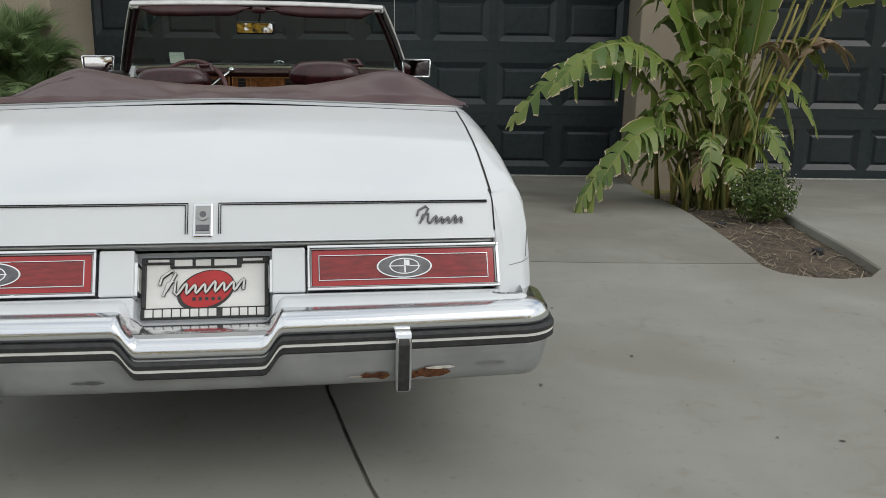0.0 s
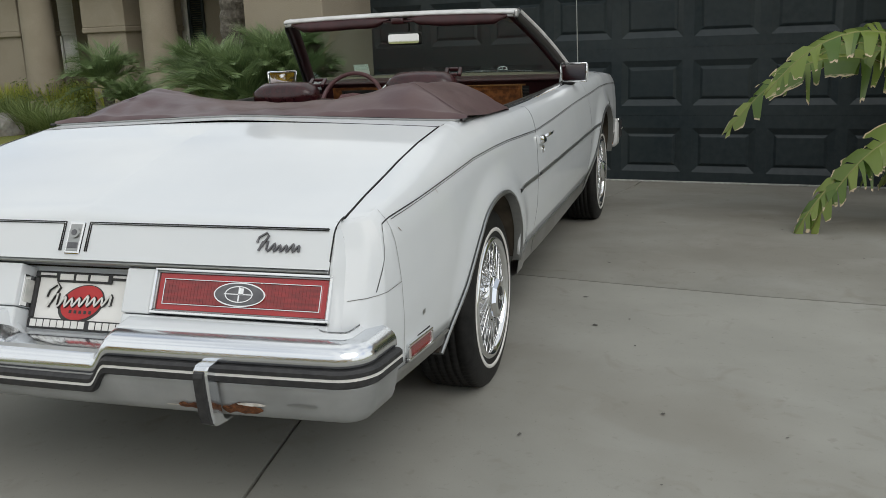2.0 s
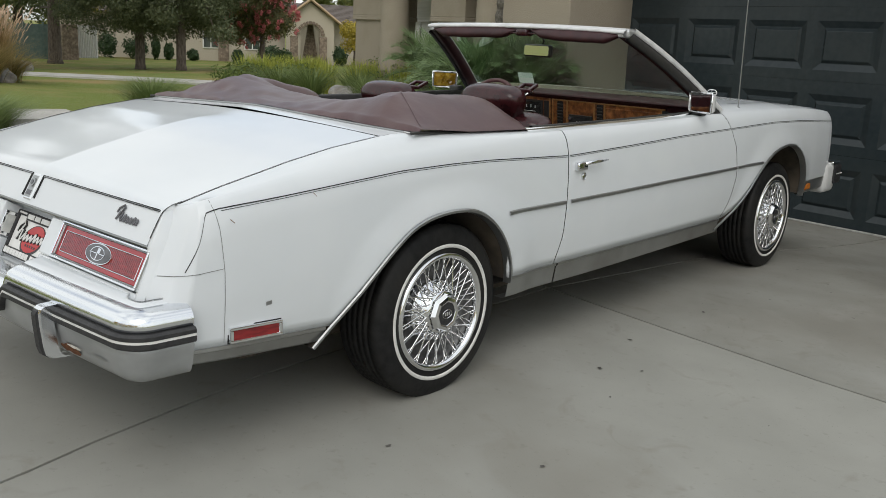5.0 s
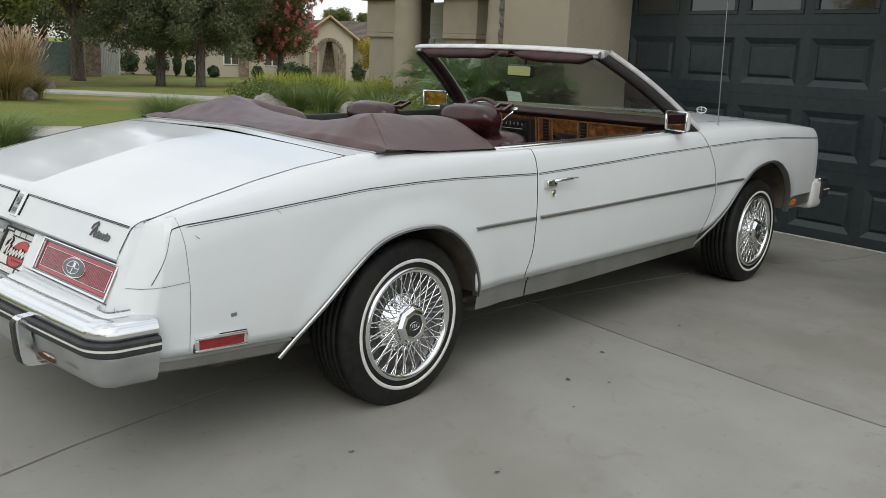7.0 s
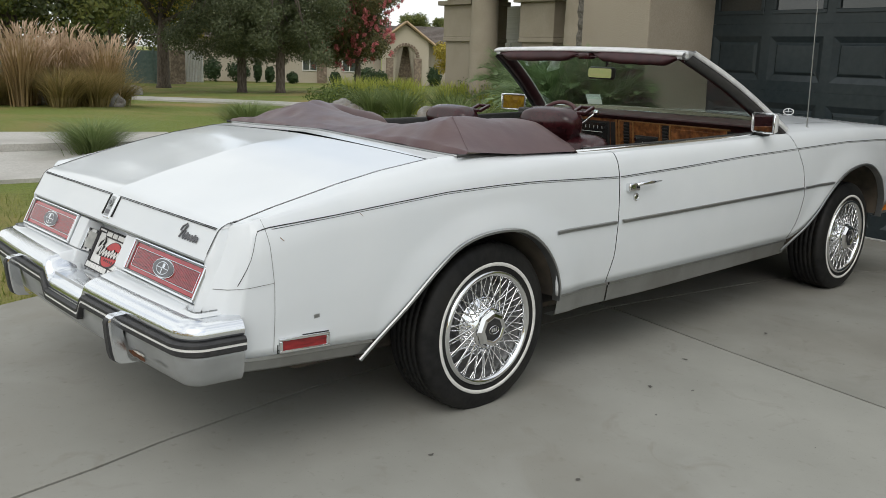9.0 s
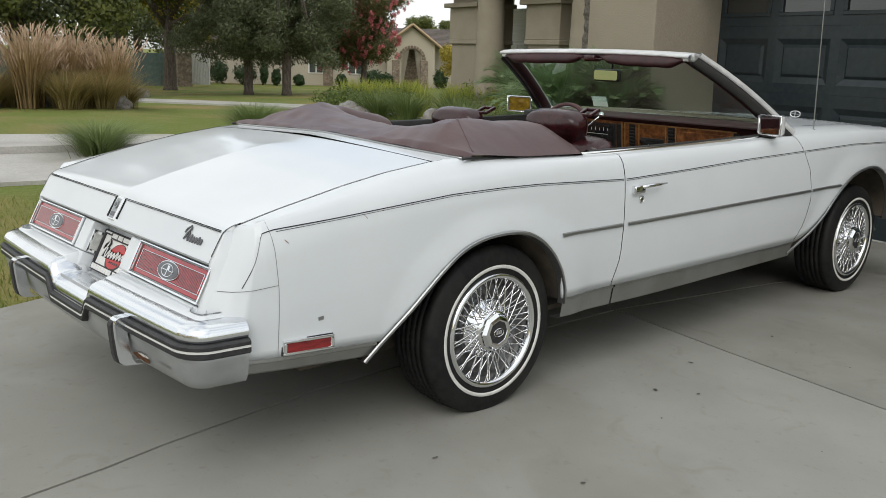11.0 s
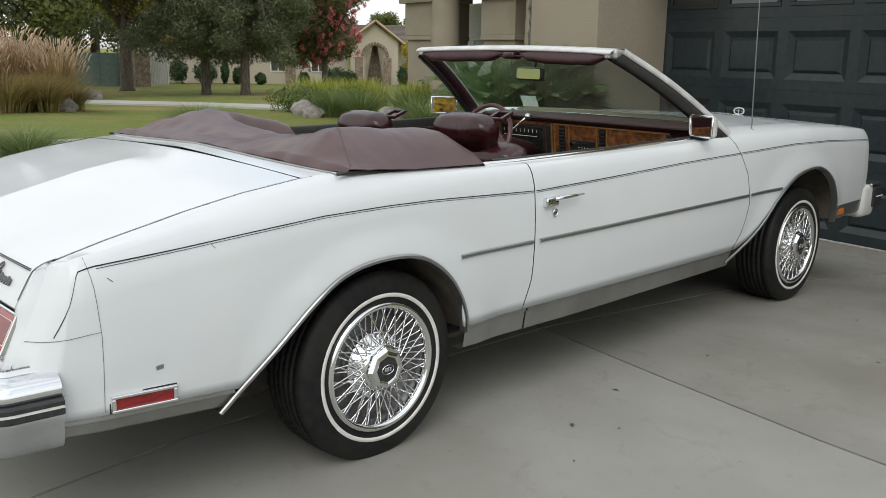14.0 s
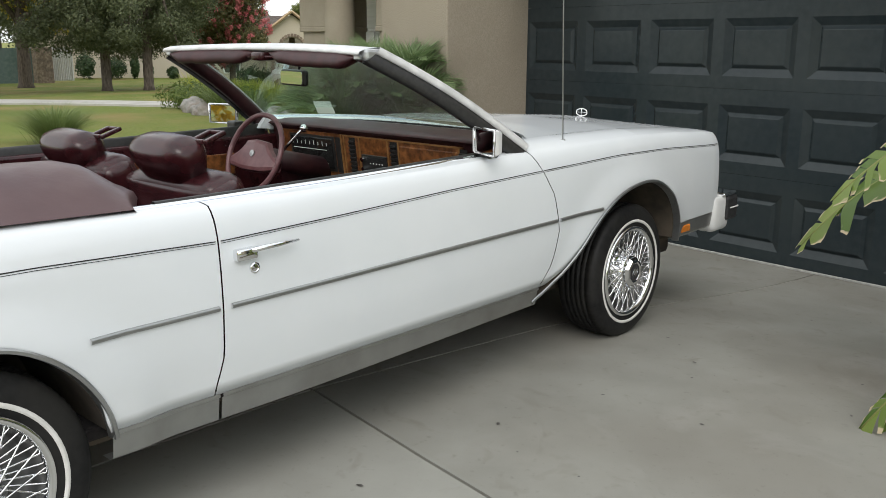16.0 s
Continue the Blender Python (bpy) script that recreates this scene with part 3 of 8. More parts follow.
def side_panel(name, y0, y1, sx, seam, parent, label="", curve0=None, curve1=None, lip=True):
    """A wing, quarter or door skin between two stations; the ends may be curved lines in z."""
    n = max(8, int((y1 - y0) / 0.009))
    rows = []
    for i in range(n + 1):
        t = i / n
        y = y0 + (y1 - y0) * t
        ye = y + 0.12 * max(0.0, 1 - (y - 0.20) / 0.16) if y0 < 0.3 else y
        sec = section(y, 18, seam(ye), along(ye, SEAM_X))
        row = []
        for x, z in sec:
            yy = y
            if curve0:
                yy += curve0(z) * (max(0.0, 1 - (y - 0.20) / 0.16) if y0 < 0.3 else (1 - t) ** 6)
            if curve1:
                yy += curve1(z) * t ** 6
            row.append((sx * x, yy, z))
        x, z = sec[0]
        row.insert(0, (sx * (x - 0.010), row[0][1], z + 0.004))
        rows.append(row)
    bm = skin(rows)
    return part(name, bm, M_WHITE, parent, label, smooth=True)


def door_seam(y):
    return along(y, TOP) + 0.006


def tail_curve(z):
    """The tail leans forward as it rises."""
    return 0.5 * max(0.0, z - 0.535)


def on_body(sx, y, z, out=0.0015):
    """A point just proud of the side skin."""
    return (sx * (body_x(y, z) + out), y + (tail_curve(z) * max(0.0, 1 - (y - 0.20) / 0.16) if y >= 0.2 else 0.0), z)


def line_on_body(pts, sx, width, mat, own, name="panel_gap", label="", out=0.0015):
    """A thin strip along points (y, z) on the side skin."""
    dense = []
    for a, b in zip(pts, pts[1:]):
        n = max(2, int(math.dist(a, b) / 0.025))
        dense += [(a[0] + (b[0] - a[0]) * i / n, a[1] + (b[1] - a[1]) * i / n) for i in range(n)]
    dense.append(pts[-1])
    rows = []
    for i, p in enumerate(dense):
        a, b = dense[max(i - 1, 0)], dense[min(i + 1, len(dense) - 1)]
        d = Vector((b[0] - a[0], b[1] - a[1])).normalized()
        rows.append([on_body(sx, p[0] - d.y * w, p[1] + d.x * w, out) for w in (-width, 0, width)])
    return part(name, skin(rows), mat, own, label)


def rear_curve(z):
    return 0.028 * (smooth(0.5, 0.36, z) * -1.0)


def front_curve(z):
    return along(z, [(0.36, -0.085), (0.46, -0.01), (0.60, 0.02), (0.75, -0.02), (0.85, -0.09), (0.93, -0.15)])


for sx in (1, -1):
    quarter = side_panel("rear_quarter", 0.20, 1.984, sx, lambda y: along(y, LIDZ) if y < 1.10 else along(y, [(1.10, 0.931), (1.2, 0.936), (1.4, 0.926), (1.75, 0.915), (2.0, 0.914)]), car, curve0=tail_curve, curve1=rear_curve)
    door = side_panel("car_door", 1.989, 3.577, sx, door_seam, car, "white door with chrome handle", curve0=rear_curve, curve1=front_curve)
    wing = side_panel("front_wing", 3.582, 5.14, sx, lambda y: along(y, HOODZ), car, curve0=front_curve)

    # satin rocker trim below the panels
    for a, b, own in ((0.285, 0.752, quarter), (1.648, 1.975, quarter), (1.985, 3.50, door)):
        rows = []
        for i in range(13):
            y = a + (b - a) * i / 12
            z0 = along(y, SILL)
            x = body_x(y, z0)
            lowz = along(y, [(0.28, 0.345), (0.74, 0.312), (1.6, 0.285), (2.3, 0.278), (3.5, 0.29)])
            rows.append([(sx * p, y, z) for p, z in ((x - 0.03, z0 + 0.003), (x + 0.004, z0 + 0.002), (x + 0.005, z0 - 0.008), (x - 0.002, z0 - 0.012), (x - 0.012, lowz + 0.01), (x - 0.03, lowz), (x - 0.07, lowz))])
        part("rocker_trim", skin(rows), M_ROCKER, own, "satin metal rocker trim", smooth=False)
    # wheel arch lip mouldings
    for c, tab in ARCH.items():
        own = quarter if c < 3 else wing
        rows = []
        curve = tab
        for i, (y, z) in enumerate(curve):
            x = body_x(y, z + 0.01)
            a, b = curve[max(i - 2, 0)], curve[min(i + 2, len(curve) - 1)]
            tg = Vector((0, b[0] - a[0], b[1] - a[1])).normalized()
            nrm = Vector((0, -tg.z, tg.y))
            p = Vector((sx * (x + 0.004), y, z))
            rows.append([p + nrm * 0.012, p + nrm * 0.008 + Vector((sx * 0.004, 0, 0)), p + Vector((sx * 0.004, 0, 0)), p + Vector((-sx * 0.03, 0, 0)) - nrm * 0.004])
        part("arch_moulding", skin(rows), M_BRUSHED, own, "bright wheel arch lip")
        # dark wheel well
        rows = []
        for inset in (0.006, 0.10, 0.48):
            rows.append([(sx * (body_x(y, z + 0.01) - inset), y, z + 0.004) for y, z in tab[::2]])
        part("wheel_well", skin(rows), M_WELL, own, "dark dusty wheel well", smooth=True)
        bm = bmesh.new()
        bm.faces.new([bm.verts.new(p) for p in rows[-1]])
        part("wheel_well_back", bm, M_WELL, own)
    # pinstripe, a thin dark double line along the shoulder crease
    PIN = [(0.398, 0.773), (0.42, 0.775), (0.60, 0.789), (0.80, 0.806), (1.06, 0.826), (1.3, 0.832), (1.5, 0.831), (2.0, 0.815), (2.45, 0.827), (2.95, 0.844), (3.5, 0.855), (4.07, 0.865), (4.5, 0.858), (5.05, 0.832)]
    for a, b, own in ((0.398, 1.978, quarter), (1.994, 3.482, door), (3.492, 5.10, wing)):
        for dz, wdt in ((0.0, 0.0015), (-0.0058, 0.0008)):
            rows = []
            m_ = int((b - a) / 0.03)
            for i in range(m_ + 1):
                y = a + (b - a) * i / m_
                z = along(y, PIN) + dz
                rows.append([(sx * (body_x(y, z - wdt) + 0.0012), y, z - wdt), (sx * (body_x(y, z) + 0.002), y, z), (sx * (body_x(y, z + wdt) + 0.0012), y, z + wdt)])
            part("pinstripe", skin(rows), M_GAP, own, "thin black pinstripe")
    # rub strips
    RUB = [(1.60, 0.630), (2.0, 0.630), (2.4, 0.632), (2.95, 0.638), (3.6, 0.643), (3.92, 0.650)]
    for a, b, own in ((1.60, 1.972, quarter), (2.012, 3.575, door), (3.60, 3.90, wing)):
        rows = []
        for i in range(25):
            y = a + (b - a) * i / 24
            z = along(y, RUB)
            x = body_x(y, z)
            h = 0.0080
            rows.append([(sx * q, y, zz) for q, zz in ((x - 0.004, z - h), (x + 0.006, z - h * 0.8), (x + 0.009, z), (x + 0.006, z + h * 0.8), (x - 0.004, z + h))])
        bm = skin(rows)
        strip = part("rub_strip", bm, M_BRUSHED, own, "grey metal rub strip", smooth=True)
    # handle and key lock
    bm = bmesh.new()
    xh = body_x(2.1, 0.77)
    block(bm, (xh - 0.01, 2.03, 0.752), (xh + 0.022, 2.10, 0.785), 0.006)
    tube(bm, [(xh + 0.012, 2.075, 0.776), (xh + 0.026, 2.11, 0.782), (xh + 0.028, 2.17, 0.783), (xh + 0.024, 2.24, 0.784)], [0.009, 0.008, 0.007, 0.004], 8)
    bmesh.ops.transform(bm, matrix=Matrix.Diagonal((sx, 1, 1, 1)), verts=bm.verts)
    bmesh.ops.recalc_face_normals(bm, faces=bm.faces)
    part("door_handle", bm, M_CHROME, door, "chrome pull handle", smooth=True)
    bm = bmesh.new()
    lathe(bm, [(0, 0.017), (0.006, 0.016), (0.008, 0.012), (0.006, 0.010), (0.007, 0.0)], 20, "x", (body_x(2.12, 0.725) - 0.001, 2.095, 0.724))
    bmesh.ops.transform(bm, matrix=Matrix.Diagonal((sx, 1, 1, 1)), verts=bm.verts)
    bmesh.ops.recalc_face_normals(bm, faces=bm.faces)
    part("key_lock", bm, M_CHROME, door, "round key lock")
    # belt moulding on the door top
    rows = []
    for i in range(20):
        y = 1.76 + (3.38 - 1.76) * i / 19
        z = along(y, TOP) + 0.006
        x = along(y, SEAM_X)
        rows.append([(sx * q, y, zz) for q, zz in ((x + 0.012, z - 0.003), (x + 0.008, z + 0.008), (x - 0.006, z + 0.009), (x - 0.014, z + 0.003), (x - 0.016, z - 0.05))])
    part("belt_moulding", skin(rows), M_CHROME, door, "bright belt moulding", smooth=True)
    rows = []
    for i in range(20):
        y = 1.86 + (3.36 - 1.86) * i / 19
        z = along(y, TOP) + 0.006
        x = along(y, SEAM_X)
        rows.append([(sx * q, y, zz) for q, zz in ((x + 0.003, z + 0.007), (x + 0.001, z + 0.013), (x - 0.012, z + 0.014), (x - 0.020, z + 0.006), (x - 0.021, z - 0.05))])
    part("weatherstrip", skin(rows), M_PLASTIC, door, "black rubber window weatherstrip", smooth=True)
    # side marker at the tail
    ym0, ym1, zm0, zm1 = 0.402, 0.578, 0.394, 0.440
    x = body_x(0.5, 0.44) + 0.004
    def marker_mesh(boxes, bev):
        bm = bmesh.new()
        for lo, hi in boxes:
            block(bm, lo, hi, bev, 2)
        for v in bm.verts:
            v.co.z += (v.co.y - ym0) * -0.045
            v.co.x = sx * (v.co.x + (v.co.y - 0.5) * 0.04)
        bmesh.ops.recalc_face_normals(bm, faces=bm.faces)
        return bm
    w = 0.0085
    marker = part("side_marker", marker_mesh([((x - 0.01, ym0, zm0), (x + 0.007, ym1, zm0 + w)), ((x - 0.01, ym0, zm1 - w), (x + 0.007, ym1, zm1)), ((x - 0.01, ym0, zm0 + w), (x + 0.007, ym0 + w * 1.4, zm1 - w)), ((x - 0.01, ym1 - w * 1.4, zm0 + w), (x + 0.007, ym1, zm1 - w))], 0.0025), M_CHROME, quarter, "red side marker lamp in a chrome frame")
    part("lens", marker_mesh([((x - 0.008, ym0 + w * 1.4, zm0 + w), (x + 0.001, ym1 - w * 1.4, zm1 - w))], 0.0), M_RED_DARK, marker)
    part("gasket", marker_mesh([((x - 0.018, ym0 - 0.002, zm0 - 0.002), (x - 0.004, ym1 + 0.002, zm1 + 0.002))], 0.0), M_GAP, marker, "black gasket")

# boot lid: two planes meeting at a central crease
LIDK = [*range(-12, -1), -1.0, -0.5, -0.12, 0.0, 0.12, 0.5, 1.0, *range(2, 13)]
# from the foot of the upright tail over the rounded break and along the top: y, z, share of the crown
LIDP = [(0.233, 0.676, 0.0), (0.243, 0.6935, 0.2), (0.253, 0.711, 0.4), (0.263, 0.7285, 0.6), (0.2715, 0.743, 0.8), (0.278, 0.7535, 0.9), (0.284, 0.7605, 0.96), (0.292, 0.7665, 1.0), (0.303, 0.772, 1.0), (0.318, 0.7775, 1.0)]
LIDP += [(0.34 + 0.71 * i / 26, along(0.34 + 0.71 * i / 26, LIDZ), 1.0) for i in range(27)]
rows = []
for y, z, crown in LIDP:
    xw = along(max(y, 0.285), SEAM_X) - 0.005
    t = max(0.0, (y - 0.285) / 0.765)
    row = []
    for k in LIDK:
        a_ = abs(k) / 12
        ridge = 0.008 * max(0.0, 1 - a_ / 0.42) ** 2 * (1 - smooth(0.55, 0.95, t)) * crown
        row.append((xw * k / 12, y + 0.010 * (1 - a_) * crown * (1 - t), z + ((0.014 + 0.008 * t) * (1 - a_ ** 1.7)) * crown + ridge))
    rows.append(row)
lid = part("boot_lid", skin(rows), M_WHITE, car, "white boot lid with a central crease", smooth=True)
rows = []
for i in range(9):
    y = 1.056 + 0.30 * i / 8
    xw = along(y, SEAM_X) - 0.001
    rows.append([(xw * k / 12, y, along(y, [(1.05, 0.926), (1.12, 0.932), (1.2, 0.935), (1.4, 0.925)]) + 0.028 * (1 - (abs(k) / 12) ** 1.2)) for k in range(-12, 13)])
part("rear_deck", skin(rows), M_WHITE, car, "white deck between boot lid and cover", smooth=True)
rows = []
for k in range(25):
    x = (along(1.05, SEAM_X) - 0.006) * (k - 12) / 12
    z = 0.926 + 0.028 * (1 - (abs(k - 12) / 12) ** 1.2)
    rows.append([(x, 1.0505, z + 0.0012), (x, 1.0545, z + 0.0016)])
part("panel_gap", skin(rows), M_GAP, lid)
# gap round the lid
for sx in (1, -1):
    rows = []
    for i in range(30):
        y = 0.315 + (1.06 - 0.315) * i / 29
        x = along(y, SEAM_X)
        z = along(y, LIDZ)
        rows.append([(sx * (x - 0.0060), y, z + 0.0015), (sx * (x - 0.0012), y, z + 0.0022)])
    part("panel_gap", skin(rows), M_GAP, lid)
    rows = []
    for i in range(1, 11):
        p, q = Vector(LIDP[i - 1][:2]), Vector(LIDP[i + 1][:2])
        d = (q - p).normalized()
        c = Vector(LIDP[i][:2]) + Vector((-d.y, d.x)) * 0.0016
        rows.append([(sx * 0.7275, c.x, c.y), (sx * 0.7315, c.x, c.y)])
    part("panel_gap", skin(rows), M_GAP, lid)

# tail: lamps and plate lie in one leaning plane; x right, h up the lean, o outward
TAIL = Matrix(((1, 0, 0, 0), (0, 0.447, -0.894, 0.195), (0, 0.894, 0.447, 0.556), (0, 0, 0, 1)))
tail = part("tail_panel", boxed((-0.76, -0.11, -0.075), (0.76, 0.118, -0.06), 0, 1, TAIL), M_WHITE, car, "white tail panel")
for sx in (1, -1):
    bm = bmesh.new()
    block(bm, (0.165, -0.002, -0.058), (0.247, 0.112, 0.004), 0.004, 2)
    block(bm, (0.165, -0.095, -0.058), (0.736, -0.004, 0.0), 0.006, 2)
    bmesh.ops.transform(bm, matrix=TAIL @ Matrix.Diagonal((sx, 1, 1, 1)), verts=bm.verts)
    bmesh.ops.recalc_face_normals(bm, faces=bm.faces)
    part("tail_surround", bm, M_WHITE, tail, smooth=False)
    # lamp
    T = TAIL @ Matrix.Diagonal((sx, 1, 1, 1))
    def lamp_part(name, los, mat, own, label="", bev=0.0015):
        bm = bmesh.new()
        for lo, hi in los:
            block(bm, lo, hi, bev, 1)
        bmesh.ops.transform(bm, matrix=T, verts=bm.verts)
        bmesh.ops.recalc_face_normals(bm, faces=bm.faces)
        return part(name, bm, mat, own, label)
    def frame_of(x0, x1, h0, h1, w, o0, o1):
        return [((x0, h0, o0), (x1, h0 + w, o1)), ((x0, h1 - w, o0), (x1, h1, o1)), ((x0, h0 + w, o0), (x0 + w, h1 - w, o1)), ((x1 - w, h0 + w, o0), (x1, h1 - w, o1))]
    lamp = lamp_part("tail_lamp", frame_of(0.252, 0.738, 0.0, 0.115, 0.007, -0.05, 0.012), M_CHROME, car, "red tail lamp in a bright frame")
    lamp_part("inner_frame", frame_of(0.2592, 0.7308, 0.0072, 0.1078, 0.004, -0.05, 0.006), M_BRUSHED, lamp, "grey inner frame")
    lamp_part("red_panel", [((0.263, 0.011, -0.05), (0.727, 0.104, 0.0))], M_LAMP, lamp, "red border panel")
    lamp_part("lens", [((0.282, 0.027, -0.03), (0.708, 0.088, 0.002))], M_RED_DARK, lamp, "ribbed dark red lens")
    bm = bmesh.new()
    for k in range(46):
        x = 0.286 + k * 0.0092
        block(bm, (x, 0.029, 0.0), (x + 0.0078, 0.086, 0.0026))
    bmesh.ops.transform(bm, matrix=T, verts=bm.verts)
    bmesh.ops.recalc_face_normals(bm, faces=bm.faces)
    part("lens_ribs", bm, M_RED_DARK, lamp, kind="stuff")
    lamp_part("bright_line", frame_of(0.280, 0.710, 0.025, 0.090, 0.0022, 0.0, 0.0045), M_CHROME, lamp, "thin bright outline", 0.0005)
    # oval badge: plain rings
    for nm, rx, rz, o0, o1, mt in (("badge_rim", 0.070, 0.030, 0.0, 0.006, M_CHROME), ("badge", 0.066, 0.027, 0.0, 0.0075, M_EMBLEM), ("badge_ring", 0.038, 0.0205, 0.0, 0.009, M_CHROME), ("badge_centre", 0.035, 0.018, 0.0, 0.0095, M_EMBLEM)):
        bm = bmesh.new()
        prism(bm, [(0.495 + rx * math.cos(a), 0.0575 + rz * math.sin(a)) for a in [2 * math.pi * k / 40 for k in range(40)]], o0, o1)
        bmesh.ops.transform(bm, matrix=T, verts=bm.verts)
        bmesh.ops.recalc_face_normals(bm, faces=bm.faces)
        part(nm, bm, mt, lamp)
    lamp_part("badge_bars", [((0.494, 0.040, 0.009), (0.498, 0.075, 0.0105)), ((0.455, 0.0562, 0.009), (0.535, 0.0588, 0.0105)), ((0.498, 0.056, 0.009), (0.508, 0.073, 0.0105))], M_CHROME, lamp, "", 0.0003)
    # reversing lamp on the inner wall of the plate recess
    lamp_part("reversing_lamp", [((0.158, 0.0, -0.056), (0.166, 0.085, -0.006))], M_CHROME, tail, "small reversing lamp in the plate recess")
    lamp_part("clear_lens", [((0.1555, 0.012, -0.048), (0.159, 0.073, -0.014))], M_CLEAR, tail, "frosted clear lens")

PL = TAIL @ Matrix.Translation((0, 0.018, -0.020)) @ Matrix.Diagonal((1.03, 1.08, 1, 1))
# number plate in its black frame
def flourish(x0, width, y0, low, waves, tall):
    """A slanting pen stroke: one tall looped stroke, then small even waves."""
    pts = [(x0 - 0.15 * tall, y0 + 0.45 * tall), (x0 - 0.05 * tall, y0 + 0.75 * tall), (x0 + 0.35 * tall, y0 + tall), (x0 + 0.50 * tall, y0 + 0.85 * tall), (x0 + 0.15 * tall, y0 + 0.25 * tall), (x0, y0), (x0 + 0.2 * tall, y0 + 0.50 * tall), (x0 + 0.5 * tall, y0 + 0.55 * tall), (x0 + 0.45 * tall, y0 + 0.1 * tall)]
    start = x0 + 0.55 * tall
    for i in range(waves * 8 + 1):
        u = i / (waves * 8)
        y = low * (0.5 - 0.5 * math.cos(2 * math.pi * waves * u)) * (1.0 if int(u * waves) % 3 else 1.25)
        pts.append((start + (width - 0.55 * tall) * u + 0.45 * y, y0 + y))
    return pts


plate = part("number_plate", boxed((-0.146, -0.058, -0.034), (0.146, 0.072, -0.030), 0, 1, PL), M_PLATE, car, "white plate in a black frame")
bm = bmesh.new()
for lo, hi in (((-0.152, -0.066, -0.036), (0.152, -0.040, -0.022)), ((-0.152, 0.062, -0.036), (0.152, 0.078, -0.022)), ((-0.152, -0.040, -0.036), (-0.140, 0.062, -0.022)), ((0.140, -0.040, -0.036), (0.152, 0.062, -0.022)), ((-0.085, 0.052, -0.030), (0.085, 0.064, -0.023))):
    block(bm, lo, hi, 0.003, 2)
bmesh.ops.transform(bm, matrix=PL, verts=bm.verts)
frame_ob = part("plate_frame", bm, M_BLACK, plate, "black plastic plate frame with white bars")
BARS = [(-0.142 + 0.0213 * k, 0.0185, -0.0615, -0.0435) for k in range(8)] + [(0.040 + 0.0205 * k, 0.0175, -0.0615, -0.0435) for k in range(5)]
BARS += [(-0.074, 0.042, 0.057, 0.072), (-0.024, 0.036, 0.057, 0.072), (0.020, 0.054, 0.057, 0.072), (-0.136, 0.050, 0.067, 0.073), (0.088, 0.048, 0.067, 0.073)]
for x, w, h0, h1 in BARS:
    part("lettering_bar", boxed((x, h0, -0.024), (x + w, h1, -0.0205), 0.001, 1, PL), M_STRIPE, plate)
bm = bmesh.new()
prism(bm, [(0.0 + 0.068 * math.cos(a), 0.047 * math.sin(a) + 0.012 * math.cos(a)) for a in [2 * math.pi * k / 36 for k in range(36)]], -0.031, -0.0280, PL)
part("oval_outline", bm, M_PRINT, plate)
bm = bmesh.new()
prism(bm, [(0.002 + 0.062 * math.cos(a), 0.003 + 0.042 * math.sin(a) + 0.011 * math.cos(a)) for a in [2 * math.pi * k / 36 for k in range(36)]], -0.030, -0.0272, PL)
part("red_oval", bm, M_PLATERED, plate, "red oval")
bm = bmesh.new()
STROKE = flourish(-0.100, 0.190, -0.012, 0.020, 7, 0.058)
tube(bm, [PL @ Vector((x, y + 0.012 * (x + 0.1) / 0.2, -0.0262)) for x, y in STROKE], 0.0050, 6)
part("script_outline", bm, M_PRINT, plate)
bm = bmesh.new()
tube(bm, [PL @ Vector((x, y + 0.012 * (x + 0.1) / 0.2, -0.0225)) for x, y in STROKE], 0.0030, 6)
part("script_stroke", bm, M_STRIPE, plate)
bm = bmesh.new()
for k in range(5):
    block(bm, (-0.032 + k * 0.015, -0.024, -0.029), (-0.024 + k * 0.015, -0.016, -0.0265), 0, 1, PL)
part("small_bars", bm, M_PRINT, plate)
# shelf under the plate
part("plate_shelf", boxed((-0.150, 0.150, 0.465), (0.150, 0.25, 0.4775), 0.003), M_WHITE, tail)

# lid trim: lock plate, bright strip, pinstripes and script
bm = bmesh.new()
block(bm, (-0.724, 0.1165, -0.030), (0.724, 0.134, 0.008), 0.003, 2, TAIL)
part("lid_strip", bm, M_BRUSHED, lid, "bright strip along the lid edge")
LT = Matrix(((1, 0, 0, 0), (0, 0.50, -0.866, 0.2405), (0, 0.866, 0.50, 0.6855), (0, 0, 0, 1)))
bm = bmesh.new()
block(bm, (-0.024, 0.0, -0.02), (0.024, 0.090, 0.008), 0.004, 2, LT)
lock = part("lid_lock", bm, M_CHROME, lid, "bright lock plate with a key lock")
bm = bmesh.new()
prism(bm, [(0.015 * math.cos(a), 0.058 + 0.015 * math.sin(a)) for a in [2 * math.pi * k / 24 for k in range(24)]], 0.006, 0.013, LT)
part("key_lock", bm, M_BRUSHED, lock)
bm = bmesh.new()
prism(bm, [(0.008 * math.cos(a), 0.058 + 0.008 * math.sin(a)) for a in [2 * math.pi * k / 16 for k in range(16)]], 0.010, 0.0142, LT)
part("lock_core", bm, M_EMBLEM, lock)
part("lock_inset", boxed((-0.0185, 0.008, 0.006), (0.0185, 0.082, 0.0088), 0.001, 1, LT), M_BRUSHED, lock)
part("lock_badge", boxed((-0.016, 0.016, 0.006), (0.016, 0.032, 0.0104), 0.001, 1, LT), M_EMBLEM, lock)
bm = bmesh.new()
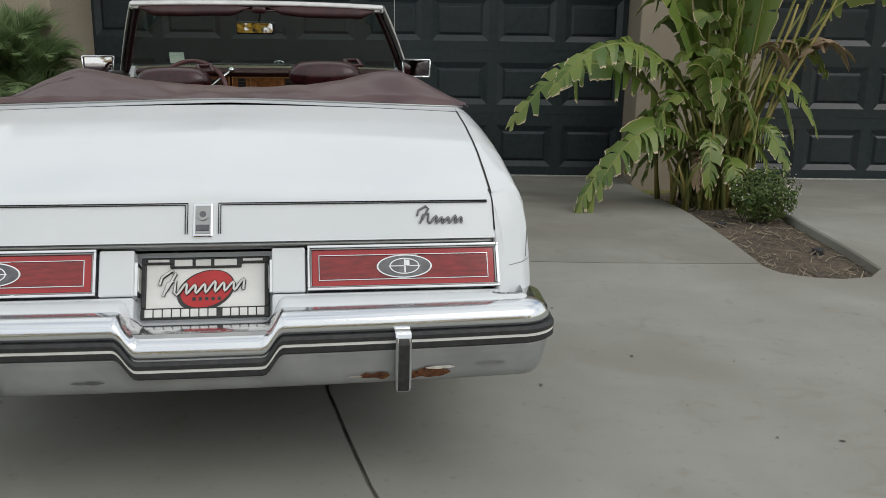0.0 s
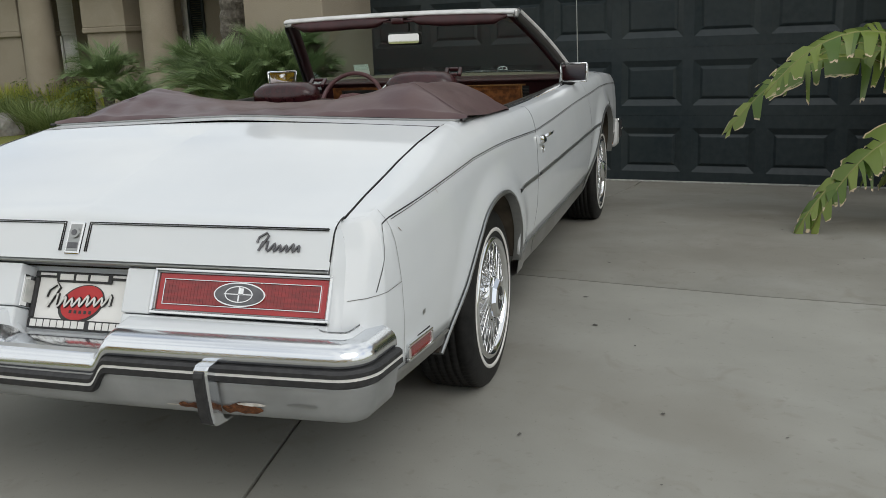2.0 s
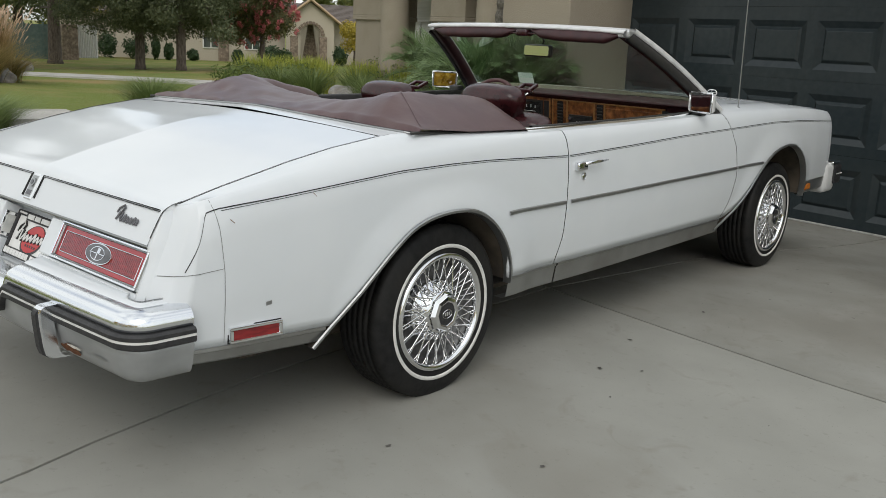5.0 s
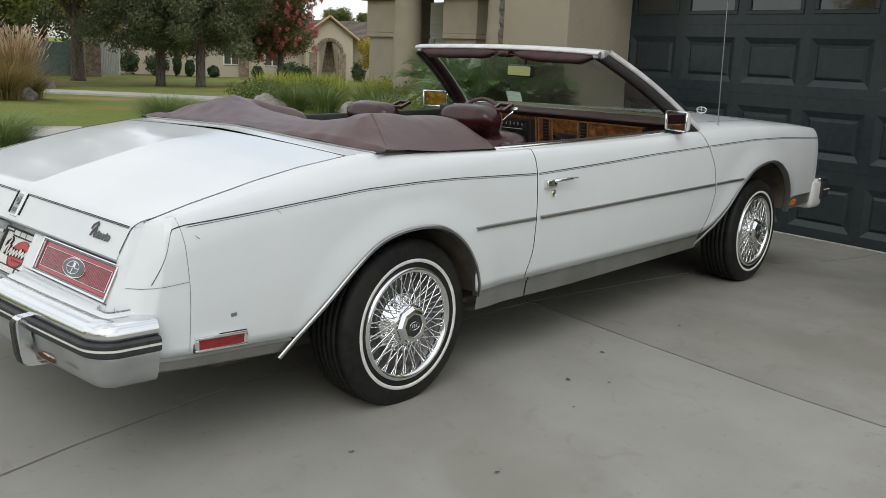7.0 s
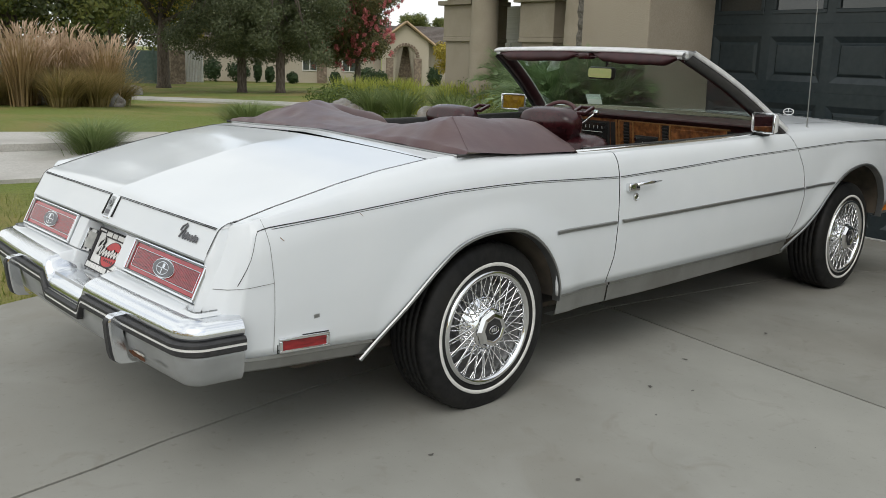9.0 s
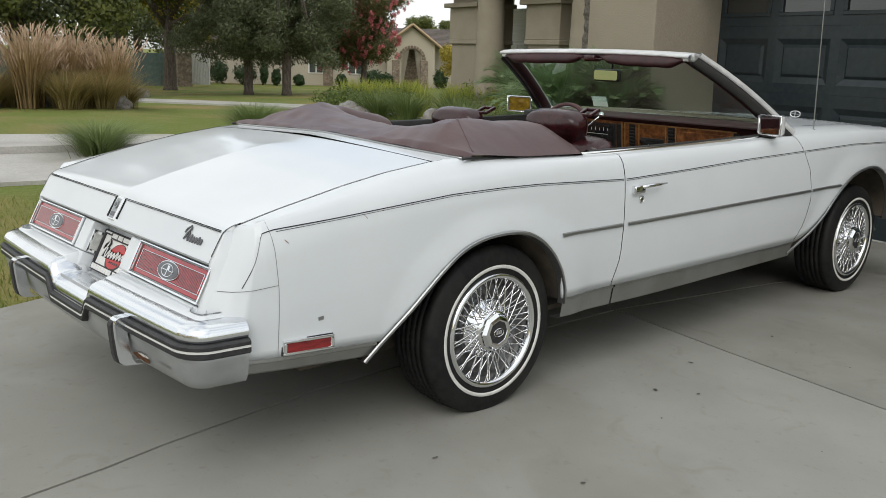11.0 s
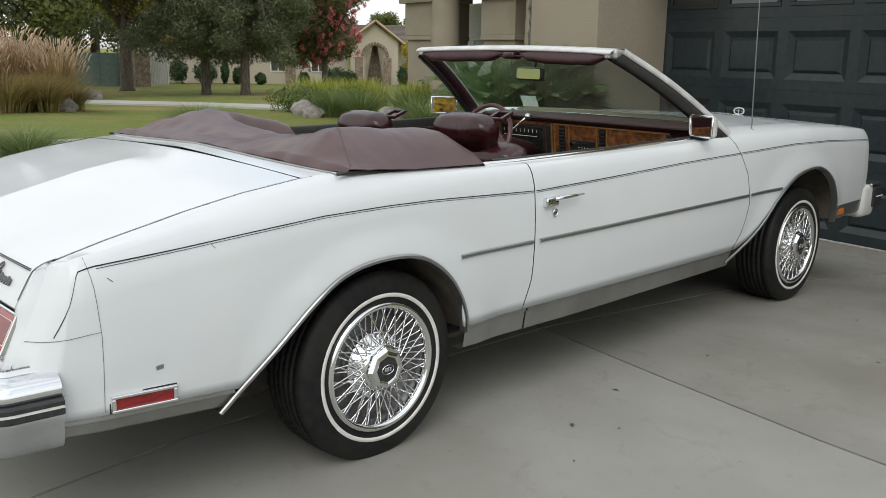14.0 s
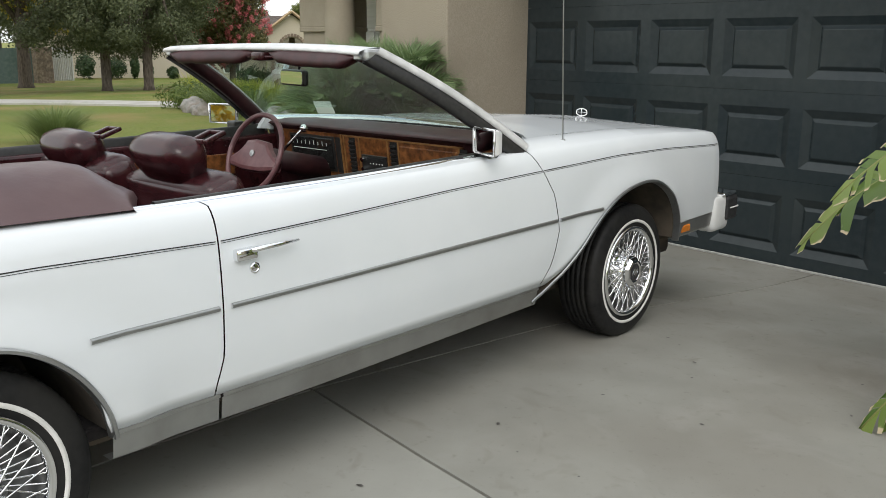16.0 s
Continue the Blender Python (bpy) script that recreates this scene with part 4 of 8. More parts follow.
for sx in (1, -1):
    for off in (0.0, 0.0055):
        block(bm, (sx * (0.037 + off) - 0.0007, 0.0 + 0.01, -0.004), (sx * (0.037 + off) + 0.0007, 0.088 - off * 0.6, 0.0065), 0, 1, LT)
        x0, x1 = sorted((sx * (0.037 + off), sx * 0.715))
        block(bm, (x0, 0.0885 - off * 0.8, -0.004), (x1, 0.0899 - off * 0.8, 0.0065), 0, 1, LT)
part("pinstripe", bm, M_GAP, lid, "thin black pinstripe")
bm = bmesh.new()
tube(bm, [LT @ Vector((x, y, 0.0065)) for x, y in flourish(0.538, 0.108, 0.028, 0.016, 5, 0.046)], 0.0030, 6)
part("script_badge", bm, M_EMBLEM, lid, "small dark script badge")
rows = []
for i in range(31):
    y = 3.60 + (5.14 - 3.60) * i / 30
    xw = along(y, SEAM_X) - 0.005
    rows.append([(xw * k / 14, y + 0.27 * (1 - abs(k / 14) ** 3) * (1 - i / 30), along(y, HOODZ) + 0.016 * (1 - abs(k) / 14) + 0.006 * max(0.0, 1 - abs(k) / 2.5) * smooth(4, 20, i)) for k in range(-14, 15)])
hood = part("bonnet", skin(rows), M_WHITE, car, "long white bonnet", smooth=True)


# bumpers
def bumper_line():
    """Plan of the bumper bar from one side round to the other, at even steps."""
    half = [(0.775 * i / 60, 0.078 + 0.022 * (i / 60) ** 2) for i in range(60)]
    half += [(0.775 + 0.088 * math.sin(t), 0.100 + 0.080 * (1 - math.cos(t))) for t in [math.pi / 2 * i / 24 for i in range(25)]]
    half += [(0.863 + 0.009 * i / 8, 0.180 + 0.100 * i / 8) for i in range(1, 9)]
    whole = [(-x, y) for x, y in half[:0:-1]] + half
    run = [0.0]
    for p, q in zip(whole, whole[1:]):
        run.append(run[-1] + math.dist(p, q))
    xs, ys = list(zip(run, [p[0] for p in whole])), list(zip(run, [p[1] for p in whole]))
    return [(along(run[-1] * i / 240, xs), along(run[-1] * i / 240, ys)) for i in range(241)]


def bumper_strip(profile, drop=0.0):
    """Sweeps (inward, z) along the bumper; drop lowers it at the plate."""
    rows = []
    dense = bumper_line()
    for i, (x, y) in enumerate(dense):
        a, b = dense[max(i - 3, 0)], dense[min(i + 3, len(dense) - 1)]
        d = Vector((b[0] - a[0], b[1] - a[1], 0)).normalized()
        inn = Vector((-d.y, d.x, 0))
        dz = -drop * (1 - smooth(0.145, 0.195, abs(x)))
        room = 0.14 - 0.072 * smooth(0.66, 0.75, abs(x))
        rows.append([Vector((x, y, z + dz - 0.012)) + inn * min(q, room) for q, z in profile])
    return rows


bumper = part("rear_bumper", skin(bumper_strip([(0.105, 0.546), (0.085, 0.5475), (0.062, 0.5470), (0.042, 0.5450), (0.026, 0.5405), (0.014, 0.5345), (0.006, 0.527), (0.001, 0.517), (0.0, 0.507), (0.0, 0.497), (0.012, 0.490)], 0.052)), M_BUMPER, car, "chrome rear bumper with black rub strip", smooth=True)
part("filler_panel", skin(bumper_strip([(0.056, 0.545), (0.058, 0.5495), (0.064, 0.5520), (0.085, 0.5555), (0.118, 0.5600), (0.130, 0.54)], 0.068)), M_WHITE, bumper, "white filler panel between bumper and tail", smooth=True)
part("rub_strip", skin(bumper_strip([(0.02, 0.493), (-0.006, 0.492), (-0.014, 0.486), (-0.014, 0.476), (-0.010, 0.4745), (-0.010, 0.4685), (-0.014, 0.467), (-0.014, 0.455), (-0.006, 0.449), (0.02, 0.448)], 0.052)), M_BLACK, bumper, "black rubber rub strip", smooth=False)
part("white_line", skin(bumper_strip([(-0.0095, 0.4755), (-0.0125, 0.475), (-0.0125, 0.468), (-0.0095, 0.4675)], 0.052)), M_STRIPE, bumper, "white inlay line")
part("lower_bar", skin(bumper_strip([(0.03, 0.497), (0.004, 0.447), (0.0, 0.440), (0.004, 0.42), (0.008, 0.40), (0.013, 0.38), (0.020, 0.364), (0.030, 0.353), (0.045, 0.347), (0.06, 0.345), (0.12, 0.348)], 0.0)), M_SILVER, bumper, "dull silver lower bumper with rust", smooth=True)
for sx in (1, -1):
    x = sx * 0.478
    rows = []
    for z, y0 in ((0.330, 0.10), (0.333, 0.066), (0.345, 0.053), (0.37, 0.047), (0.43, 0.040), (0.468, 0.038), (0.479, 0.041), (0.485, 0.050), (0.487, 0.09)):
        rows.append([(x - 0.019, y0 + 0.04, z), (x - 0.019, y0 + 0.005, z), (x - 0.015, y0, z), (x + 0.015, y0, z), (x + 0.019, y0 + 0.005, z), (x + 0.019, y0 + 0.04, z)])
    guard = part("bumper_guard", skin(rows), M_BUMPER, bumper, "upright chrome bumper guard")
    rows = []
    for z, y0 in ((0.337, 0.060), (0.347, 0.046), (0.37, 0.039), (0.43, 0.033), (0.464, 0.031), (0.474, 0.035), (0.479, 0.043)):
        rows.append([(x - 0.014, y0 + 0.010, z), (x - 0.0125, y0, z), (x + 0.0125, y0, z), (x + 0.014, y0 + 0.010, z)])
    part("rubber_face", skin(rows), M_BLACK, guard, "black rubber face")


# the wing ends turn in to the lamps
for sx, own in zip((1, -1), [o for o in car.children if o.name.startswith("rear_quarter")]):
    rows = []
    for k in range(31):
        z = 0.40 + (0.7775 - 0.40) * (1 - (1 - k / 30) ** 1.5)
        q = Vector(on_body(sx, 0.20, z, 0.0))
        e = Vector((sx * 0.731, along(z, [(0.40, 0.12), (0.556, 0.198), (0.63, 0.228), (0.676, 0.2335)] + [(p[1], p[0]) for p in LIDP[1:10]]), z))
        rows.append([q, q.lerp(e, 0.35) + Vector((0, -0.006, 0)), q.lerp(e, 0.7) + Vector((0, -0.004, 0)), e, e + Vector((-sx * 0.004, 0.05, -0.004))])
    part("wing_end", skin(rows), M_WHITE, own, smooth=True)
# panel lines of the tail extension
for sx, own in zip((1, -1), [o for o in car.children if o.name.startswith("rear_quarter")]):
    line_on_body([(0.375, 0.795), (0.385, 0.72), (0.392, 0.60), (0.388, 0.40)], sx, 0.0007, M_SEAM, own)
    line_on_body([(0.204, 0.601), (0.30, 0.606), (0.390, 0.612)], sx, 0.0008, M_SEAM, own, out=0.003)
    line_on_body([(0.40, 0.774), (0.345, 0.764), (0.325, 0.752), (0.315, 0.735), (0.262, 0.612)], sx, 0.0014, M_GAP, own, "pinstripe")
# rust on the lower bumper
def bumper_patch(x0, x1, zc, half, mat, name, label, seed, out=0.003):
    line = [(x, 0.078 + 0.022 * (abs(x) / 0.775) ** 2) for x in [x0 + (x1 - x0) * i / 30 for i in range(31)]]
    prof = [(0.004, 0.447), (0.0, 0.440), (0.012, 0.38), (0.03, 0.352)]
    rows = []
    for i, (x, y) in enumerate(line):
        e = math.sin(math.pi * i / 30) ** 0.5
        up = zc + half * e * (0.6 + 0.9 * noise.noise((x * 38, seed, 0)))
        dn = zc - half * e * (0.6 + 0.9 * noise.noise((x * 31, seed + 9, 0)))
        row = []
        for k in range(4):
            z = dn + (max(up, dn) - dn) * k / 3
            inn = along(z, sorted((p[1], p[0]) for p in prof))
            row.append((x, y + inn - out, z - 0.012))
        rows.append(row)
    return part(name, skin(rows), mat, bumper, label)
bumper_patch(0.375, 0.448, 0.378, 0.017, M_RUST, "rust_patch", "brown rust hole", 1)
bumper_patch(0.492, 0.60, 0.378, 0.026, M_RUST, "rust_patch", "brown rust hole", 4)
bumper_patch(0.535, 0.61, 0.394, 0.007, M_FLAKE, "paint_flake", "curled pale paint", 7, 0.005)
bumper_patch(0.345, 0.38, 0.378, 0.004, M_FLAKE, "paint_flake", "curled pale paint", 11, 0.005)
bumper_patch(-0.30, -0.22, 0.388, 0.006, M_EMBLEM, "scuff", "dark scuff", 12, 0.002)
bumper_patch(0.66, 0.74, 0.398, 0.006, M_BRUSHED, "scuff", "dull scuff", 15, 0.002)

for sx, own in list(zip((1, -1), [o for o in car.children if o.name.startswith("rear_quarter")]))[:1]:
    line_on_body([(0.525, 0.487), (0.545, 0.489)], sx, 0.006, M_BRUSHED, own, "paint_chip", "dull grey paint chip", 0.001)
    line_on_body([(0.42, 0.742), (0.432, 0.731)], sx, 0.001, M_RUST, own, "scratch", "small brown scratch", 0.001)
    line_on_body([(0.70, 0.79), (0.712, 0.778)], sx, 0.0008, M_RUST, own, "scratch", "small brown scratch", 0.001)


def make_wheel():
    """A whitewall tyre on a wire wheel cover, its face towards +x."""
    bm = bmesh.new()
    tread = []
    for k in range(6):
        # ribs between narrow grooves
        a = -0.075 + k * 0.0262
        tread += [(a, 0.3185 - 0.0012 * abs(k - 2.5)), (a + 0.0196, 0.3185 - 0.0012 * abs(k - 2.5)), (a + 0.0200, 0.3115), (a + 0.0258, 0.3115)]
    lathe(bm, [(-0.10, 0.19), (-0.105, 0.24), (-0.10, 0.29), (-0.088, 0.309)] + tread[:-2] + [(0.082, 0.3125), (0.091, 0.306), (0.098, 0.295), (0.1035, 0.278), (0.1065, 0.262), (0.1072, 0.250), (0.1065, 0.240), (0.105, 0.228), (0.100, 0.216), (0.085, 0.195)], 240)
    for v in bm.verts:
        # cross cuts between the tread blocks
        r = math.hypot(v.co.y, v.co.z)
        k = round(math.atan2(v.co.z, v.co.y) / (2 * math.pi / 240))
        if 0.314 < r and abs(v.co.x) < 0.081 and (k + int((v.co.x + 0.1) / 0.0262)) % 3 == 0:
            v.co.y, v.co.z = v.co.y * (1 - 0.0045 / r), v.co.z * (1 - 0.0045 / r)
    tyre = part("wheel", bm, M_TYRE, None, "black tyre with a whitewall and wire cover", smooth=True)
    bm = bmesh.new()
    lathe(bm, [(0.1050, 0.2475), (0.1085, 0.2460), (0.1092, 0.2400), (0.1086, 0.2345), (0.105, 0.2330)], 72)
    part("whitewall", bm, M_WALL, tyre, "white sidewall ring", smooth=True)
    bm = bmesh.new()
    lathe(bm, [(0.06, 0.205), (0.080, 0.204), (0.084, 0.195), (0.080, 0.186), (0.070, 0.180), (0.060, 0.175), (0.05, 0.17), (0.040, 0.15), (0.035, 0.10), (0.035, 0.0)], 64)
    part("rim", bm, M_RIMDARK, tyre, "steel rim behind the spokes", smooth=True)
    bm = bmesh.new()
    lathe(bm, [(0.085, 0.218), (0.102, 0.216), (0.1095, 0.209), (0.108, 0.200), (0.098, 0.193), (0.084, 0.192)], 64)
    part("rim_ring", bm, M_CHROME, tyre, "polished rim ring", smooth=True)
    bm = bmesh.new()
    for k in range(22):
        for da, ri, xi in ((0.40, 0.078, 0.104), (-0.40, 0.078, 0.097)):
            a = k * 2 * math.pi / 22 + (0.0 if da > 0 else math.pi / 22)
            p = (xi, ri * math.cos(a), ri * math.sin(a))
            q = (0.090, 0.200 * math.cos(a + da), 0.200 * math.sin(a + da))
            tube(bm, [p, q], 0.0026, 5, False)
        a = k * 2 * math.pi / 22
        tube(bm, [(0.066, 0.095 * math.cos(a), 0.095 * math.sin(a)), (0.088, 0.199 * math.cos(a - 0.12), 0.199 * math.sin(a - 0.12))], 0.0028, 5, False)
    part("wire_spokes", bm, M_CHROME, tyre, "crossed chrome wire spokes", smooth=True, kind="stuff")
    bm = bmesh.new()
    lathe(bm, [(0.04, 0.118), (0.062, 0.116), (0.070, 0.108), (0.074, 0.098), (0.082, 0.094), (0.088, 0.084), (0.098, 0.080), (0.106, 0.074), (0.108, 0.060)], 40)
    for k in range(10):
        a = k * 2 * math.pi / 10
        block(bm, (0.066, -0.011, 0.084), (0.088, 0.011, 0.108), 0.005, 1, Matrix.Rotation(a, 4, "X"))
    part("hub", bm, M_CHROME, tyre, "chrome hub", smooth=True)
    bm = bmesh.new()
    lathe(bm, [(0.10, 0.073), (0.116, 0.072), (0.129, 0.062), (0.132, 0.050), (0.130, 0.045), (0.126, 0.041)], 8)
    part("octagonal_cap", bm, M_CHROME, tyre, "eight-sided chrome cap")
    bm = bmesh.new()
    lathe(bm, [(0.124, 0.0425), (0.1285, 0.0415), (0.1300, 0.0)], 28)
    part("cap_centre", bm, M_BLACK, tyre, "black cap centre with a plain emblem")
    bm = bmesh.new()
    for k in (-1, 0, 1):
        block(bm, (0.129, k * 0.010 - 0.004, -0.006), (0.1316, k * 0.010 + 0.003, 0.007), 0.0005, 1)
    for k in range(24):
        a, b = 2 * math.pi * k / 24, 2 * math.pi * (k + 1) / 24
        tube(bm, [(0.1304, 0.024 * math.cos(a), 0.015 * math.sin(a)), (0.1304, 0.024 * math.cos(b), 0.015 * math.sin(b))], 0.0013, 4, False)
    part("cap_emblem", bm, M_CHROME, tyre)
    return tyre


# steel darkened in colour for the shade behind the spokes
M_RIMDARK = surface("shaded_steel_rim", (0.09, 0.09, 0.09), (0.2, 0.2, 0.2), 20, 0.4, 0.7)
first = make_wheel()
first.parent = car
first.matrix_basis = pose(0.748, 1.290, 0.304)
for m in (pose(0.744, 4.234, 0.302, 25), pose(-0.742, WHEEL_R, 0.304, 40, 0, 180), pose(-0.742, 4.234, 0.302, 10, 0, 180)):
    copy_thing(first, m)


# ---- folded top cover, screen and cabin ----
def cover_point(x, y):
    """Height of the cover: two ridges, a sagging middle, sides that hang to the belt."""
    ax = abs(x)
    edge = along(y, [(1.10, 0.948), (1.20, 0.947), (1.45, 0.928), (1.77, 0.9215), (1.95, 0.920)])
    crest = along(y, [(1.10, 0.962), (1.16, 0.978), (1.22, 1.020), (1.27, 1.050), (1.32, 1.061), (1.38, 1.058), (1.45, 1.050), (1.70, 1.038), (1.74, 1.030), (1.79, 1.003), (1.84, 0.968), (1.88, 0.945), (1.95, 0.93)]) if x > 0 else along(y, [(1.10, 0.958), (1.17, 0.970), (1.30, 1.012), (1.40, 1.042), (1.47, 1.052), (1.53, 1.044), (1.62, 1.022), (1.70, 1.002), (1.82, 0.985), (1.95, 0.95)])
    ridge = along(y, [(1.10, 0.66), (1.25, 0.60), (1.42, 0.55), (1.8, 0.57), (1.95, 0.60)])
    mid = along(y, [(1.10, 0.962), (1.2, 0.972), (1.35, 0.986), (1.5, 0.980), (1.62, 0.90)])
    if ax > ridge:
        s = (ax - ridge) / (0.806 - ridge)
        z = crest + (edge - crest) * min(1.0, s) ** (1.0 + 0.75 * smooth(1.30, 1.60, y))
    else:
        s = (ridge - ax) / ridge
        if y > 1.52:
            mid = crest - (crest - mid) * smooth(1.50, 1.66, y) - 0.02
            z = crest + (0.86 - crest) * smooth(0.03, 0.30, s) ** 1.0 * smooth(1.46, 1.62, y) + (mid - crest) * (1 - smooth(1.46, 1.62, y)) * s
            z0 = crest + (0.966 - crest) * (1 - (1 - s) ** 1.9)
            w = smooth(1.50, 1.60, y)
            z = z0 + (z - z0) * w
        else:
            z = crest + (mid - crest) * (1 - (1 - s) ** 1.9)
    k = math.exp(-((ax - ridge) / 0.05) ** 2)
    z -= 0.006 * k
    wave = 0.009 * noise.noise((x * 5, y * 8, 2)) + 0.005 * noise.noise((x * 13 + y * 6, y * 9, 5)) - 0.004 * max(0.0, 1 - 4 * abs(noise.noise((x * 2.2 + y * 3.5, y * 4.5 - x, 8)))) * (1 - smooth(1.5, 1.7, y)) + 0.003 * math.sin(x * 46 + y * 20 + 3 * noise.noise((x * 3, y * 3, 1))) * smooth(1.14, 1.2, y) * (1 - smooth(1.25, 1.34, y))
    return z + wave * (1 - smooth(0.72, 0.80, ax)) * smooth(1.10, 1.2, y)


bm = bmesh.new()
NX, NY = 112, 52
vs = {}
for i in range(NX + 1):
    for k in range(NY + 1):
        x = -0.806 + 1.612 * i / NX
        rear = 1.135 + 0.040 * (abs(x) / 0.806) ** 4 + 0.006 * math.sin(x * 17) + 0.004 * math.sin(x * 41)
        front = 1.885 - 0.10 * smooth(0.60, 0.80, abs(x))
        y = rear + (front - rear) * k / NY
        z = cover_point(x, y)
        if k == 0:
            z = 0.938 + 0.028 * (1 - (abs(x) / 0.806) ** 1.2)
        vs[i, k] = bm.verts.new((x, y, z))
for i in range(NX):
    for k in range(NY):
        f = [vs[i, k], vs[i + 1, k], vs[i + 1, k + 1], vs[i, k + 1]]
        c = sum((v.co for v in f), Vector()) / 4
        if abs(c.x) < 0.47 and c.y > 1.56:
            continue
        bm.faces.new(f)
for sx in (1, -1):
    # hanging front ends of the two arms
    idx = [i for i in range(NX + 1) if sx * (-0.806 + 1.612 * i / NX) > 0.47]
    prev = None
    for i in idx:
        v = vs[i, NY]
        w = bm.verts.new((v.co.x, v.co.y + 0.012, max(0.905, v.co.z - 0.02)))
        w2 = bm.verts.new((v.co.x, v.co.y + 0.004, 0.88))
        if prev:
            bm.faces.new((prev[0], v, w, prev[1]))
            bm.faces.new((prev[1], w, w2, prev[2]))
        prev = (v, w, w2)
for v in [v for v in bm.verts if not v.link_faces]:
    bm.verts.remove(v)
bmesh.ops.recalc_face_normals(bm, faces=bm.faces)
cover = part("top_cover", bm, M_BOOT, car, "sagging plum vinyl cover over the folded top", smooth=True)
for sx in (1, -1):
    # stitched seam from the ridge down to the rear corner
    rows = []
    for i in range(21):
        x = sx * (0.555 + 0.225 * i / 20)
        y = 1.34 - 0.12 * i / 20
        rows.append([(x, y - 0.0025, cover_point(x, y - 0.0025) + 0.0012), (x, y, cover_point(x, y) + 0.0028), (x, y + 0.0025, cover_point(x, y + 0.0025) + 0.0012)])
    part("cover_seam", skin(rows), M_BOOT, cover, "stitched seam", smooth=True)
    # dark gap and bright strip under the cover's rear edge
    bm = bmesh.new()
    tube(bm, [(sx * (0.805 - 0.003 * i), 1.15 + 0.035 * i, along(1.15 + 0.035 * i, [(1.10, 0.938), (1.20, 0.935), (1.45, 0.922), (1.77, 0.915)])) for i in range(12)], 0.006, 6)
    part("belt_seal", bm, M_PLASTIC, car, "black rubber seal under the cover", smooth=True)
bm = bmesh.new()
tube(bm, [(-0.79 + 1.58 * i / 40, 1.125 + 0.040 * abs(i / 20 - 1) ** 4, 0.934 + 0.028 * (1 - abs(i / 20 - 1) ** 1.2)) for i in range(41)], 0.0045, 6)
part("rear_moulding", bm, M_BRUSHED, car, "bright moulding along the cover's rear edge", smooth=True)

# windscreen
def screen_foot(x):
    """How far forward the glass meets the cowl."""
    return 3.80 - 0.39 * (abs(x) / 0.785) ** 4


def screen(s, t):
    """A point of the glass: s across, t up."""
    base = Vector((s * 0.785, screen_foot(s * 0.785), 0.962))
    head = Vector((s * 0.602, 2.885 - 0.05 * s * s, 1.318 - 0.012 * s * s))
    p = base.lerp(head, t)
    p.z += 0.02 * math.sin(math.pi * t)
    return p


glass_ob = part("windscreen", skin([[screen(math.sin(math.pi * (i / 48 - 0.5)), k / 12) for i in range(49)] for k in range(13)], 0.005), M_GLASS, car, "tinted raked windscreen", smooth=True)
glass_ob.visible_shadow = False
part("lower_trim", skin([[screen(-1 + 2 * i / 40, 0) + Vector((0, 0.02, dz)) + Vector((0, dy, 0)) for i in range(41)] for dy, dz in ((-0.006, -0.014), (-0.010, 0.001), (-0.022, 0.004), (-0.030, -0.010))]), M_PLASTIC, glass_ob, "black lower seal")
rows = []
for i in range(33):
    s = -1.03 + 2.06 * i / 32
    h = screen(s, 1.0)
    rows.append([h + Vector((0, q, z)) for q, z in ((0.02, -0.005), (0.03, 0.010), (0.0, 0.020), (-0.05, 0.017), (-0.085, 0.008), (-0.092, -0.002), (-0.085, -0.008), (-0.04, -0.012))])
header = part("screen_header", skin(rows, closed=True), M_HEADER, car, "worn white metal windscreen header", smooth=True)
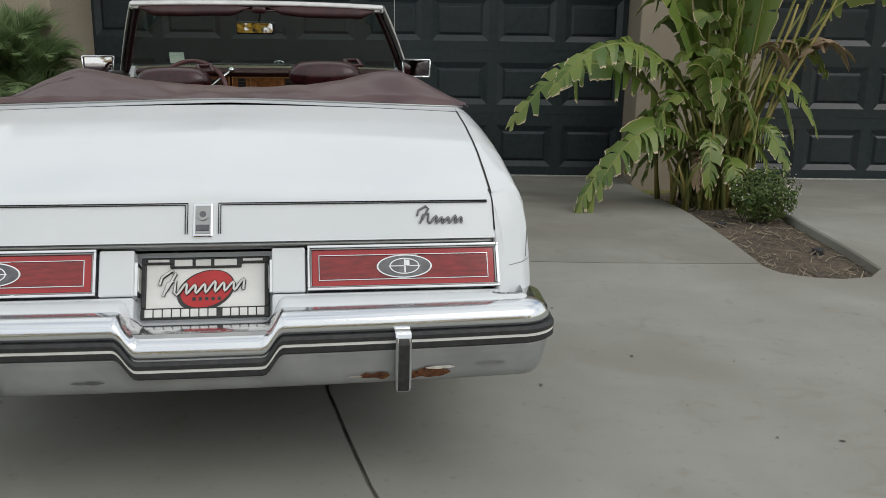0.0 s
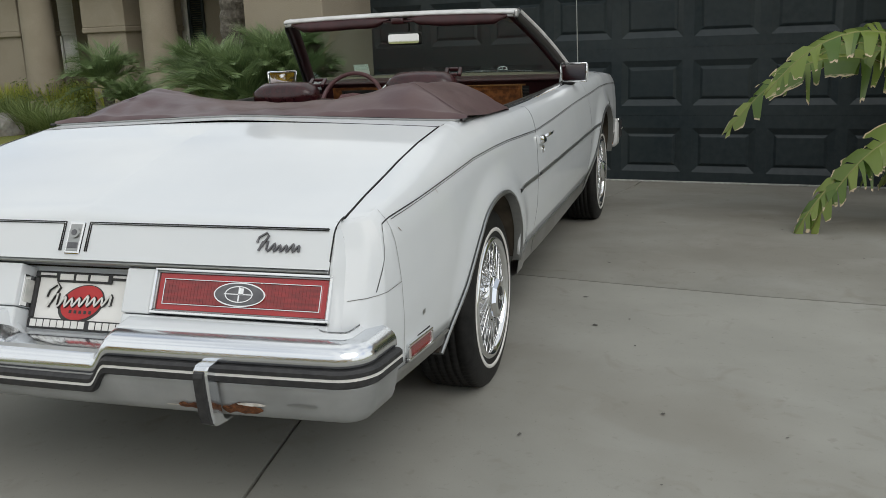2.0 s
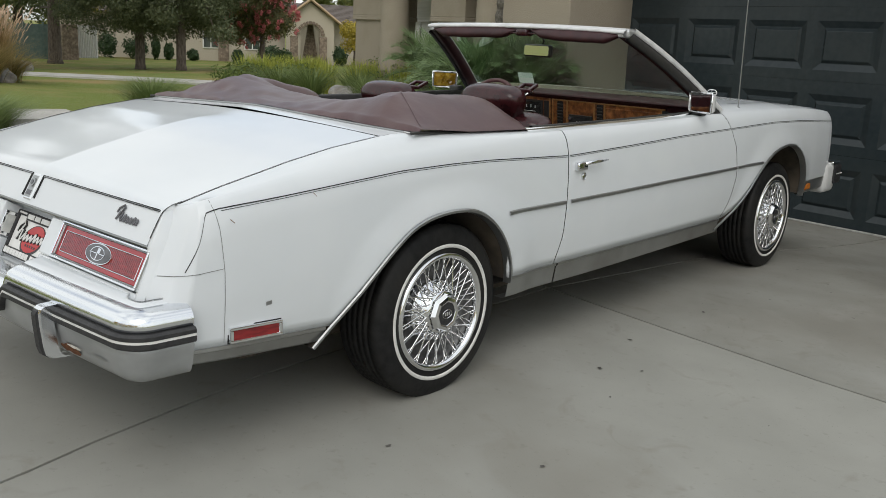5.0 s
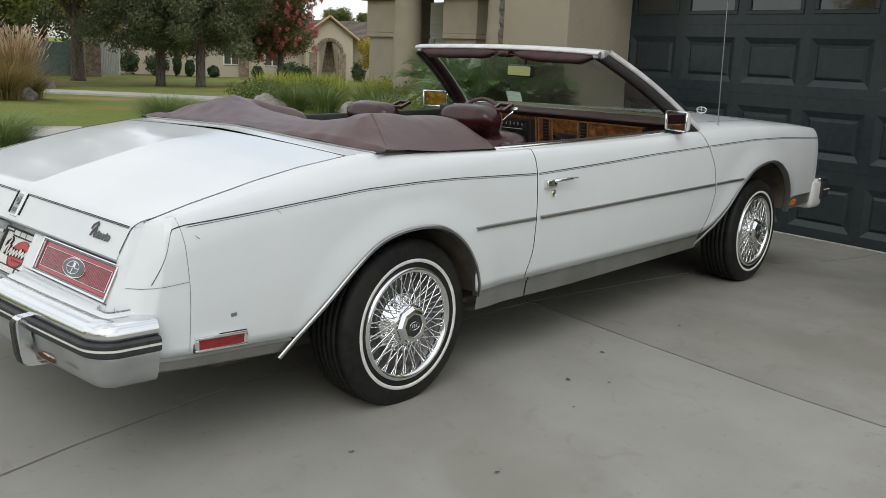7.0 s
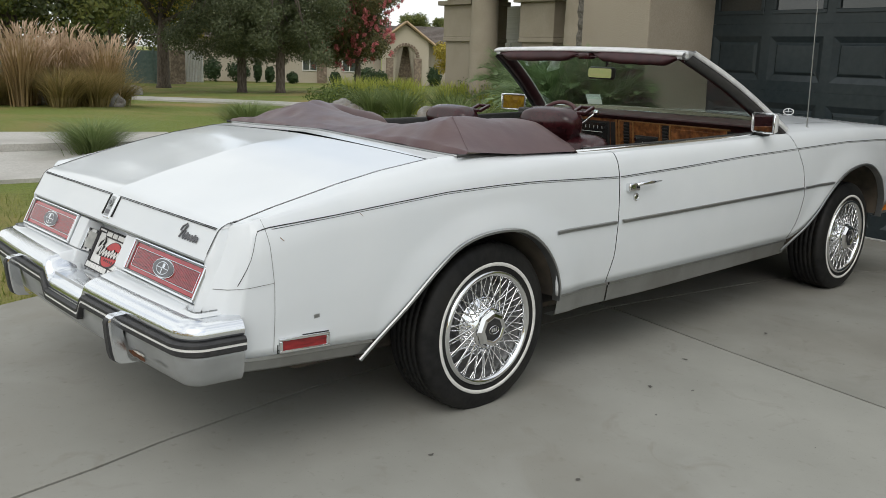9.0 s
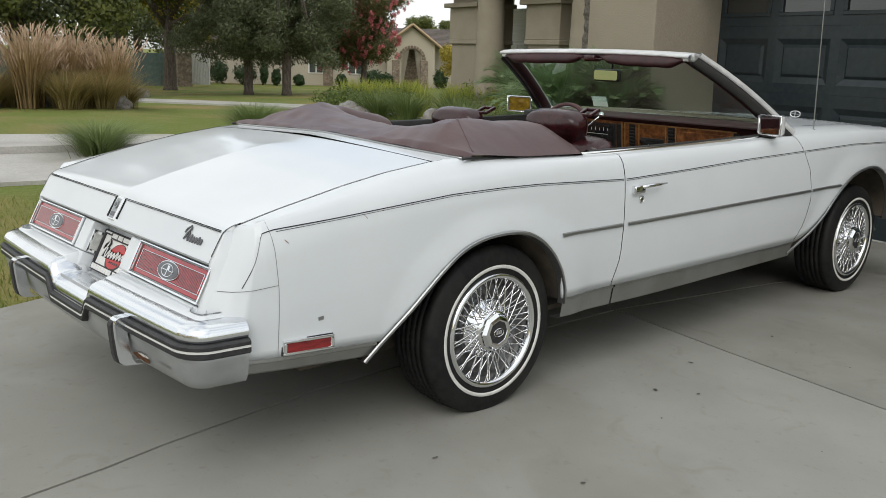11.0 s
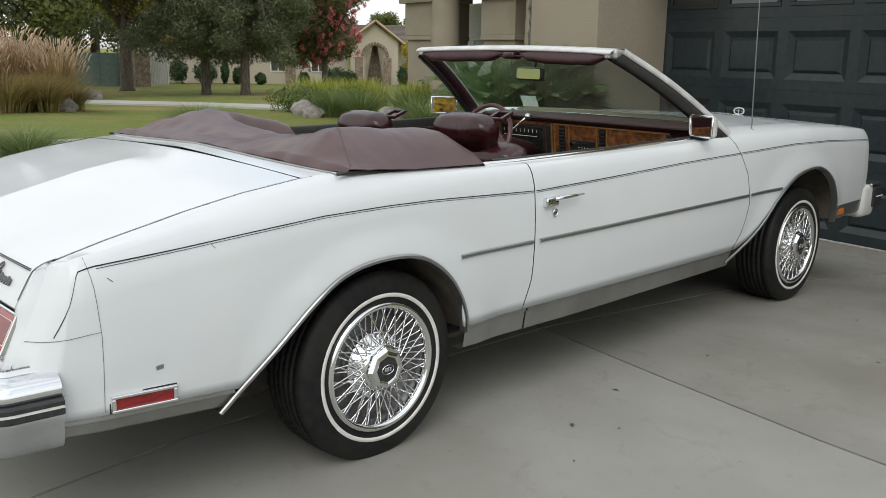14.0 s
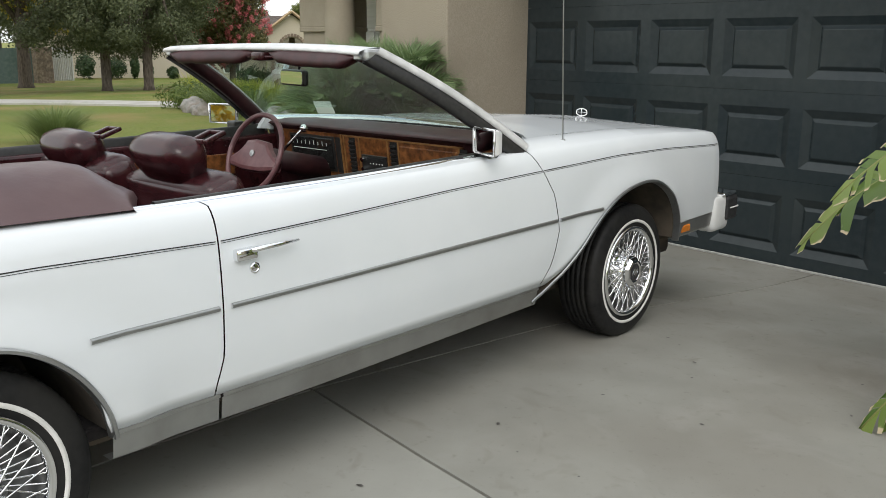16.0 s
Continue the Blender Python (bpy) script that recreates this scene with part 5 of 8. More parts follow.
for sx in (1, -1):
    # header corner casting
    bm = bmesh.new()
    block(bm, (0.555, 2.765, 1.280), (0.632, 2.85, 1.322), 0.012, 2)
    block(bm, (0.582, 2.75, 1.284), (0.610, 2.772, 1.302), 0.004, 1)
    bmesh.ops.transform(bm, matrix=Matrix.Diagonal((sx, 1, 1, 1)), verts=bm.verts)
    bmesh.ops.recalc_face_normals(bm, faces=bm.faces)
    part("corner_casting", bm, M_CAST, header, "bare metal corner casting", smooth=False)
    # A pillar: white outside, maroon inside
    def pillar(off_list):
        rows = []
        for i in range(15):
            t = -0.06 + 1.06 * i / 14
            c = screen(sx, max(t, 0)) + (screen(sx, 0) - screen(sx, 0.1)) * (-min(t, 0) * 10)
            c += Vector((sx * 0.012, -0.02, 0.0))
            rows.append([c + Vector((sx * a, b, d)) for a, b, d in off_list])
        return skin(rows, closed=True)
    part("pillar_outer", pillar([(0.020, -0.006, -0.001), (0.025, 0.006, 0.012), (0.012, 0.022, 0.022), (-0.006, 0.024, 0.018), (0.004, -0.004, 0.002)]), M_HEADER, header, "white painted screen pillar", smooth=True)
    part("pillar_seal", pillar([(0.019, -0.036, -0.020), (0.019, -0.007, -0.002), (0.003, -0.006, 0.0), (-0.002, -0.048, -0.022), (0.010, -0.060, -0.034)]), M_PLASTIC, header, "black rubber pillar seal", smooth=True)
    part("pillar_trim", pillar([(0.008, -0.022, -0.008), (-0.010, 0.016, 0.012), (-0.034, -0.004, 0.0), (-0.030, -0.050, -0.024), (-0.002, -0.050, -0.024)]), M_MAROON, header, "maroon inner pillar trim", smooth=True)
    # sun visor folded up under the header
    rows = []
    for i in range(15):
        s = sx * (0.07 + 0.91 * i / 14)
        h = screen(s, 1.0)
        sag = 0.010 * smooth(0, 5, i) + 0.006 * noise.noise((s * 6, 3, 1)) - 0.012 * smooth(11, 14, i)
        f_ = min(1.0, 0.12 + 0.5 * i, 0.12 + 0.5 * (14 - i))
        rows.append([h + Vector((0, -0.05 + (q + 0.05) * (0.5 + 0.5 * f_), -0.012 + (z + 0.012) * f_)) for q, z in ((0.0, -0.010), (-0.06, -0.006), (-0.090, -0.006), (-0.108, -0.022 - sag), (-0.110, -0.040 - sag), (-0.098, -0.050 - sag), (-0.07, -0.048 - sag), (-0.01, -0.028))])
    part("sun_visor", skin(rows, closed=True), M_MAROON, header, "maroon vinyl sun visor", smooth=True)
bm = bmesh.new()
block(bm, (-0.035, 2.77, 1.272), (0.035, 2.84, 1.305), 0.010)
tube(bm, [(-0.12, 2.79, 1.286), (0.12, 2.79, 1.286)], 0.005, 6)
part("visor_latch", bm, M_LEATHER, header, "maroon latch block", smooth=True)
# inner mirror
bm = bmesh.new()
block(bm, (-0.105, -0.014, -0.033), (0.105, 0.014, 0.033), 0.0135, 4, pose(-0.034, 2.985, 1.201, 0, 0, -12))
tube(bm, [(-0.030, 2.995, 1.21), (-0.012, 3.000, 1.25), (0.0, 2.955, 1.30)], 0.006, 6)
inner = part("inner_mirror", bm, M_PLASTIC, header, "inner mirror on a stalk", smooth=True)
bm = bmesh.new()
prism(bm, [(math.copysign(0.084, c) + 0.012 * math.cos(q), math.copysign(0.013, d) + 0.012 * math.sin(q)) for c, d, q0 in ((1, 1, 0), (-1, 1, 1), (-1, -1, 2), (1, -1, 3)) for q in [math.pi / 2 * (q0 + j / 4) for j in range(5)]], 0.0135, 0.0160, pose(-0.034, 2.985, 1.201, 90, 0, -12))
part("mirror_face", bm, M_MIRROR, inner)
# stickers inside the screen
bm = bmesh.new()
grid(bm, [[screen(-0.74 + 0.10 * i, 0.08) + Vector((0, -0.065 - 0.03 * k, 0.066 * k)) for i in range(2)] for k in range(2)])
part("paper_sticker", bm, M_STICKER, glass_ob, "pale green and white paper permit")
bm = bmesh.new()
grid(bm, [[screen(-0.90 + 0.12 * i, 0.90 + 0.06 * k) + Vector((0, -0.012, -0.006)) for i in range(2)] for k in range(2)])
part("paper_sticker", bm, M_STRIPE, glass_ob, "small white sticker")

# cabin tub
tub = part("cabin_floor", boxed((-0.74, 1.50, 0.30), (0.74, 3.62, 0.34), 0.01), M_CLOTH, car, "dark carpeted floor")
for sx in (1, -1):
    x = sx * 0.745
    lo, hi = sorted((x - 0.02, x + 0.02))
    bm = bmesh.new()
    block(bm, (lo, 1.76, 0.34), (hi, 3.50, 0.895), 0.012)
    block(bm, (min(x, x - sx * 0.07), 2.15, 0.64), (max(x, x - sx * 0.07), 2.95, 0.70), 0.02)
    card = part("door_card", bm, M_LEATHER, car, "maroon door trim with arm rest")
    part("wood_inlay", boxed((min(x - sx * 0.026, x - sx * 0.02), 2.20, 0.72), (max(x - sx * 0.026, x - sx * 0.02), 3.15, 0.82), 0.002, 1), M_WOOD, card, "burl wood strip")
part("rear_bulkhead", boxed((-0.72, 1.42, 0.70), (0.72, 1.50, 0.90), 0.02), M_LEATHER, car, "maroon rear bulkhead")


def cushion(lo, hi, r, m=None, puff=0.0):
    """An upholstered block with a soft crown."""
    bm = bmesh.new()
    bmesh.ops.create_cube(bm, size=1.0)
    bmesh.ops.subdivide_edges(bm, edges=bm.edges[:], cuts=7, use_grid_fill=True)
    size = [(hi[i] - lo[i]) / 2 for i in range(3)]
    for v in bm.verts:
        p = v.co * 2
        q = Vector((p[i] * size[i] for i in range(3)))
        c = Vector((max(-size[i] + r, min(size[i] - r, q[i])) for i in range(3)))
        d = q - c
        if d.length > 0:
            q = c + d.normalized() * min(r, d.length)
        n = Vector((abs(p.x) > 0.99 and p.x or 0, abs(p.y) > 0.99 and p.y or 0, abs(p.z) > 0.99 and p.z or 0))
        w = [(1 - p[i] ** 2) for i in range(3)]
        k = (w[1] * w[2] if n.x else 0) + (w[0] * w[2] if n.y else 0) + (w[0] * w[1] if n.z else 0)
        q += n * puff * k
        v.co = Vector(((lo[i] + hi[i]) / 2 + q[i] for i in range(3)))
    if m is not None:
        bmesh.ops.transform(bm, matrix=m, verts=bm.verts)
    return bm


def front_seat(x, label, lift):
    seat = thing("bucket_seat", label, "seat")
    part("seat_cushion", cushion((-0.26, 0.0, 0.0), (0.26, 0.54, 0.19), 0.07, pose(x, 2.30, 0.40, 6), 0.02), M_LEATHER, seat, smooth=True)
    part("backrest", cushion((-0.26, -0.07, 0.0), (0.26, 0.09, 0.50), 0.045, pose(x, 2.33, 0.44, 14), 0.012), M_LEATHER, seat, smooth=True)
    part("bolster", cushion((-0.27, -0.02, 0.36), (0.27, 0.11, 0.485), 0.035, pose(x, 2.30, 0.44, 16), 0.008), M_LEATHER, seat, smooth=True)
    bm = cushion((-0.150, -0.065, 0.0), (0.150, 0.065, 0.160), 0.040, None, 0.014)
    for v in bm.verts:
        k = v.co.z / 0.16
        v.co.x *= 0.80 + 0.20 * smooth(0.0, 0.75, k)
        v.co.y = v.co.y * (0.72 + 0.28 * smooth(0.0, 0.7, k)) - 0.016 * k
    bmesh.ops.transform(bm, matrix=pose(x, 2.215, 0.858 + lift, 14), verts=bm.verts)
    rest = part("headrest", bm, M_LEATHER, seat, "padded maroon headrest", smooth=True)
    bm = bmesh.new()
    for dx in (-0.06, 0.06):
        tube(bm, [(x + dx, 2.22, 0.80), (x + dx, 2.205, 0.93 + lift)], 0.007, 8)
    part("headrest_post", bm, M_CHROME, rest, "steel posts")
    sx = 1 if x > 0 else -1
    bm = bmesh.new()
    m = pose(x + 0.13, 2.245, 1.015 + lift, 16, 0, 12) @ Matrix.Scale(0.85, 4)
    for lo, hi in (((-0.045, -0.055, -0.008), (-0.025, 0.055, 0.010)), ((0.025, -0.055, -0.008), (0.045, 0.055, 0.010)), ((-0.025, -0.055, -0.008), (0.025, -0.038, 0.010)), ((-0.025, 0.038, -0.008), (0.025, 0.055, 0.010))):
        block(bm, lo, hi, 0.005, 2, m)
    part("belt_guide", bm, M_LEATHER, rest, "maroon plastic belt guide")
    return seat


front_seat(0.32, "maroon leather passenger bucket seat in the convertible", 0.032)
front_seat(-0.345, "maroon leather driver's bucket seat in the convertible", 0.0)
bench = thing("rear_bench", "maroon leather rear bench seat in the convertible", "seat")
part("backrest", cushion((-0.58, 1.52, 0.69), (0.58, 1.66, 0.93), 0.05, None, 0.012), M_LEATHER, bench, smooth=True)
part("seat_cushion", cushion((-0.58, 1.67, 0.34), (0.58, 2.04, 0.70), 0.07, None, 0.02), M_LEATHER, bench, smooth=True)

# dashboard
dash = part("dashboard", skin([[(x, min(y, screen_foot(x) - 0.03), z) for x in [-0.735 + 1.47 * i / 28 for i in range(29)]] for y, z in ((3.78, 0.948), (3.70, 0.962), (3.60, 0.970), (3.46, 0.966), (3.385, 0.960), (3.368, 0.950), (3.385, 0.942), (3.40, 0.93), (3.44, 0.60), (3.60, 0.52))]), M_MAROON, car, "maroon padded dashboard", smooth=True)
DF = Matrix(((1, 0, 0, 0), (0, -0.132, -0.991, 3.4365), (0, 0.991, -0.132, 0.645), (0, 0, 0, 1)))


def dash_part(name, x0, x1, h0, h1, o0, o1, mat, label="", bev=0.002, own=None):
    return part(name, boxed((x0, h0, o0), (x1, h1, o1), bev, 1, DF), mat, own or dash, label)


dash_part("wood_panel", -0.20, 0.53, 0.02, 0.285, 0.0, 0.006, M_WOOD, "burl walnut veneer panel")
dash_part("wood_panel", -0.66, -0.215, 0.06, 0.285, 0.0, 0.006, M_WOOD, "burl walnut veneer panel")
dash_part("instrument_panel", -0.60, -0.27, 0.10, 0.27, 0.006, 0.010, M_PLASTIC, "black instrument panel")
cluster = dash_part("cluster_lens", -0.585, -0.285, 0.115, 0.258, 0.010, 0.012, M_PANE2, "dark glossy instrument lens")
bm = bmesh.new()
for k in range(9):
    block(bm, (-0.575 + 0.031 * k, 0.222, 0.012), (-0.572 + 0.031 * k, 0.238 + 0.004 * (k % 2), 0.0128), 0, 1, DF)
for k in range(4):
    block(bm, (-0.57 + 0.07 * k, 0.135, 0.012), (-0.535 + 0.07 * k, 0.139, 0.0128), 0, 1, DF)
block(bm, (-0.575, 0.20, 0.012), (-0.325, 0.203, 0.0128), 0, 1, DF)
part("dial_marks", bm, M_STRIPE, cluster, "white dial marks")
dash_part("switch_panel", -0.262, -0.228, 0.10, 0.27, 0.006, 0.012, M_PLASTIC, "black switch panel")
dash_part("tape_slot", -0.045, 0.062, 0.183, 0.197, 0.016, 0.0175, M_GAP, "tape slot")
dash_part("ash_tray", 0.20, 0.46, -0.03, 0.012, 0.0, 0.008, M_MAROON, "maroon lower panel", 0.003)
for k in range(4):
    bm = bmesh.new()
    prism(bm, [(-0.055 + 0.030 * k + 0.006 * math.cos(a), 0.045 + 0.006 * math.sin(a)) for a in [2 * math.pi * j / 12 for j in range(12)]], 0.014, 0.020, DF)
    part("climate_button", bm, M_BRUSHED, dash)
dash_part("glove_box", 0.16, 0.50, 0.06, 0.262, 0.006, 0.013, M_WOOD, "burl walnut glove box door", 0.004)
dash_part("glove_latch", 0.31, 0.345, 0.175, 0.188, 0.013, 0.019, M_CHROME)
dash_part("radio", -0.085, 0.075, 0.115, 0.205, 0.006, 0.016, M_PLASTIC, "black radio with silver knobs")
dash_part("climate_panel", -0.085, 0.075, 0.02, 0.095, 0.006, 0.014, M_PLASTIC, "black climate control panel")
for h in (0.14, 0.185):
    bm = bmesh.new()
    prism(bm, [(-0.068 + 0.010 * math.cos(a), h + 0.010 * math.sin(a)) for a in [2 * math.pi * k / 16 for k in range(16)]], 0.016, 0.032, DF)
    part("radio_knob", bm, M_CHROME, dash)
bm = bmesh.new()
for k in range(5):
    block(bm, (-0.03 + k * 0.019, 0.125, 0.015), (-0.016 + k * 0.019, 0.133, 0.019), 0, 1, DF)
    block(bm, (-0.03 + k * 0.019, 0.165, 0.015), (-0.024 + k * 0.019, 0.170, 0.0175), 0, 1, DF)
for k in range(6):
    block(bm, (-0.06 + k * 0.022, 0.065, 0.013), (-0.052 + k * 0.022, 0.072, 0.0155), 0, 1, DF)
part("radio_buttons", bm, M_STRIPE, dash)
for x0 in (-0.165, 0.105, 0.512):
    bm = bmesh.new()
    n = 9
    for k in range(n):
        block(bm, (x0, 0.10 + k * 0.019, 0.006), (x0 + 0.034, 0.108 + k * 0.019, 0.016), 0, 1, DF)
    part("air_vent", bm, M_PLASTIC, dash, "black louvred vent")
    dash_part("vent_recess", x0 - 0.004, x0 + 0.038, 0.09, 0.275, 0.0062, 0.0072, M_GAP, "", 0)
bm = bmesh.new()
for x0 in (-0.205, -0.103, 0.082, 0.150, 0.505, -0.225):
    block(bm, (x0, 0.02, 0.006), (x0 + 0.006, 0.285, 0.011), 0, 1, DF)
block(bm, (-0.20, 0.279, 0.006), (0.53, 0.285, 0.0115), 0, 1, DF)
block(bm, (-0.10, 0.10, 0.006), (0.08, 0.108, 0.0115), 0, 1, DF)
part("wood_moulding", bm, M_MOULD, dash, "golden wood moulding")
console = part("centre_console", cushion((-0.11, 2.55, 0.34), (0.11, 3.42, 0.54), 0.03), M_MAROON, car, "maroon centre console", smooth=True)

# steering wheel and column
SW = pose(-0.38, 3.02, 0.855, 68, 0, 0)
bm = bmesh.new()
rows = []
for k in range(48):
    a = k * 2 * math.pi / 48
    rows.append([SW @ Vector(((0.182 + 0.012 * math.cos(b)) * math.cos(a), (0.182 + 0.012 * math.cos(b)) * math.sin(a), 0.012 * math.sin(b))) for b in [2 * math.pi * j / 8 for j in range(8)]])
rows.append(rows[0])
grid(bm, rows, closed=True)
bmesh.ops.remove_doubles(bm, verts=bm.verts, dist=1e-5)
bmesh.ops.recalc_face_normals(bm, faces=bm.faces)
wheel_ob = part("steering_wheel", bm, M_SWHEEL, car, "thin maroon steering wheel", smooth=True)
bm = bmesh.new()
rows = []
for x, lo, hi in ((-0.178, -0.062, -0.020), (-0.13, -0.066, 0.004), (-0.095, -0.072, 0.030), (-0.07, -0.076, 0.062), (0.0, -0.078, 0.070), (0.07, -0.076, 0.062), (0.095, -0.072, 0.030), (0.13, -0.066, 0.004), (0.178, -0.062, -0.020)):
    d = 0.012 * (1 - abs(x) / 0.18)
    rows.append([SW @ Vector((x, y, z)) for y, z in ((lo, -0.026), (lo + 0.004, -0.006 + d), (lo + 0.018, 0.0 + d), (hi - 0.018, 0.0 + d), (hi - 0.004, -0.006 + d), (hi, -0.026))])
grid(bm, rows, closed=True)
bmesh.ops.recalc_face_normals(bm, faces=bm.faces)
part("wheel_hub", bm, M_SWHEEL, wheel_ob, "padded hub and spokes", smooth=False)
bm = bmesh.new()
lathe(bm, [(0.010, 0.016), (0.016, 0.015), (0.018, 0.0)], 16, "z")
bmesh.ops.transform(bm, matrix=SW, verts=bm.verts)
part("hub_badge", bm, M_BRUSHED, wheel_ob, "round bright hub badge")
bm = bmesh.new()
tube(bm, [SW @ Vector((0, 0, -0.03)), SW @ Vector((0, 0.05, -0.42))], [0.045, 0.06], 14)
part("steering_column", bm, M_MAROON, wheel_ob, "maroon column", smooth=True)
bm = bmesh.new()
tube(bm, [SW @ Vector((0.03, 0.02, -0.10)), SW @ Vector((0.12, 0.10, -0.09)), SW @ Vector((0.19, 0.15, -0.07))], 0.007, 8)
bmesh.ops.create_uvsphere(bm, u_segments=12, v_segments=8, radius=0.018, matrix=SW @ Matrix.Translation((0.20, 0.157, -0.07)))
part("shift_lever", bm, M_CHROME, wheel_ob, "chrome column shift lever with a ball knob", smooth=True)

# door mirrors
for sx in (1, -1):
    rows = []
    mid_ = Vector((0.842 if sx > 0 else 0.90, 3.150 if sx > 0 else 3.22, 0.994))
    TURN_ = Matrix.Diagonal((sx, 1, 1, 1)) @ Matrix.Translation(mid_) @ Matrix.Rotation(radians(-20 if sx > 0 else -18), 4, "Z") @ Matrix.Translation(-mid_)
    for y, g in ((3.045, 1.0), (3.050, 1.03), (3.065, 0.98), (3.082, 0.86), (3.090, 0.6)):
        c = Vector((0.842 if sx > 0 else 0.90, y + (0.10 if sx > 0 else 0.17), 0.994))
        rows.append([c + Vector((sx * 0 + a * 0.080 * g, 0, b * 0.048 * g)) for a, b in ((-0.80, -1), (0.86, -1), (1, -0.85), (1, 0.85), (0.86, 1), (-0.86, 1), (-1, 0.85), (-0.95, -0.85))])
    bm = bmesh.new()
    grid(bm, rows, closed=True)
    bm.faces.new([bm.verts.new(p) for p in rows[-1]])
    bmesh.ops.remove_doubles(bm, verts=bm.verts, dist=1e-5)
    bmesh.ops.transform(bm, matrix=TURN_, verts=bm.verts)
    bmesh.ops.recalc_face_normals(bm, faces=bm.faces)
    shell = part("door_mirror", bm, M_CHROMEWHITE, car, "white door mirror with a bright rim", smooth=False)
    bm = bmesh.new()
    prism(bm, [(-0.068, -0.040), (0.071, -0.040), (0.071, 0.040), (-0.071, 0.040)], 0, 0.003)
    bmesh.ops.transform(bm, matrix=TURN_ @ pose(0.842 if sx > 0 else 0.90, 3.150 if sx > 0 else 3.220, 0.994, 91.5 if sx > 0 else 88.5, 0, -4), verts=bm.verts)
    bmesh.ops.recalc_face_normals(bm, faces=bm.faces)
    part("mirror_face", bm, M_MIRROR, shell)
    bm = bmesh.new()
    ring = [(-0.074, -0.0465), (0.079, -0.0465), (0.083, 0.0465), (-0.083, 0.0465)]
    for p, q in zip(ring, ring[1:] + ring[:1]):
        tube(bm, [(p[0], p[1], 0.001), (q[0], q[1], 0.001)] , 0.0042, 8)
    bmesh.ops.transform(bm, matrix=TURN_ @ pose(0.842 if sx > 0 else 0.90, 3.150 if sx > 0 else 3.220, 0.994, 91.5 if sx > 0 else 88.5, 0, -4), verts=bm.verts)
    bmesh.ops.recalc_face_normals(bm, faces=bm.faces)
    part("mirror_rim", bm, M_CHROME, shell, "bright rim round the mirror", smooth=True)
    bm = bmesh.new()
    block(bm, (0.765, 3.19, 0.925), (0.835, 3.25, 0.965), 0.010)
    bmesh.ops.transform(bm, matrix=Matrix.Diagonal((sx, 1, 1, 1)), verts=bm.verts)
    bmesh.ops.recalc_face_normals(bm, faces=bm.faces)
    part("mirror_foot", bm, M_PLASTIC, shell, "black mirror foot")
    # triangular sail panel at the pillar foot
    bm = bmesh.new()
    prism(bm, [(3.31, 0.926), (3.43, 0.916), (3.505, 0.921), (3.505, 0.940), (3.42, 0.968), (3.36, 0.985)], 0, 0.045)
    bmesh.ops.transform(bm, matrix=Matrix(((0, 0, sx, sx * 0.735), (1, 0, 0, 0), (0, 1, 0, 0), (0, 0, 0, 1))), verts=bm.verts)
    bmesh.ops.recalc_face_normals(bm, faces=bm.faces)
    part("pillar_foot", bm, M_WHITE, header)

# cowl between bonnet and screen
part("cowl", skin([[(-0.775 + 1.55 * i / 32, max(y, screen_foot(0.775 * (i / 16 - 1)) - 0.02 + d), z - 0.022 * abs(i / 16 - 1) ** 6) for i in range(33)] for d, y, z in ((0.0, 0, 0.930), (0.03, 0, 0.952), (0.10, 3.58, 0.957), (0.16, 3.66, 0.955))]), M_WHITE, car, "white cowl panel", smooth=True)
# front: nose panel, grille and bumper
part("nose_panel", skin([[(w * (-1 + i / 10), 5.13 + dy - 0.02 * (abs(i - 10) / 10) ** 6, z) for i in range(21)] for dy, z, w in ((-0.01, 0.868, 0.745), (0.012, 0.858, 0.768), (0.020, 0.84, 0.782), (0.022, 0.72, 0.805), (0.02, 0.60, 0.805), (0.0, 0.48, 0.79))]), M_WHITE, car, "white nose panel", smooth=False)
bm = bmesh.new()
for k in range(30):
    block(bm, (-0.36 + k * 0.0245, 5.150, 0.60), (-0.352 + k * 0.0245, 5.165, 0.82))
part("grille", bm, M_CHROME, car, "upright chrome grille bars", kind="stuff")


fb = part("front_bumper", boxed((-0.855, 5.075, 0.352), (0.855, 5.265, 0.552), 0.035, 3), M_WHITEBAR, car, "white front bumper with black rub strip", smooth=True)
part("rub_strip", boxed((-0.868, 5.20, 0.405), (0.868, 5.335, 0.540), 0.020, 3), M_BLACK, fb, "black rubber bumper face", smooth=False)
part("white_line", boxed((-0.870, 5.235, 0.470), (0.870, 5.3365, 0.478), 0.002, 1), M_STRIPE, fb, "white inlay line")
part("chrome_top", boxed((-0.862, 5.17, 0.541), (0.862, 5.32, 0.560), 0.008, 2), M_CHROME, fb, "chrome strip along the bumper top")
for sx in (1, -1):
    # amber marker ahead of the front wheel
    x = body_x(4.74, 0.44)
    lo, hi = sorted((sx * (x - 0.01), sx * (x + 0.006)))
    rows = []
    for i in range(13):
        y = 4.662 + 0.415 * i / 12
        q = body_x(y, 0.45)
        rows.append([(sx * p, y, z) for p, z in ((q - 0.02, 0.472), (q + 0.003, 0.470), (q + 0.004, 0.462), (q - 0.004, 0.40), (q - 0.02, 0.385), (q - 0.06, 0.385))])
    strip = part("valance_trim", skin(rows), M_ROCKER, car, "satin metal strip under the front wing")
    part("side_marker", boxed((lo, 4.70, 0.412), (hi, 4.80, 0.448), 0.004), M_AMBER, strip, "amber front side marker")

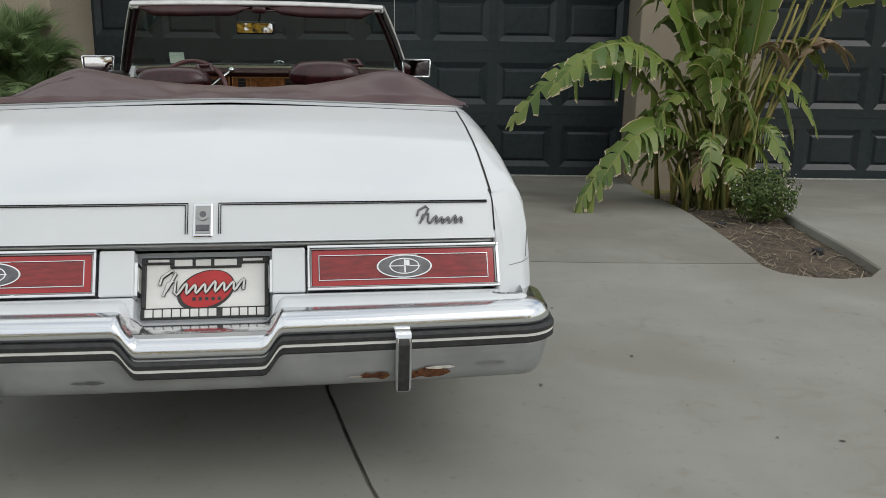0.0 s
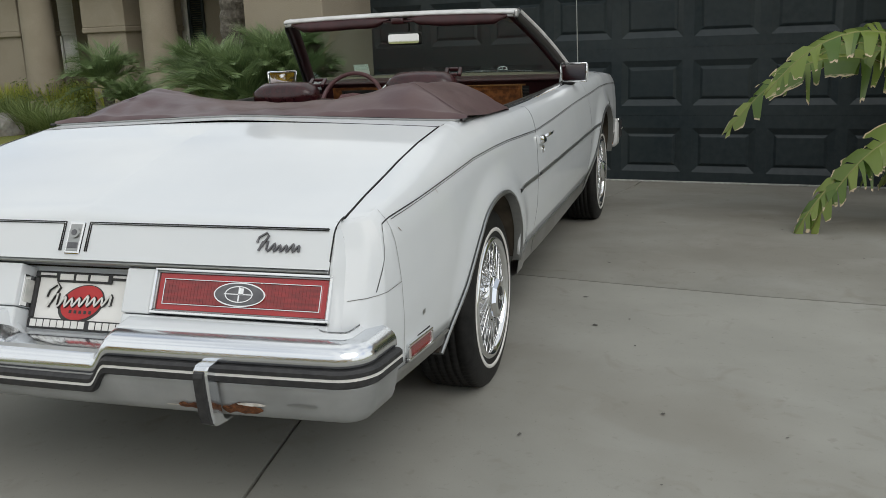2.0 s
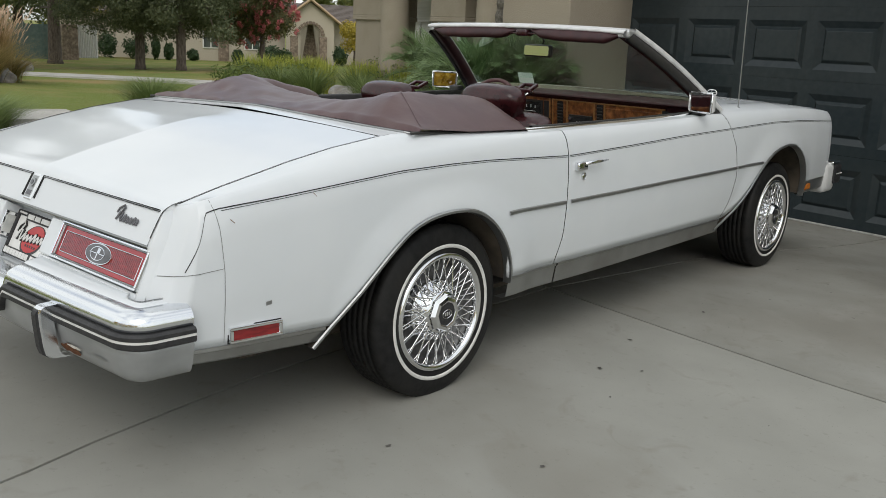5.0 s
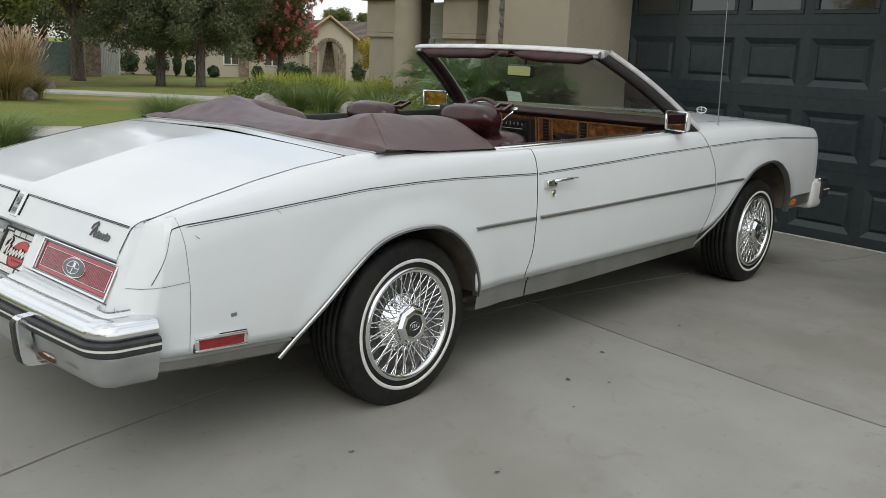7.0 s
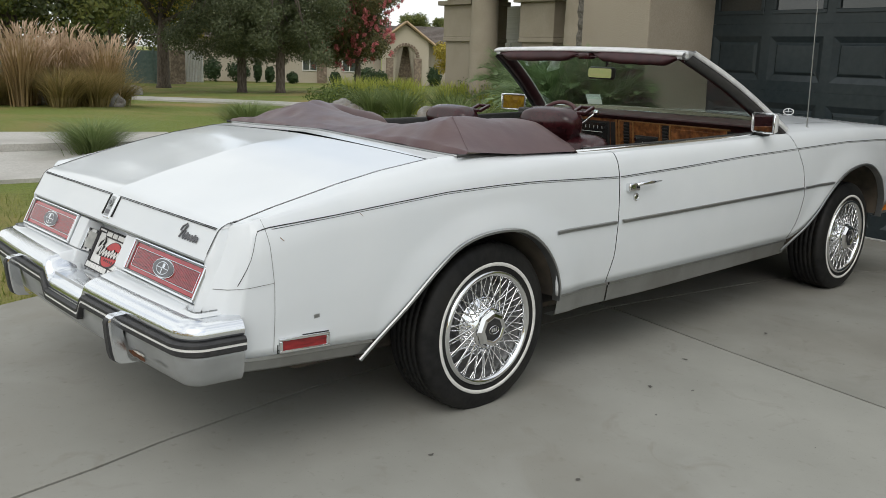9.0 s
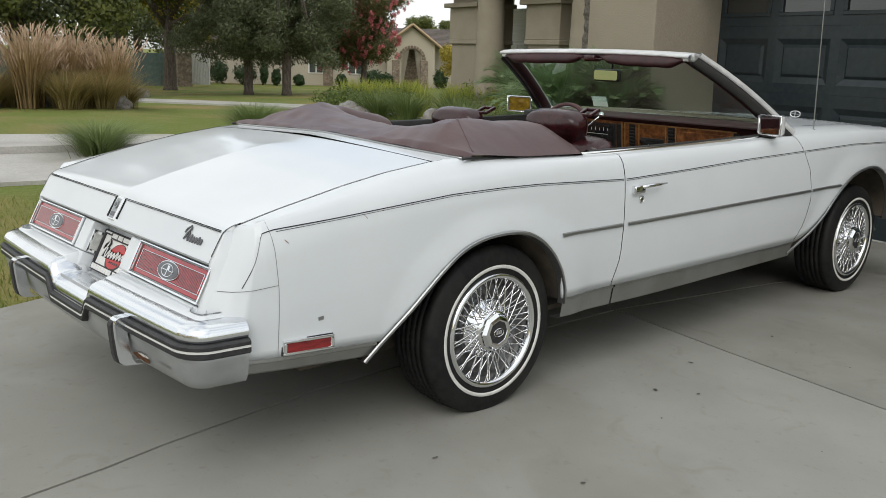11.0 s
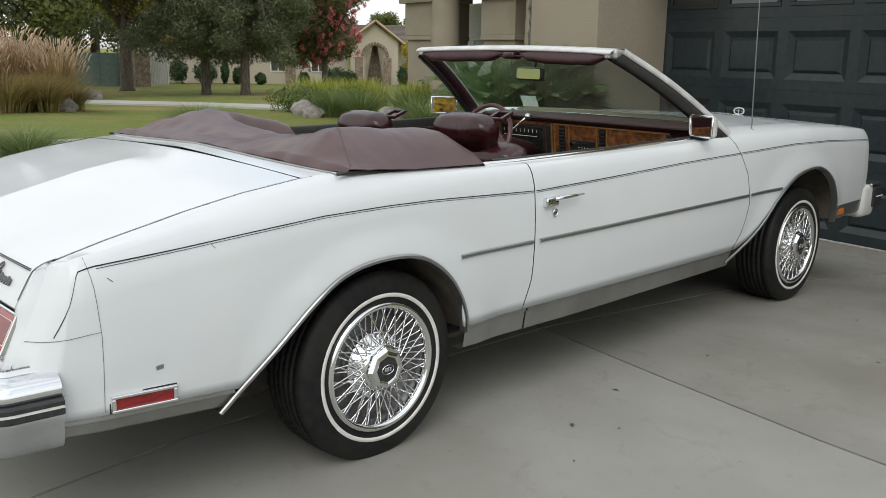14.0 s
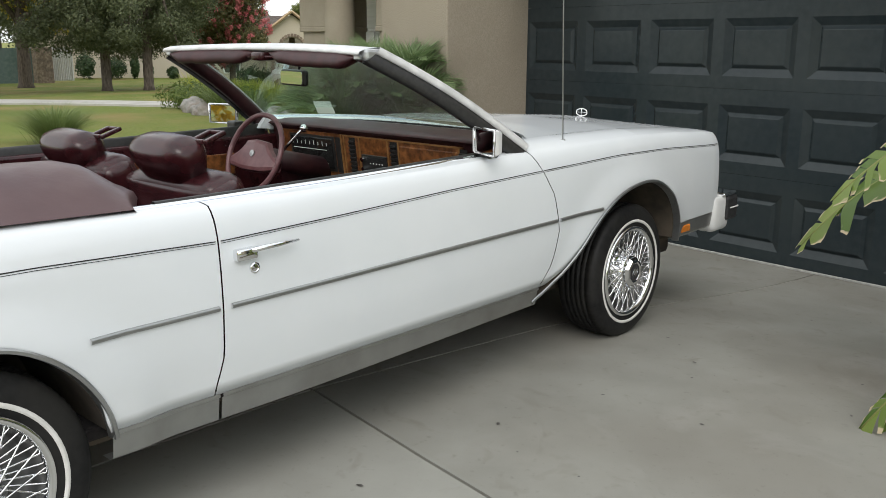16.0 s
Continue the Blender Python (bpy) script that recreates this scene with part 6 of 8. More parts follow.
# bonnet ornament and aerial
bm = bmesh.new()
tube(bm, [(0, 5.06, 0.905), (0, 5.06, 0.921), (0, 5.06, 0.933)], [0.020, 0.008, 0.005], 12)
rows = []
for k in range(32):
    a = 2 * math.pi * k / 32
    rows.append([Vector((0.037 * math.cos(a), 5.06, 0.953 + 0.021 * math.sin(a))) + Vector((0.0032 * math.cos(b) * math.cos(a), 0.003 * math.sin(b), 0.0032 * math.cos(b) * math.sin(a))) for b in [2 * math.pi * j / 6 for j in range(6)]])
rows.append(rows[0])
grid(bm, rows, closed=True)
block(bm, (-0.004, 5.058, 0.934), (0.000, 5.062, 0.972), 0.001, 1)
block(bm, (-0.034, 5.058, 0.9515), (0.034, 5.062, 0.9545), 0.001, 1)
bmesh.ops.remove_doubles(bm, verts=bm.verts, dist=1e-5)
part("bonnet_ornament", bm, M_CHROME, hood, "upright chrome oval ornament", smooth=True)
bm = bmesh.new()
tube(bm, [(0.772, 3.75, 0.922), (0.772, 3.75, 0.952)], [0.018, 0.010], 12)
tube(bm, [(0.772, 3.75, 0.95), (0.768, 3.735, 1.35), (0.762, 3.715, 1.95)], [0.0032, 0.0028, 0.0018], 6)
part("aerial", bm, M_BRUSHED, car, "thin steel whip aerial")
# underside
part("underbody", boxed((-0.62, 0.60, 0.22), (0.62, 5.05, 0.34), 0.03), M_WELL, car, "dark dusty underbody")


# ---- house front beyond the garage ----
M_TRIMW = surface("pale_window_trim", (0.68, 0.67, 0.64), (0.78, 0.77, 0.74), 20, 0.5)
M_SHUTTER = surface("dark_green_shutter", (0.018, 0.026, 0.026), (0.030, 0.040, 0.040), 30, 0.5)
M_STUCCO2 = surface("moulded_tan_stucco", (0.27, 0.235, 0.18), (0.33, 0.29, 0.225), 70, 0.9, bump=0.5, bump_scale=110, c3=(0.25, 0.215, 0.16), scale3=2.2, depth=0.005)
# pale blind colour that also paints the bright sky reflection into the panes
M_PALEPANE = surface("pale_blind_and_sky_reflection", (0.70, 0.69, 0.64), (0.80, 0.79, 0.74), 3, 0.04, coat=1.0, stretch=(0.3, 0.3, 14))
M_WINDOW = surface("window_glass", (0.05, 0.06, 0.06), (0.09, 0.10, 0.09), 2, 0.03, coat=1.0)


def hthing(name, label, category, u=0.0, v=0.0, z=0.0, kind="structure", group=""):
    return thing(name, label, category, HOUSE @ Matrix.Translation((u, v, z)), group, kind)


def column(u, v):
    ob = hthing("column", "round tan stucco porch column on a square plinth", "column", u, v, group="porch columns")
    bm = bmesh.new()
    lathe(bm, [(0.46, 0.33), (0.8, 0.325), (2.2, 0.30), (3.3, 0.28)], 40, "z")
    part("shaft", bm, M_STUCCO2, ob, smooth=True)
    bm = bmesh.new()
    lathe(bm, [(0.30, 0.36), (0.31, 0.42), (0.37, 0.43), (0.42, 0.40), (0.46, 0.345), (0.47, 0.33)], 40, "z")
    part("base_ring", bm, M_STUCCO2, ob, smooth=True)
    part("plinth", boxed((-0.47, -0.47, -0.3), (0.47, 0.47, 0.30), 0.015), M_STUCCO2, ob)


column(-10.25, 5.0)
column(-7.2, 5.0)


def pilaster(u0, u1, v0, v1):
    ob = hthing("wall_pilaster", "square tan stucco pilaster with a moulded band", "pillar")
    part("shaft", boxed((u0, v0, -0.3), (u1, v1, 3.6), 0.015), M_STUCCO2, ob)
    part("band", boxed((u0 - 0.06, v0 - 0.06, 1.70), (u1 + 0.06, v1, 1.80), 0.015), M_STUCCO2, ob)
    part("upper_block", boxed((u0 - 0.05, v0 - 0.05, 1.80), (u1 + 0.05, v1 - 0.01, 2.52), 0.015), M_STUCCO2, ob)
    part("cap", boxed((u0 - 0.16, v0 - 0.16, 2.52), (u1 + 0.16, v1, 2.62), 0.015), M_STUCCO2, ob)


pilaster(-12.0, -11.0, 5.2, 6.2)
pilaster(-9.3, -8.3, 5.3, 6.9)
wall("wall_entry", (-8.9, 7.02, -0.3), (-0.88, 7.3, 3.6), "tan stucco entry wall behind the porch")
wall("wall_entry", (-13.9, 7.02, -0.3), (-12.32, 7.3, 3.6), "tan stucco entry wall behind the porch")
wall("wall_entry", (-11.40, 7.02, -0.3), (-9.5, 7.3, 3.6), "tan stucco entry wall behind the porch")
wall("wall_sill", (-12.318, 7.02, -0.3), (-11.402, 7.3, 0.9), "tan stucco wall under the porch window")


def sash(u0, u1, z0, z1, v, arched=False):
    ob = hthing("window_1", "white-framed sash window in the tan wall", "window")
    bm = bmesh.new()
    w = 0.05
    for lo, hi in (((u0, v, z0), (u1, v + 0.06, z0 + w)), ((u0, v, z1 - w), (u1, v + 0.06, z1)), ((u0, v, z0 + w), (u0 + w, v + 0.06, z1 - w)), ((u1 - w, v, z0 + w), (u1, v + 0.06, z1 - w)), ((u0 + w, v, (z0 + z1) / 2 - w / 2), (u1 - w, v + 0.06, (z0 + z1) / 2 + w / 2)), (((u0 + u1) / 2 - 0.02, v, z0 + w), ((u0 + u1) / 2 + 0.02, v + 0.06, (z0 + z1) / 2 - w / 2))):
        block(bm, lo, hi, 0.006, 1)
    part("window_frame", bm, M_TRIMW, ob)
    zm = (z0 + z1) / 2
    part("pane", boxed((u0 + w, v + 0.02, z0 + w), (u1 - w, v + 0.03, zm - w / 2)), M_PALEPANE, ob, "pane with a pale blind and sky reflection in its colour")
    part("pane", boxed((u0 + w, v + 0.02, zm + w / 2), (u1 - w, v + 0.03, z1 - w)), M_PALEPANE, ob, "pane with a pale blind and sky reflection in its colour")


sash(-12.315, -11.405, 0.9, 2.6, 7.03)
sash(-9.62, -8.17, 0.45, 2.6, 6.94)


def shutter(u0, u1, z0, z1, v):
    ob = hthing("shutter", "dark green louvred window shutter", "shutter", group="shutters")
    bm = bmesh.new()
    for lo, hi in (((u0, v, z0), (u1, v + 0.05, z0 + 0.07)), ((u0, v, z1 - 0.07), (u1, v + 0.05, z1)), ((u0, v, z0 + 0.07), (u0 + 0.06, v + 0.05, z1 - 0.07)), ((u1 - 0.06, v, z0 + 0.07), (u1, v + 0.05, z1 - 0.07))):
        block(bm, lo, hi, 0.004, 1)
    part("shutter_frame", bm, M_SHUTTER, ob)
    bm = bmesh.new()
    n = int((z1 - z0 - 0.14) / 0.045)
    for k in range(n):
        block(bm, (-(u1 - u0) / 2 + 0.06, -0.022, -0.003), ((u1 - u0) / 2 - 0.06, 0.022, 0.003), 0, 1, Matrix.Translation(((u0 + u1) / 2, v + 0.025, z0 + 0.09 + k * 0.045)) @ Matrix.Rotation(radians(-40), 4, "X"))
    part("louvres", bm, M_SHUTTER, ob, kind="stuff")


shutter(-10.03, -9.635, 0.4, 2.65, 6.95)
shutter(-8.155, -7.76, 0.4, 2.65, 6.95)
wall("porch_beam", (-12.3, 4.7, 2.95), (-0.9, 5.3, 3.7), "tan stucco porch beam")
ob = part("porch_ceiling", boxed((-12.3, 4.6, 3.45), (-0.9, 7.0, 3.6)), M_STUCCO2)
ob.matrix_world = HOUSE
tagged(ob, "tan stucco porch ceiling", "ceiling", kind="structure")
ob = part("porch_floor", boxed((-12.6, 4.2, -0.3), (-0.9, 7.02, 0.0), 0.01), M_CONCRETE2)
ob.matrix_world = HOUSE
tagged(ob, "pale concrete porch floor", "floor", kind="structure")
# flat roof over garage and house closes the place
bm = bmesh.new()
block(bm, (-0.95, -0.55, 3.72), (12.2, 12, 3.95))
block(bm, (-13.5, 4.4, 3.72), (-0.951, 12, 3.95))
ob = part("roof", bm, M_STUCCO2)
ob.matrix_world = HOUSE
tagged(ob, "tan roof edge over the garage", "roof", kind="structure")

# near paths and their kerb
def path_slab(name, outline, lift, label, cell=0.5):
    return tagged(part(name, drape(outline, lift, cell, 0.2), M_CONCRETE2), label, "path", kind="structure")


path_slab("pavement", [(-8.35, -9), (-5.8, -9), (-5.78, 1.5), (-5.70, 2.1), (-5.2, 4.2), (-7.5, 4.8), (-7.95, 2.7), (-8.06, 2.1)], -0.01, "pale concrete path across the lawn")
path_slab("pavement", [(-10.6, -9), (-8.36, -9), (-8.07, 2.1), (-7.96, 2.7), (-7.6, 4.3), (-8.8, 4.55), (-9.42, 3.1), (-9.68, 2.5)], 0.075, "raised pale concrete pavement with a kerb edge")
path_slab("pavement", [(-60, -4.2), (-40, 4.2), (-24, 10.9), (-16, 13.6), (-13, 14.2), (-13, 12.9), (-15.9, 12.2), (-20.7, 10.3), (-24, 9.1), (-40, 2.2), (-60, -6.5)], 0.0, "distant pale concrete path over the lawn", 1.5)


# ---- plants ----
M_BLADE = leafy("banana_leaf_blade", (0.085, 0.155, 0.028), (0.235, 0.300, 0.070), (0.60, 0.49, 0.33), 0.34, 0.30)
M_STALK = leafy("leaf_stalk", (0.15, 0.19, 0.055), (0.34, 0.27, 0.08), None, 0.45, 0.05)
M_DRYLEAF = leafy("dead_leaf", (0.20, 0.13, 0.08), (0.33, 0.24, 0.16), None, 0.8, 0.1)
M_FROND = leafy("palm_leaflets", (0.13, 0.20, 0.085), (0.28, 0.37, 0.17), None, 0.5, 0.35)
M_BARK = surface("grey_brown_bark", (0.07, 0.055, 0.045), (0.16, 0.13, 0.105), 20, 0.95, bump=1.0, bump_scale=25, stretch=(1, 1, 0.25), depth=0.04)
M_PALMBARK = surface("ringed_palm_bark", (0.085, 0.075, 0.062), (0.22, 0.20, 0.17), 26, 0.95, bump=1.0, bump_scale=30, c3=(0.07, 0.06, 0.05), scale3=8, depth=0.02)


def bezier(p, n):
    out = []
    for i in range(n + 1):
        t = i / n
        out.append(p[0] * (1 - t) ** 3 + p[1] * 3 * t * (1 - t) ** 2 + p[2] * 3 * t * t * (1 - t) + p[3] * t ** 3)
    return out


def big_leaf(parent, base, tip, peak, width, rng, blade_from=0.5, torn=0.5, dry=0.3, mat=None, twist=None):
    """One arching stalk with a paddle blade torn into ragged drooping strips."""
    base, tip = Vector(base), Vector(tip)
    flat = Vector((tip.x - base.x, tip.y - base.y, 0))
    ctrl = [base, base + flat * 0.18 + Vector((0, 0, (peak - base.z) * 0.75)), base + flat * 0.62 + Vector((0, 0, (peak - base.z) * 1.28)), tip]
    N = 52
    pts = bezier(ctrl, N)
    s = int(N * blade_from)
    bm = bmesh.new()
    lay = bm.verts.layers.float.new("dry")
    tube(bm, pts[::2], [0.014 - 0.0100 * i / (N // 2) for i in range(N // 2 + 1)], 6)
    for f in bm.faces:
        f.material_index = 1
    mid = pts[s:]
    n = len(mid) - 1
    twist = rng.uniform(-0.45, 0.45) if twist is None else twist
    for side in (1, -1):
        j = 0
        while j < n:
            ragged = rng.random() < torn
            span = rng.choice((1, 1, 2, 2, 3)) if ragged else rng.choice((4, 6, 8))
            k = min(n, j + span)
            droop = rng.uniform(0.35, 1.15) if ragged else rng.uniform(0.15, 0.45)
            cut = rng.uniform(0.72, 1.1)
            sweep = rng.uniform(0.015, 0.065)
            rows = [[], [], [], []]
            for i in range(j, k + 1):
                t = i / n
                d = (mid[min(i + 1, n)] - mid[max(i - 1, 0)]).normalized()
                sd = d.cross(Vector((0, 0, 1)))
                sd = (sd if sd.length > 0.05 else Vector((1, 0, 0))).normalized()
                nn = sd.cross(d).normalized()
                sd2 = (sd * math.cos(twist) + nn * math.sin(twist)) * side
                n2 = sd2.cross(d) * side
                if n2.z < 0:
                    n2 = -n2
                w = width * (math.sin(math.pi * (0.06 + 0.92 * t) ** 0.75) ** 0.65) * (cut if ragged else 1.0) * rng.uniform(0.93, 1.07)
                close = ((k + j) / 2 - i) / max(1, k - j) * (mid[min(i + 1, n)] - mid[max(i - 1, 0)]).length * 0.5 * (k - j) * (0.62 if ragged else 0.16)
                for q, (a, up, dn, shut) in enumerate(((0.0, 0.02, 0.0, 0.0), (0.5, 0.20, 0.22, 0.35), (0.90, 0.16, 0.78, 0.85), (1.0, 0.19, 0.88, 1.0))):
                    rows[q].append(mid[i] + sd2 * w * a * (1 - 0.30 * droop * a) + n2 * up * w - Vector((0, 0, w * droop * dn)) + d * (sweep * a + close * shut))
            vi = []
            for q, row in enumerate(rows):
                dv = (0.0, 0.05, 0.36 + dry * 0.4, 1.0 + dry)[q]
                r = []
                for i, p in enumerate(row):
                    v = bm.verts.new(p)
                    v[lay] = dv + (0.12 if ragged and i in (0, len(row) - 1) and q > 0 else 0) + (0.5 * dry if ((j + i) / n > 0.86 or cut < 0.8) and q > 1 else 0)
                    r.append(v)
                vi.append(r)
            for a_, b_ in zip(vi, vi[1:]):
                for i in range(len(a_) - 1):
                    bm.faces.new((a_[i], a_[i + 1], b_[i + 1], b_[i]))
            j = k
    part("leaf", bm, [mat or M_BLADE, M_STALK], parent, smooth=True)


def bird_plant():
    rng = random.Random(5)
    ob = thing("giant_bird_of_paradise", "large bird of paradise plant with torn brown-edged leaves in the bed", "plant")
    gx, gy = 3.20, 4.35
    z0 = ground_z(gx, gy) - 0.03
    def B(dx=0.0, dy=0.0):
        return (gx + dx + rng.uniform(-0.12, 0.12), gy + dy + rng.uniform(-0.15, 0.15), z0)
    # the leaves that reach furthest
    big = [
        ((1.63, 4.22, 0.555), 1.12, 0.15, 0.38), ((1.98, 4.45, 0.80), 1.12, 0.11, 0.45), ((2.12, 3.88, 0.02), 0.74, 0.13, 0.40), ((2.30, 4.30, 0.88), 1.02, 0.10, 0.45),
        ((2.42, 4.25, 0.22), 0.80, 0.13, 0.42), ((2.55, 4.3, 0.22), 0.66, 0.11, 0.45), ((3.90, 4.10, 0.50), 1.00, 0.10, 0.5), ((4.02, 4.3, 0.92), 1.20, 0.11, 0.5),
        ((3.62, 4.0, 0.26), 0.66, 0.12, 0.45), ((3.16, 3.72, 0.02), 0.46, 0.09, 0.40), ((2.98, 3.85, 0.12), 0.62, 0.10, 0.42), ((4.75, 4.5, 1.60), 1.66, 0.15, 0.5), ((2.65, 4.05, 0.55), 0.86, 0.11, 0.45),
        ((3.50, 3.95, 0.18), 0.55, 0.10, 0.45), ((2.75, 4.5, 0.12), 0.55, 0.10, 0.45), ((1.83, 3.92, 0.80), 1.22, 0.13, 0.45), ((2.03, 3.86, 0.0), 0.62, 0.12, 0.42),
    ]
    for tip, peak, w, bf in big:
        big_leaf(ob, B(), tip, peak, w * 1.3, rng, bf, 0.9, 0.25, None, 0.55 if tip[0] < 2.35 else None)
    # upright middle leaves
    for tip, peak in (((2.45, 4.3, 1.70), 1.62), ((2.80, 4.5, 2.1), 1.95), ((3.02, 4.2, 1.30), 1.20), ((3.2, 4.7, 2.25), 2.1), ((3.35, 4.3, 1.60), 1.5), ((3.55, 4.6, 2.2), 2.05), ((3.75, 4.5, 1.9), 1.85), ((3.1, 4.15, 1.05), 1.0), ((2.82, 4.2, 1.02), 0.98), ((3.9, 4.7, 1.75), 1.85), ((2.65, 4.6, 1.35), 1.35), ((3.3, 4.15, 0.95), 0.95), ((2.95, 4.35, 1.45), 1.35), ((3.12, 4.4, 1.75), 1.65), ((3.42, 4.4, 1.30), 1.22), ((2.72, 4.35, 1.25), 1.18)):
        big_leaf(ob, B(0.05), tip, peak, rng.uniform(0.16, 0.20), rng, 0.42, 0.2, 0.10)
    # broad young blades that stand up out of the middle
    for tip, peak, w in (((2.36, 4.15, 1.62), 1.42, 0.17), ((3.06, 4.1, 1.75), 1.45, 0.17), ((3.62, 4.25, 1.90), 1.6, 0.16), ((3.30, 4.1, 1.55), 1.3, 0.15), ((2.82, 4.0, 0.98), 0.86, 0.12), ((3.0, 3.95, 1.02), 0.88, 0.12)):
        big_leaf(ob, B(0.05), tip, peak, w, rng, 0.36, 0.0, 0.05, None, rng.choice((-1.0, 1.0, 0.9)))
    # the long bent leaf over the single door and the dead one under it
    big_leaf(ob, B(0.12), (4.70, 4.2, 1.36), 1.50, 0.14, rng, 0.50, 0.35, 0.25, None, 0.8)
    big_leaf(ob, B(0.12), (4.13, 4.2, 1.00), 1.16, 0.13, rng, 0.52, 0.5, 0.9, M_DRYLEAF)
    for k in range(26):
        a = rng.uniform(0, 6.28)
        r = rng.uniform(0.25, 0.6)
        h = rng.uniform(0.40, 1.05)
        big_leaf(ob, B(), (gx + r * math.cos(a), gy + r * math.sin(a), max(0.08, h * rng.uniform(0.35, 0.85))), h, rng.uniform(0.07, 0.11), rng, 0.45, 0.6, 0.25)
    # dead hanging leaves
    for tip, peak in (((3.80, 4.2, 0.98), 1.15), ((4.25, 4.3, 1.02), 1.12), ((2.95, 4.0, 0.15), 0.42), ((3.6, 4.1, 1.0), 1.1)):
        big_leaf(ob, B(), tip, peak, 0.09, rng, 0.55, 0.8, 0.9, M_DRYLEAF)
    bm = bmesh.new()
    for k in range(46):
        x, y = gx + rng.uniform(-0.32, 0.34), gy + rng.uniform(-0.30, 0.30)
        a = rng.uniform(0, 6.28)
        l = rng.uniform(0.25, 0.8)
        tube(bm, [(x, y, z0), (x + 0.05 * math.cos(a), y + 0.05 * math.sin(a), z0 + l * 0.6), (x + 0.16 * math.cos(a), y + 0.16 * math.sin(a), z0 + l)], [0.018, 0.014, 0.006], 6)
    for k in range(9):
        # long yellowing stalks on the side of the single door
        x, y = gx + 0.10 + rng.uniform(-0.10, 0.16), gy + rng.uniform(-0.2, 0.1)
        e = Vector((3.45 + 0.075 * k, 4.25 + rng.uniform(-0.1, 0.1), rng.uniform(1.35, 1.85)))
        tube(bm, bezier([Vector((x, y, z0)), Vector((x + 0.04, y, z0 + 0.6)), Vector((e.x - 0.12, e.y, e.z - 0.5)), e], 10), [0.017 - 0.0009 * i for i in range(11)], 6)
    part("stems", bm, M_STALK, ob, "crowded green and tan stems", smooth=True, kind="stuff")


bird_plant()


def tuft(name, label, category, x, y, z, count, height, spread, mat, rng, curl=0.5, width=0.006, parent=None, plume=None, lean=0.0):
    """A clump of arching blades."""
    bm = bmesh.new()
    for k in range(count):
        a = rng.uniform(0, 6.283)
        r0 = abs(rng.gauss(0, 0.16)) * spread
        h = height * rng.uniform(0.55, 1.0)
        out = spread * rng.uniform(0.2, 1.0) * curl * 2
        bx, by = x + r0 * math.cos(a), y + r0 * math.sin(a)
        d = Vector((math.cos(a), math.sin(a), 0))
        sd = Vector((-d.y, d.x, 0)) * width * rng.uniform(0.7, 1.3)
        prev = None
        for i in range(5):
            t = i / 4
            p = Vector((bx, by, z)) + d * (out * t ** 1.6) + Vector((lean * t, 0, h * (t - 0.32 * curl * t ** 3)))
            w = sd * (1 - t) ** 0.7
            cur = (bm.verts.new(p - w), bm.verts.new(p + w)) if i < 4 else (bm.verts.new(p),)
            if prev:
                bm.faces.new((prev[0], prev[1], cur[1], cur[0]) if len(cur) == 2 else (prev[0], prev[1], cur[0]))
            prev = cur
        if plume and k % 2 == 0:
            # a thin nodding seed head
            end, l = p.copy(), rng.uniform(0.16, 0.30)
            prev = None
            for j in range(6):
                u = j / 5
                c = end + d * (l * 0.40 * u ** 1.5) + Vector((0, 0, l * (0.95 * u - 0.25 * u * u)))
                w = sd.normalized() * 0.013 * math.sin(math.pi * (0.12 + 0.8 * u)) + Vector((0, 0, 0.010 * math.sin(math.pi * (0.12 + 0.8 * u))))
                cur = (bm.verts.new(c - w), bm.verts.new(c + w))
                if prev:
                    f = bm.faces.new((prev[0], prev[1], cur[1], cur[0]))
                    f.material_index = 1
                prev = cur
    mats = [mat, plume] if plume else [mat]
    if parent is not None:
        return part(name, bm, mats, parent)
    ob = part(name, bm, mats)
    return tagged(ob, label, category)


M_TUFT = leafy("blue_green_grass", (0.12, 0.175, 0.055), (0.26, 0.32, 0.12), None, 0.6, 0.35)
M_LILY = leafy("yellow_green_blades", (0.26, 0.32, 0.055), (0.50, 0.50, 0.10), None, 0.5, 0.4)
M_REED = leafy("tan_reed_blades", (0.26, 0.18, 0.08), (0.46, 0.33, 0.17), None, 0.7, 0.35)
M_PLUME = leafy("pinkish_seed_plumes", (0.42, 0.30, 0.20), (0.60, 0.45, 0.32), None, 0.9, 0.3)
M_HEDGE = leafy("dark_hedge_leaves", (0.02, 0.045, 0.014), (0.05, 0.09, 0.026), None, 0.6, 0.15)
M_ROCK = surface("grey_boulder", (0.20, 0.19, 0.18), (0.34, 0.33, 0.31), 8, 0.9, bump=0.8, bump_scale=14, c3=(0.24, 0.18, 0.14), scale3=2.5, depth=0.05)
M_FLOWER = leafy("small_pale_flowers", (0.5, 0.4, 0.35), (0.7, 0.66, 0.6), None, 0.8, 0.2)
rg = random.Random(11)


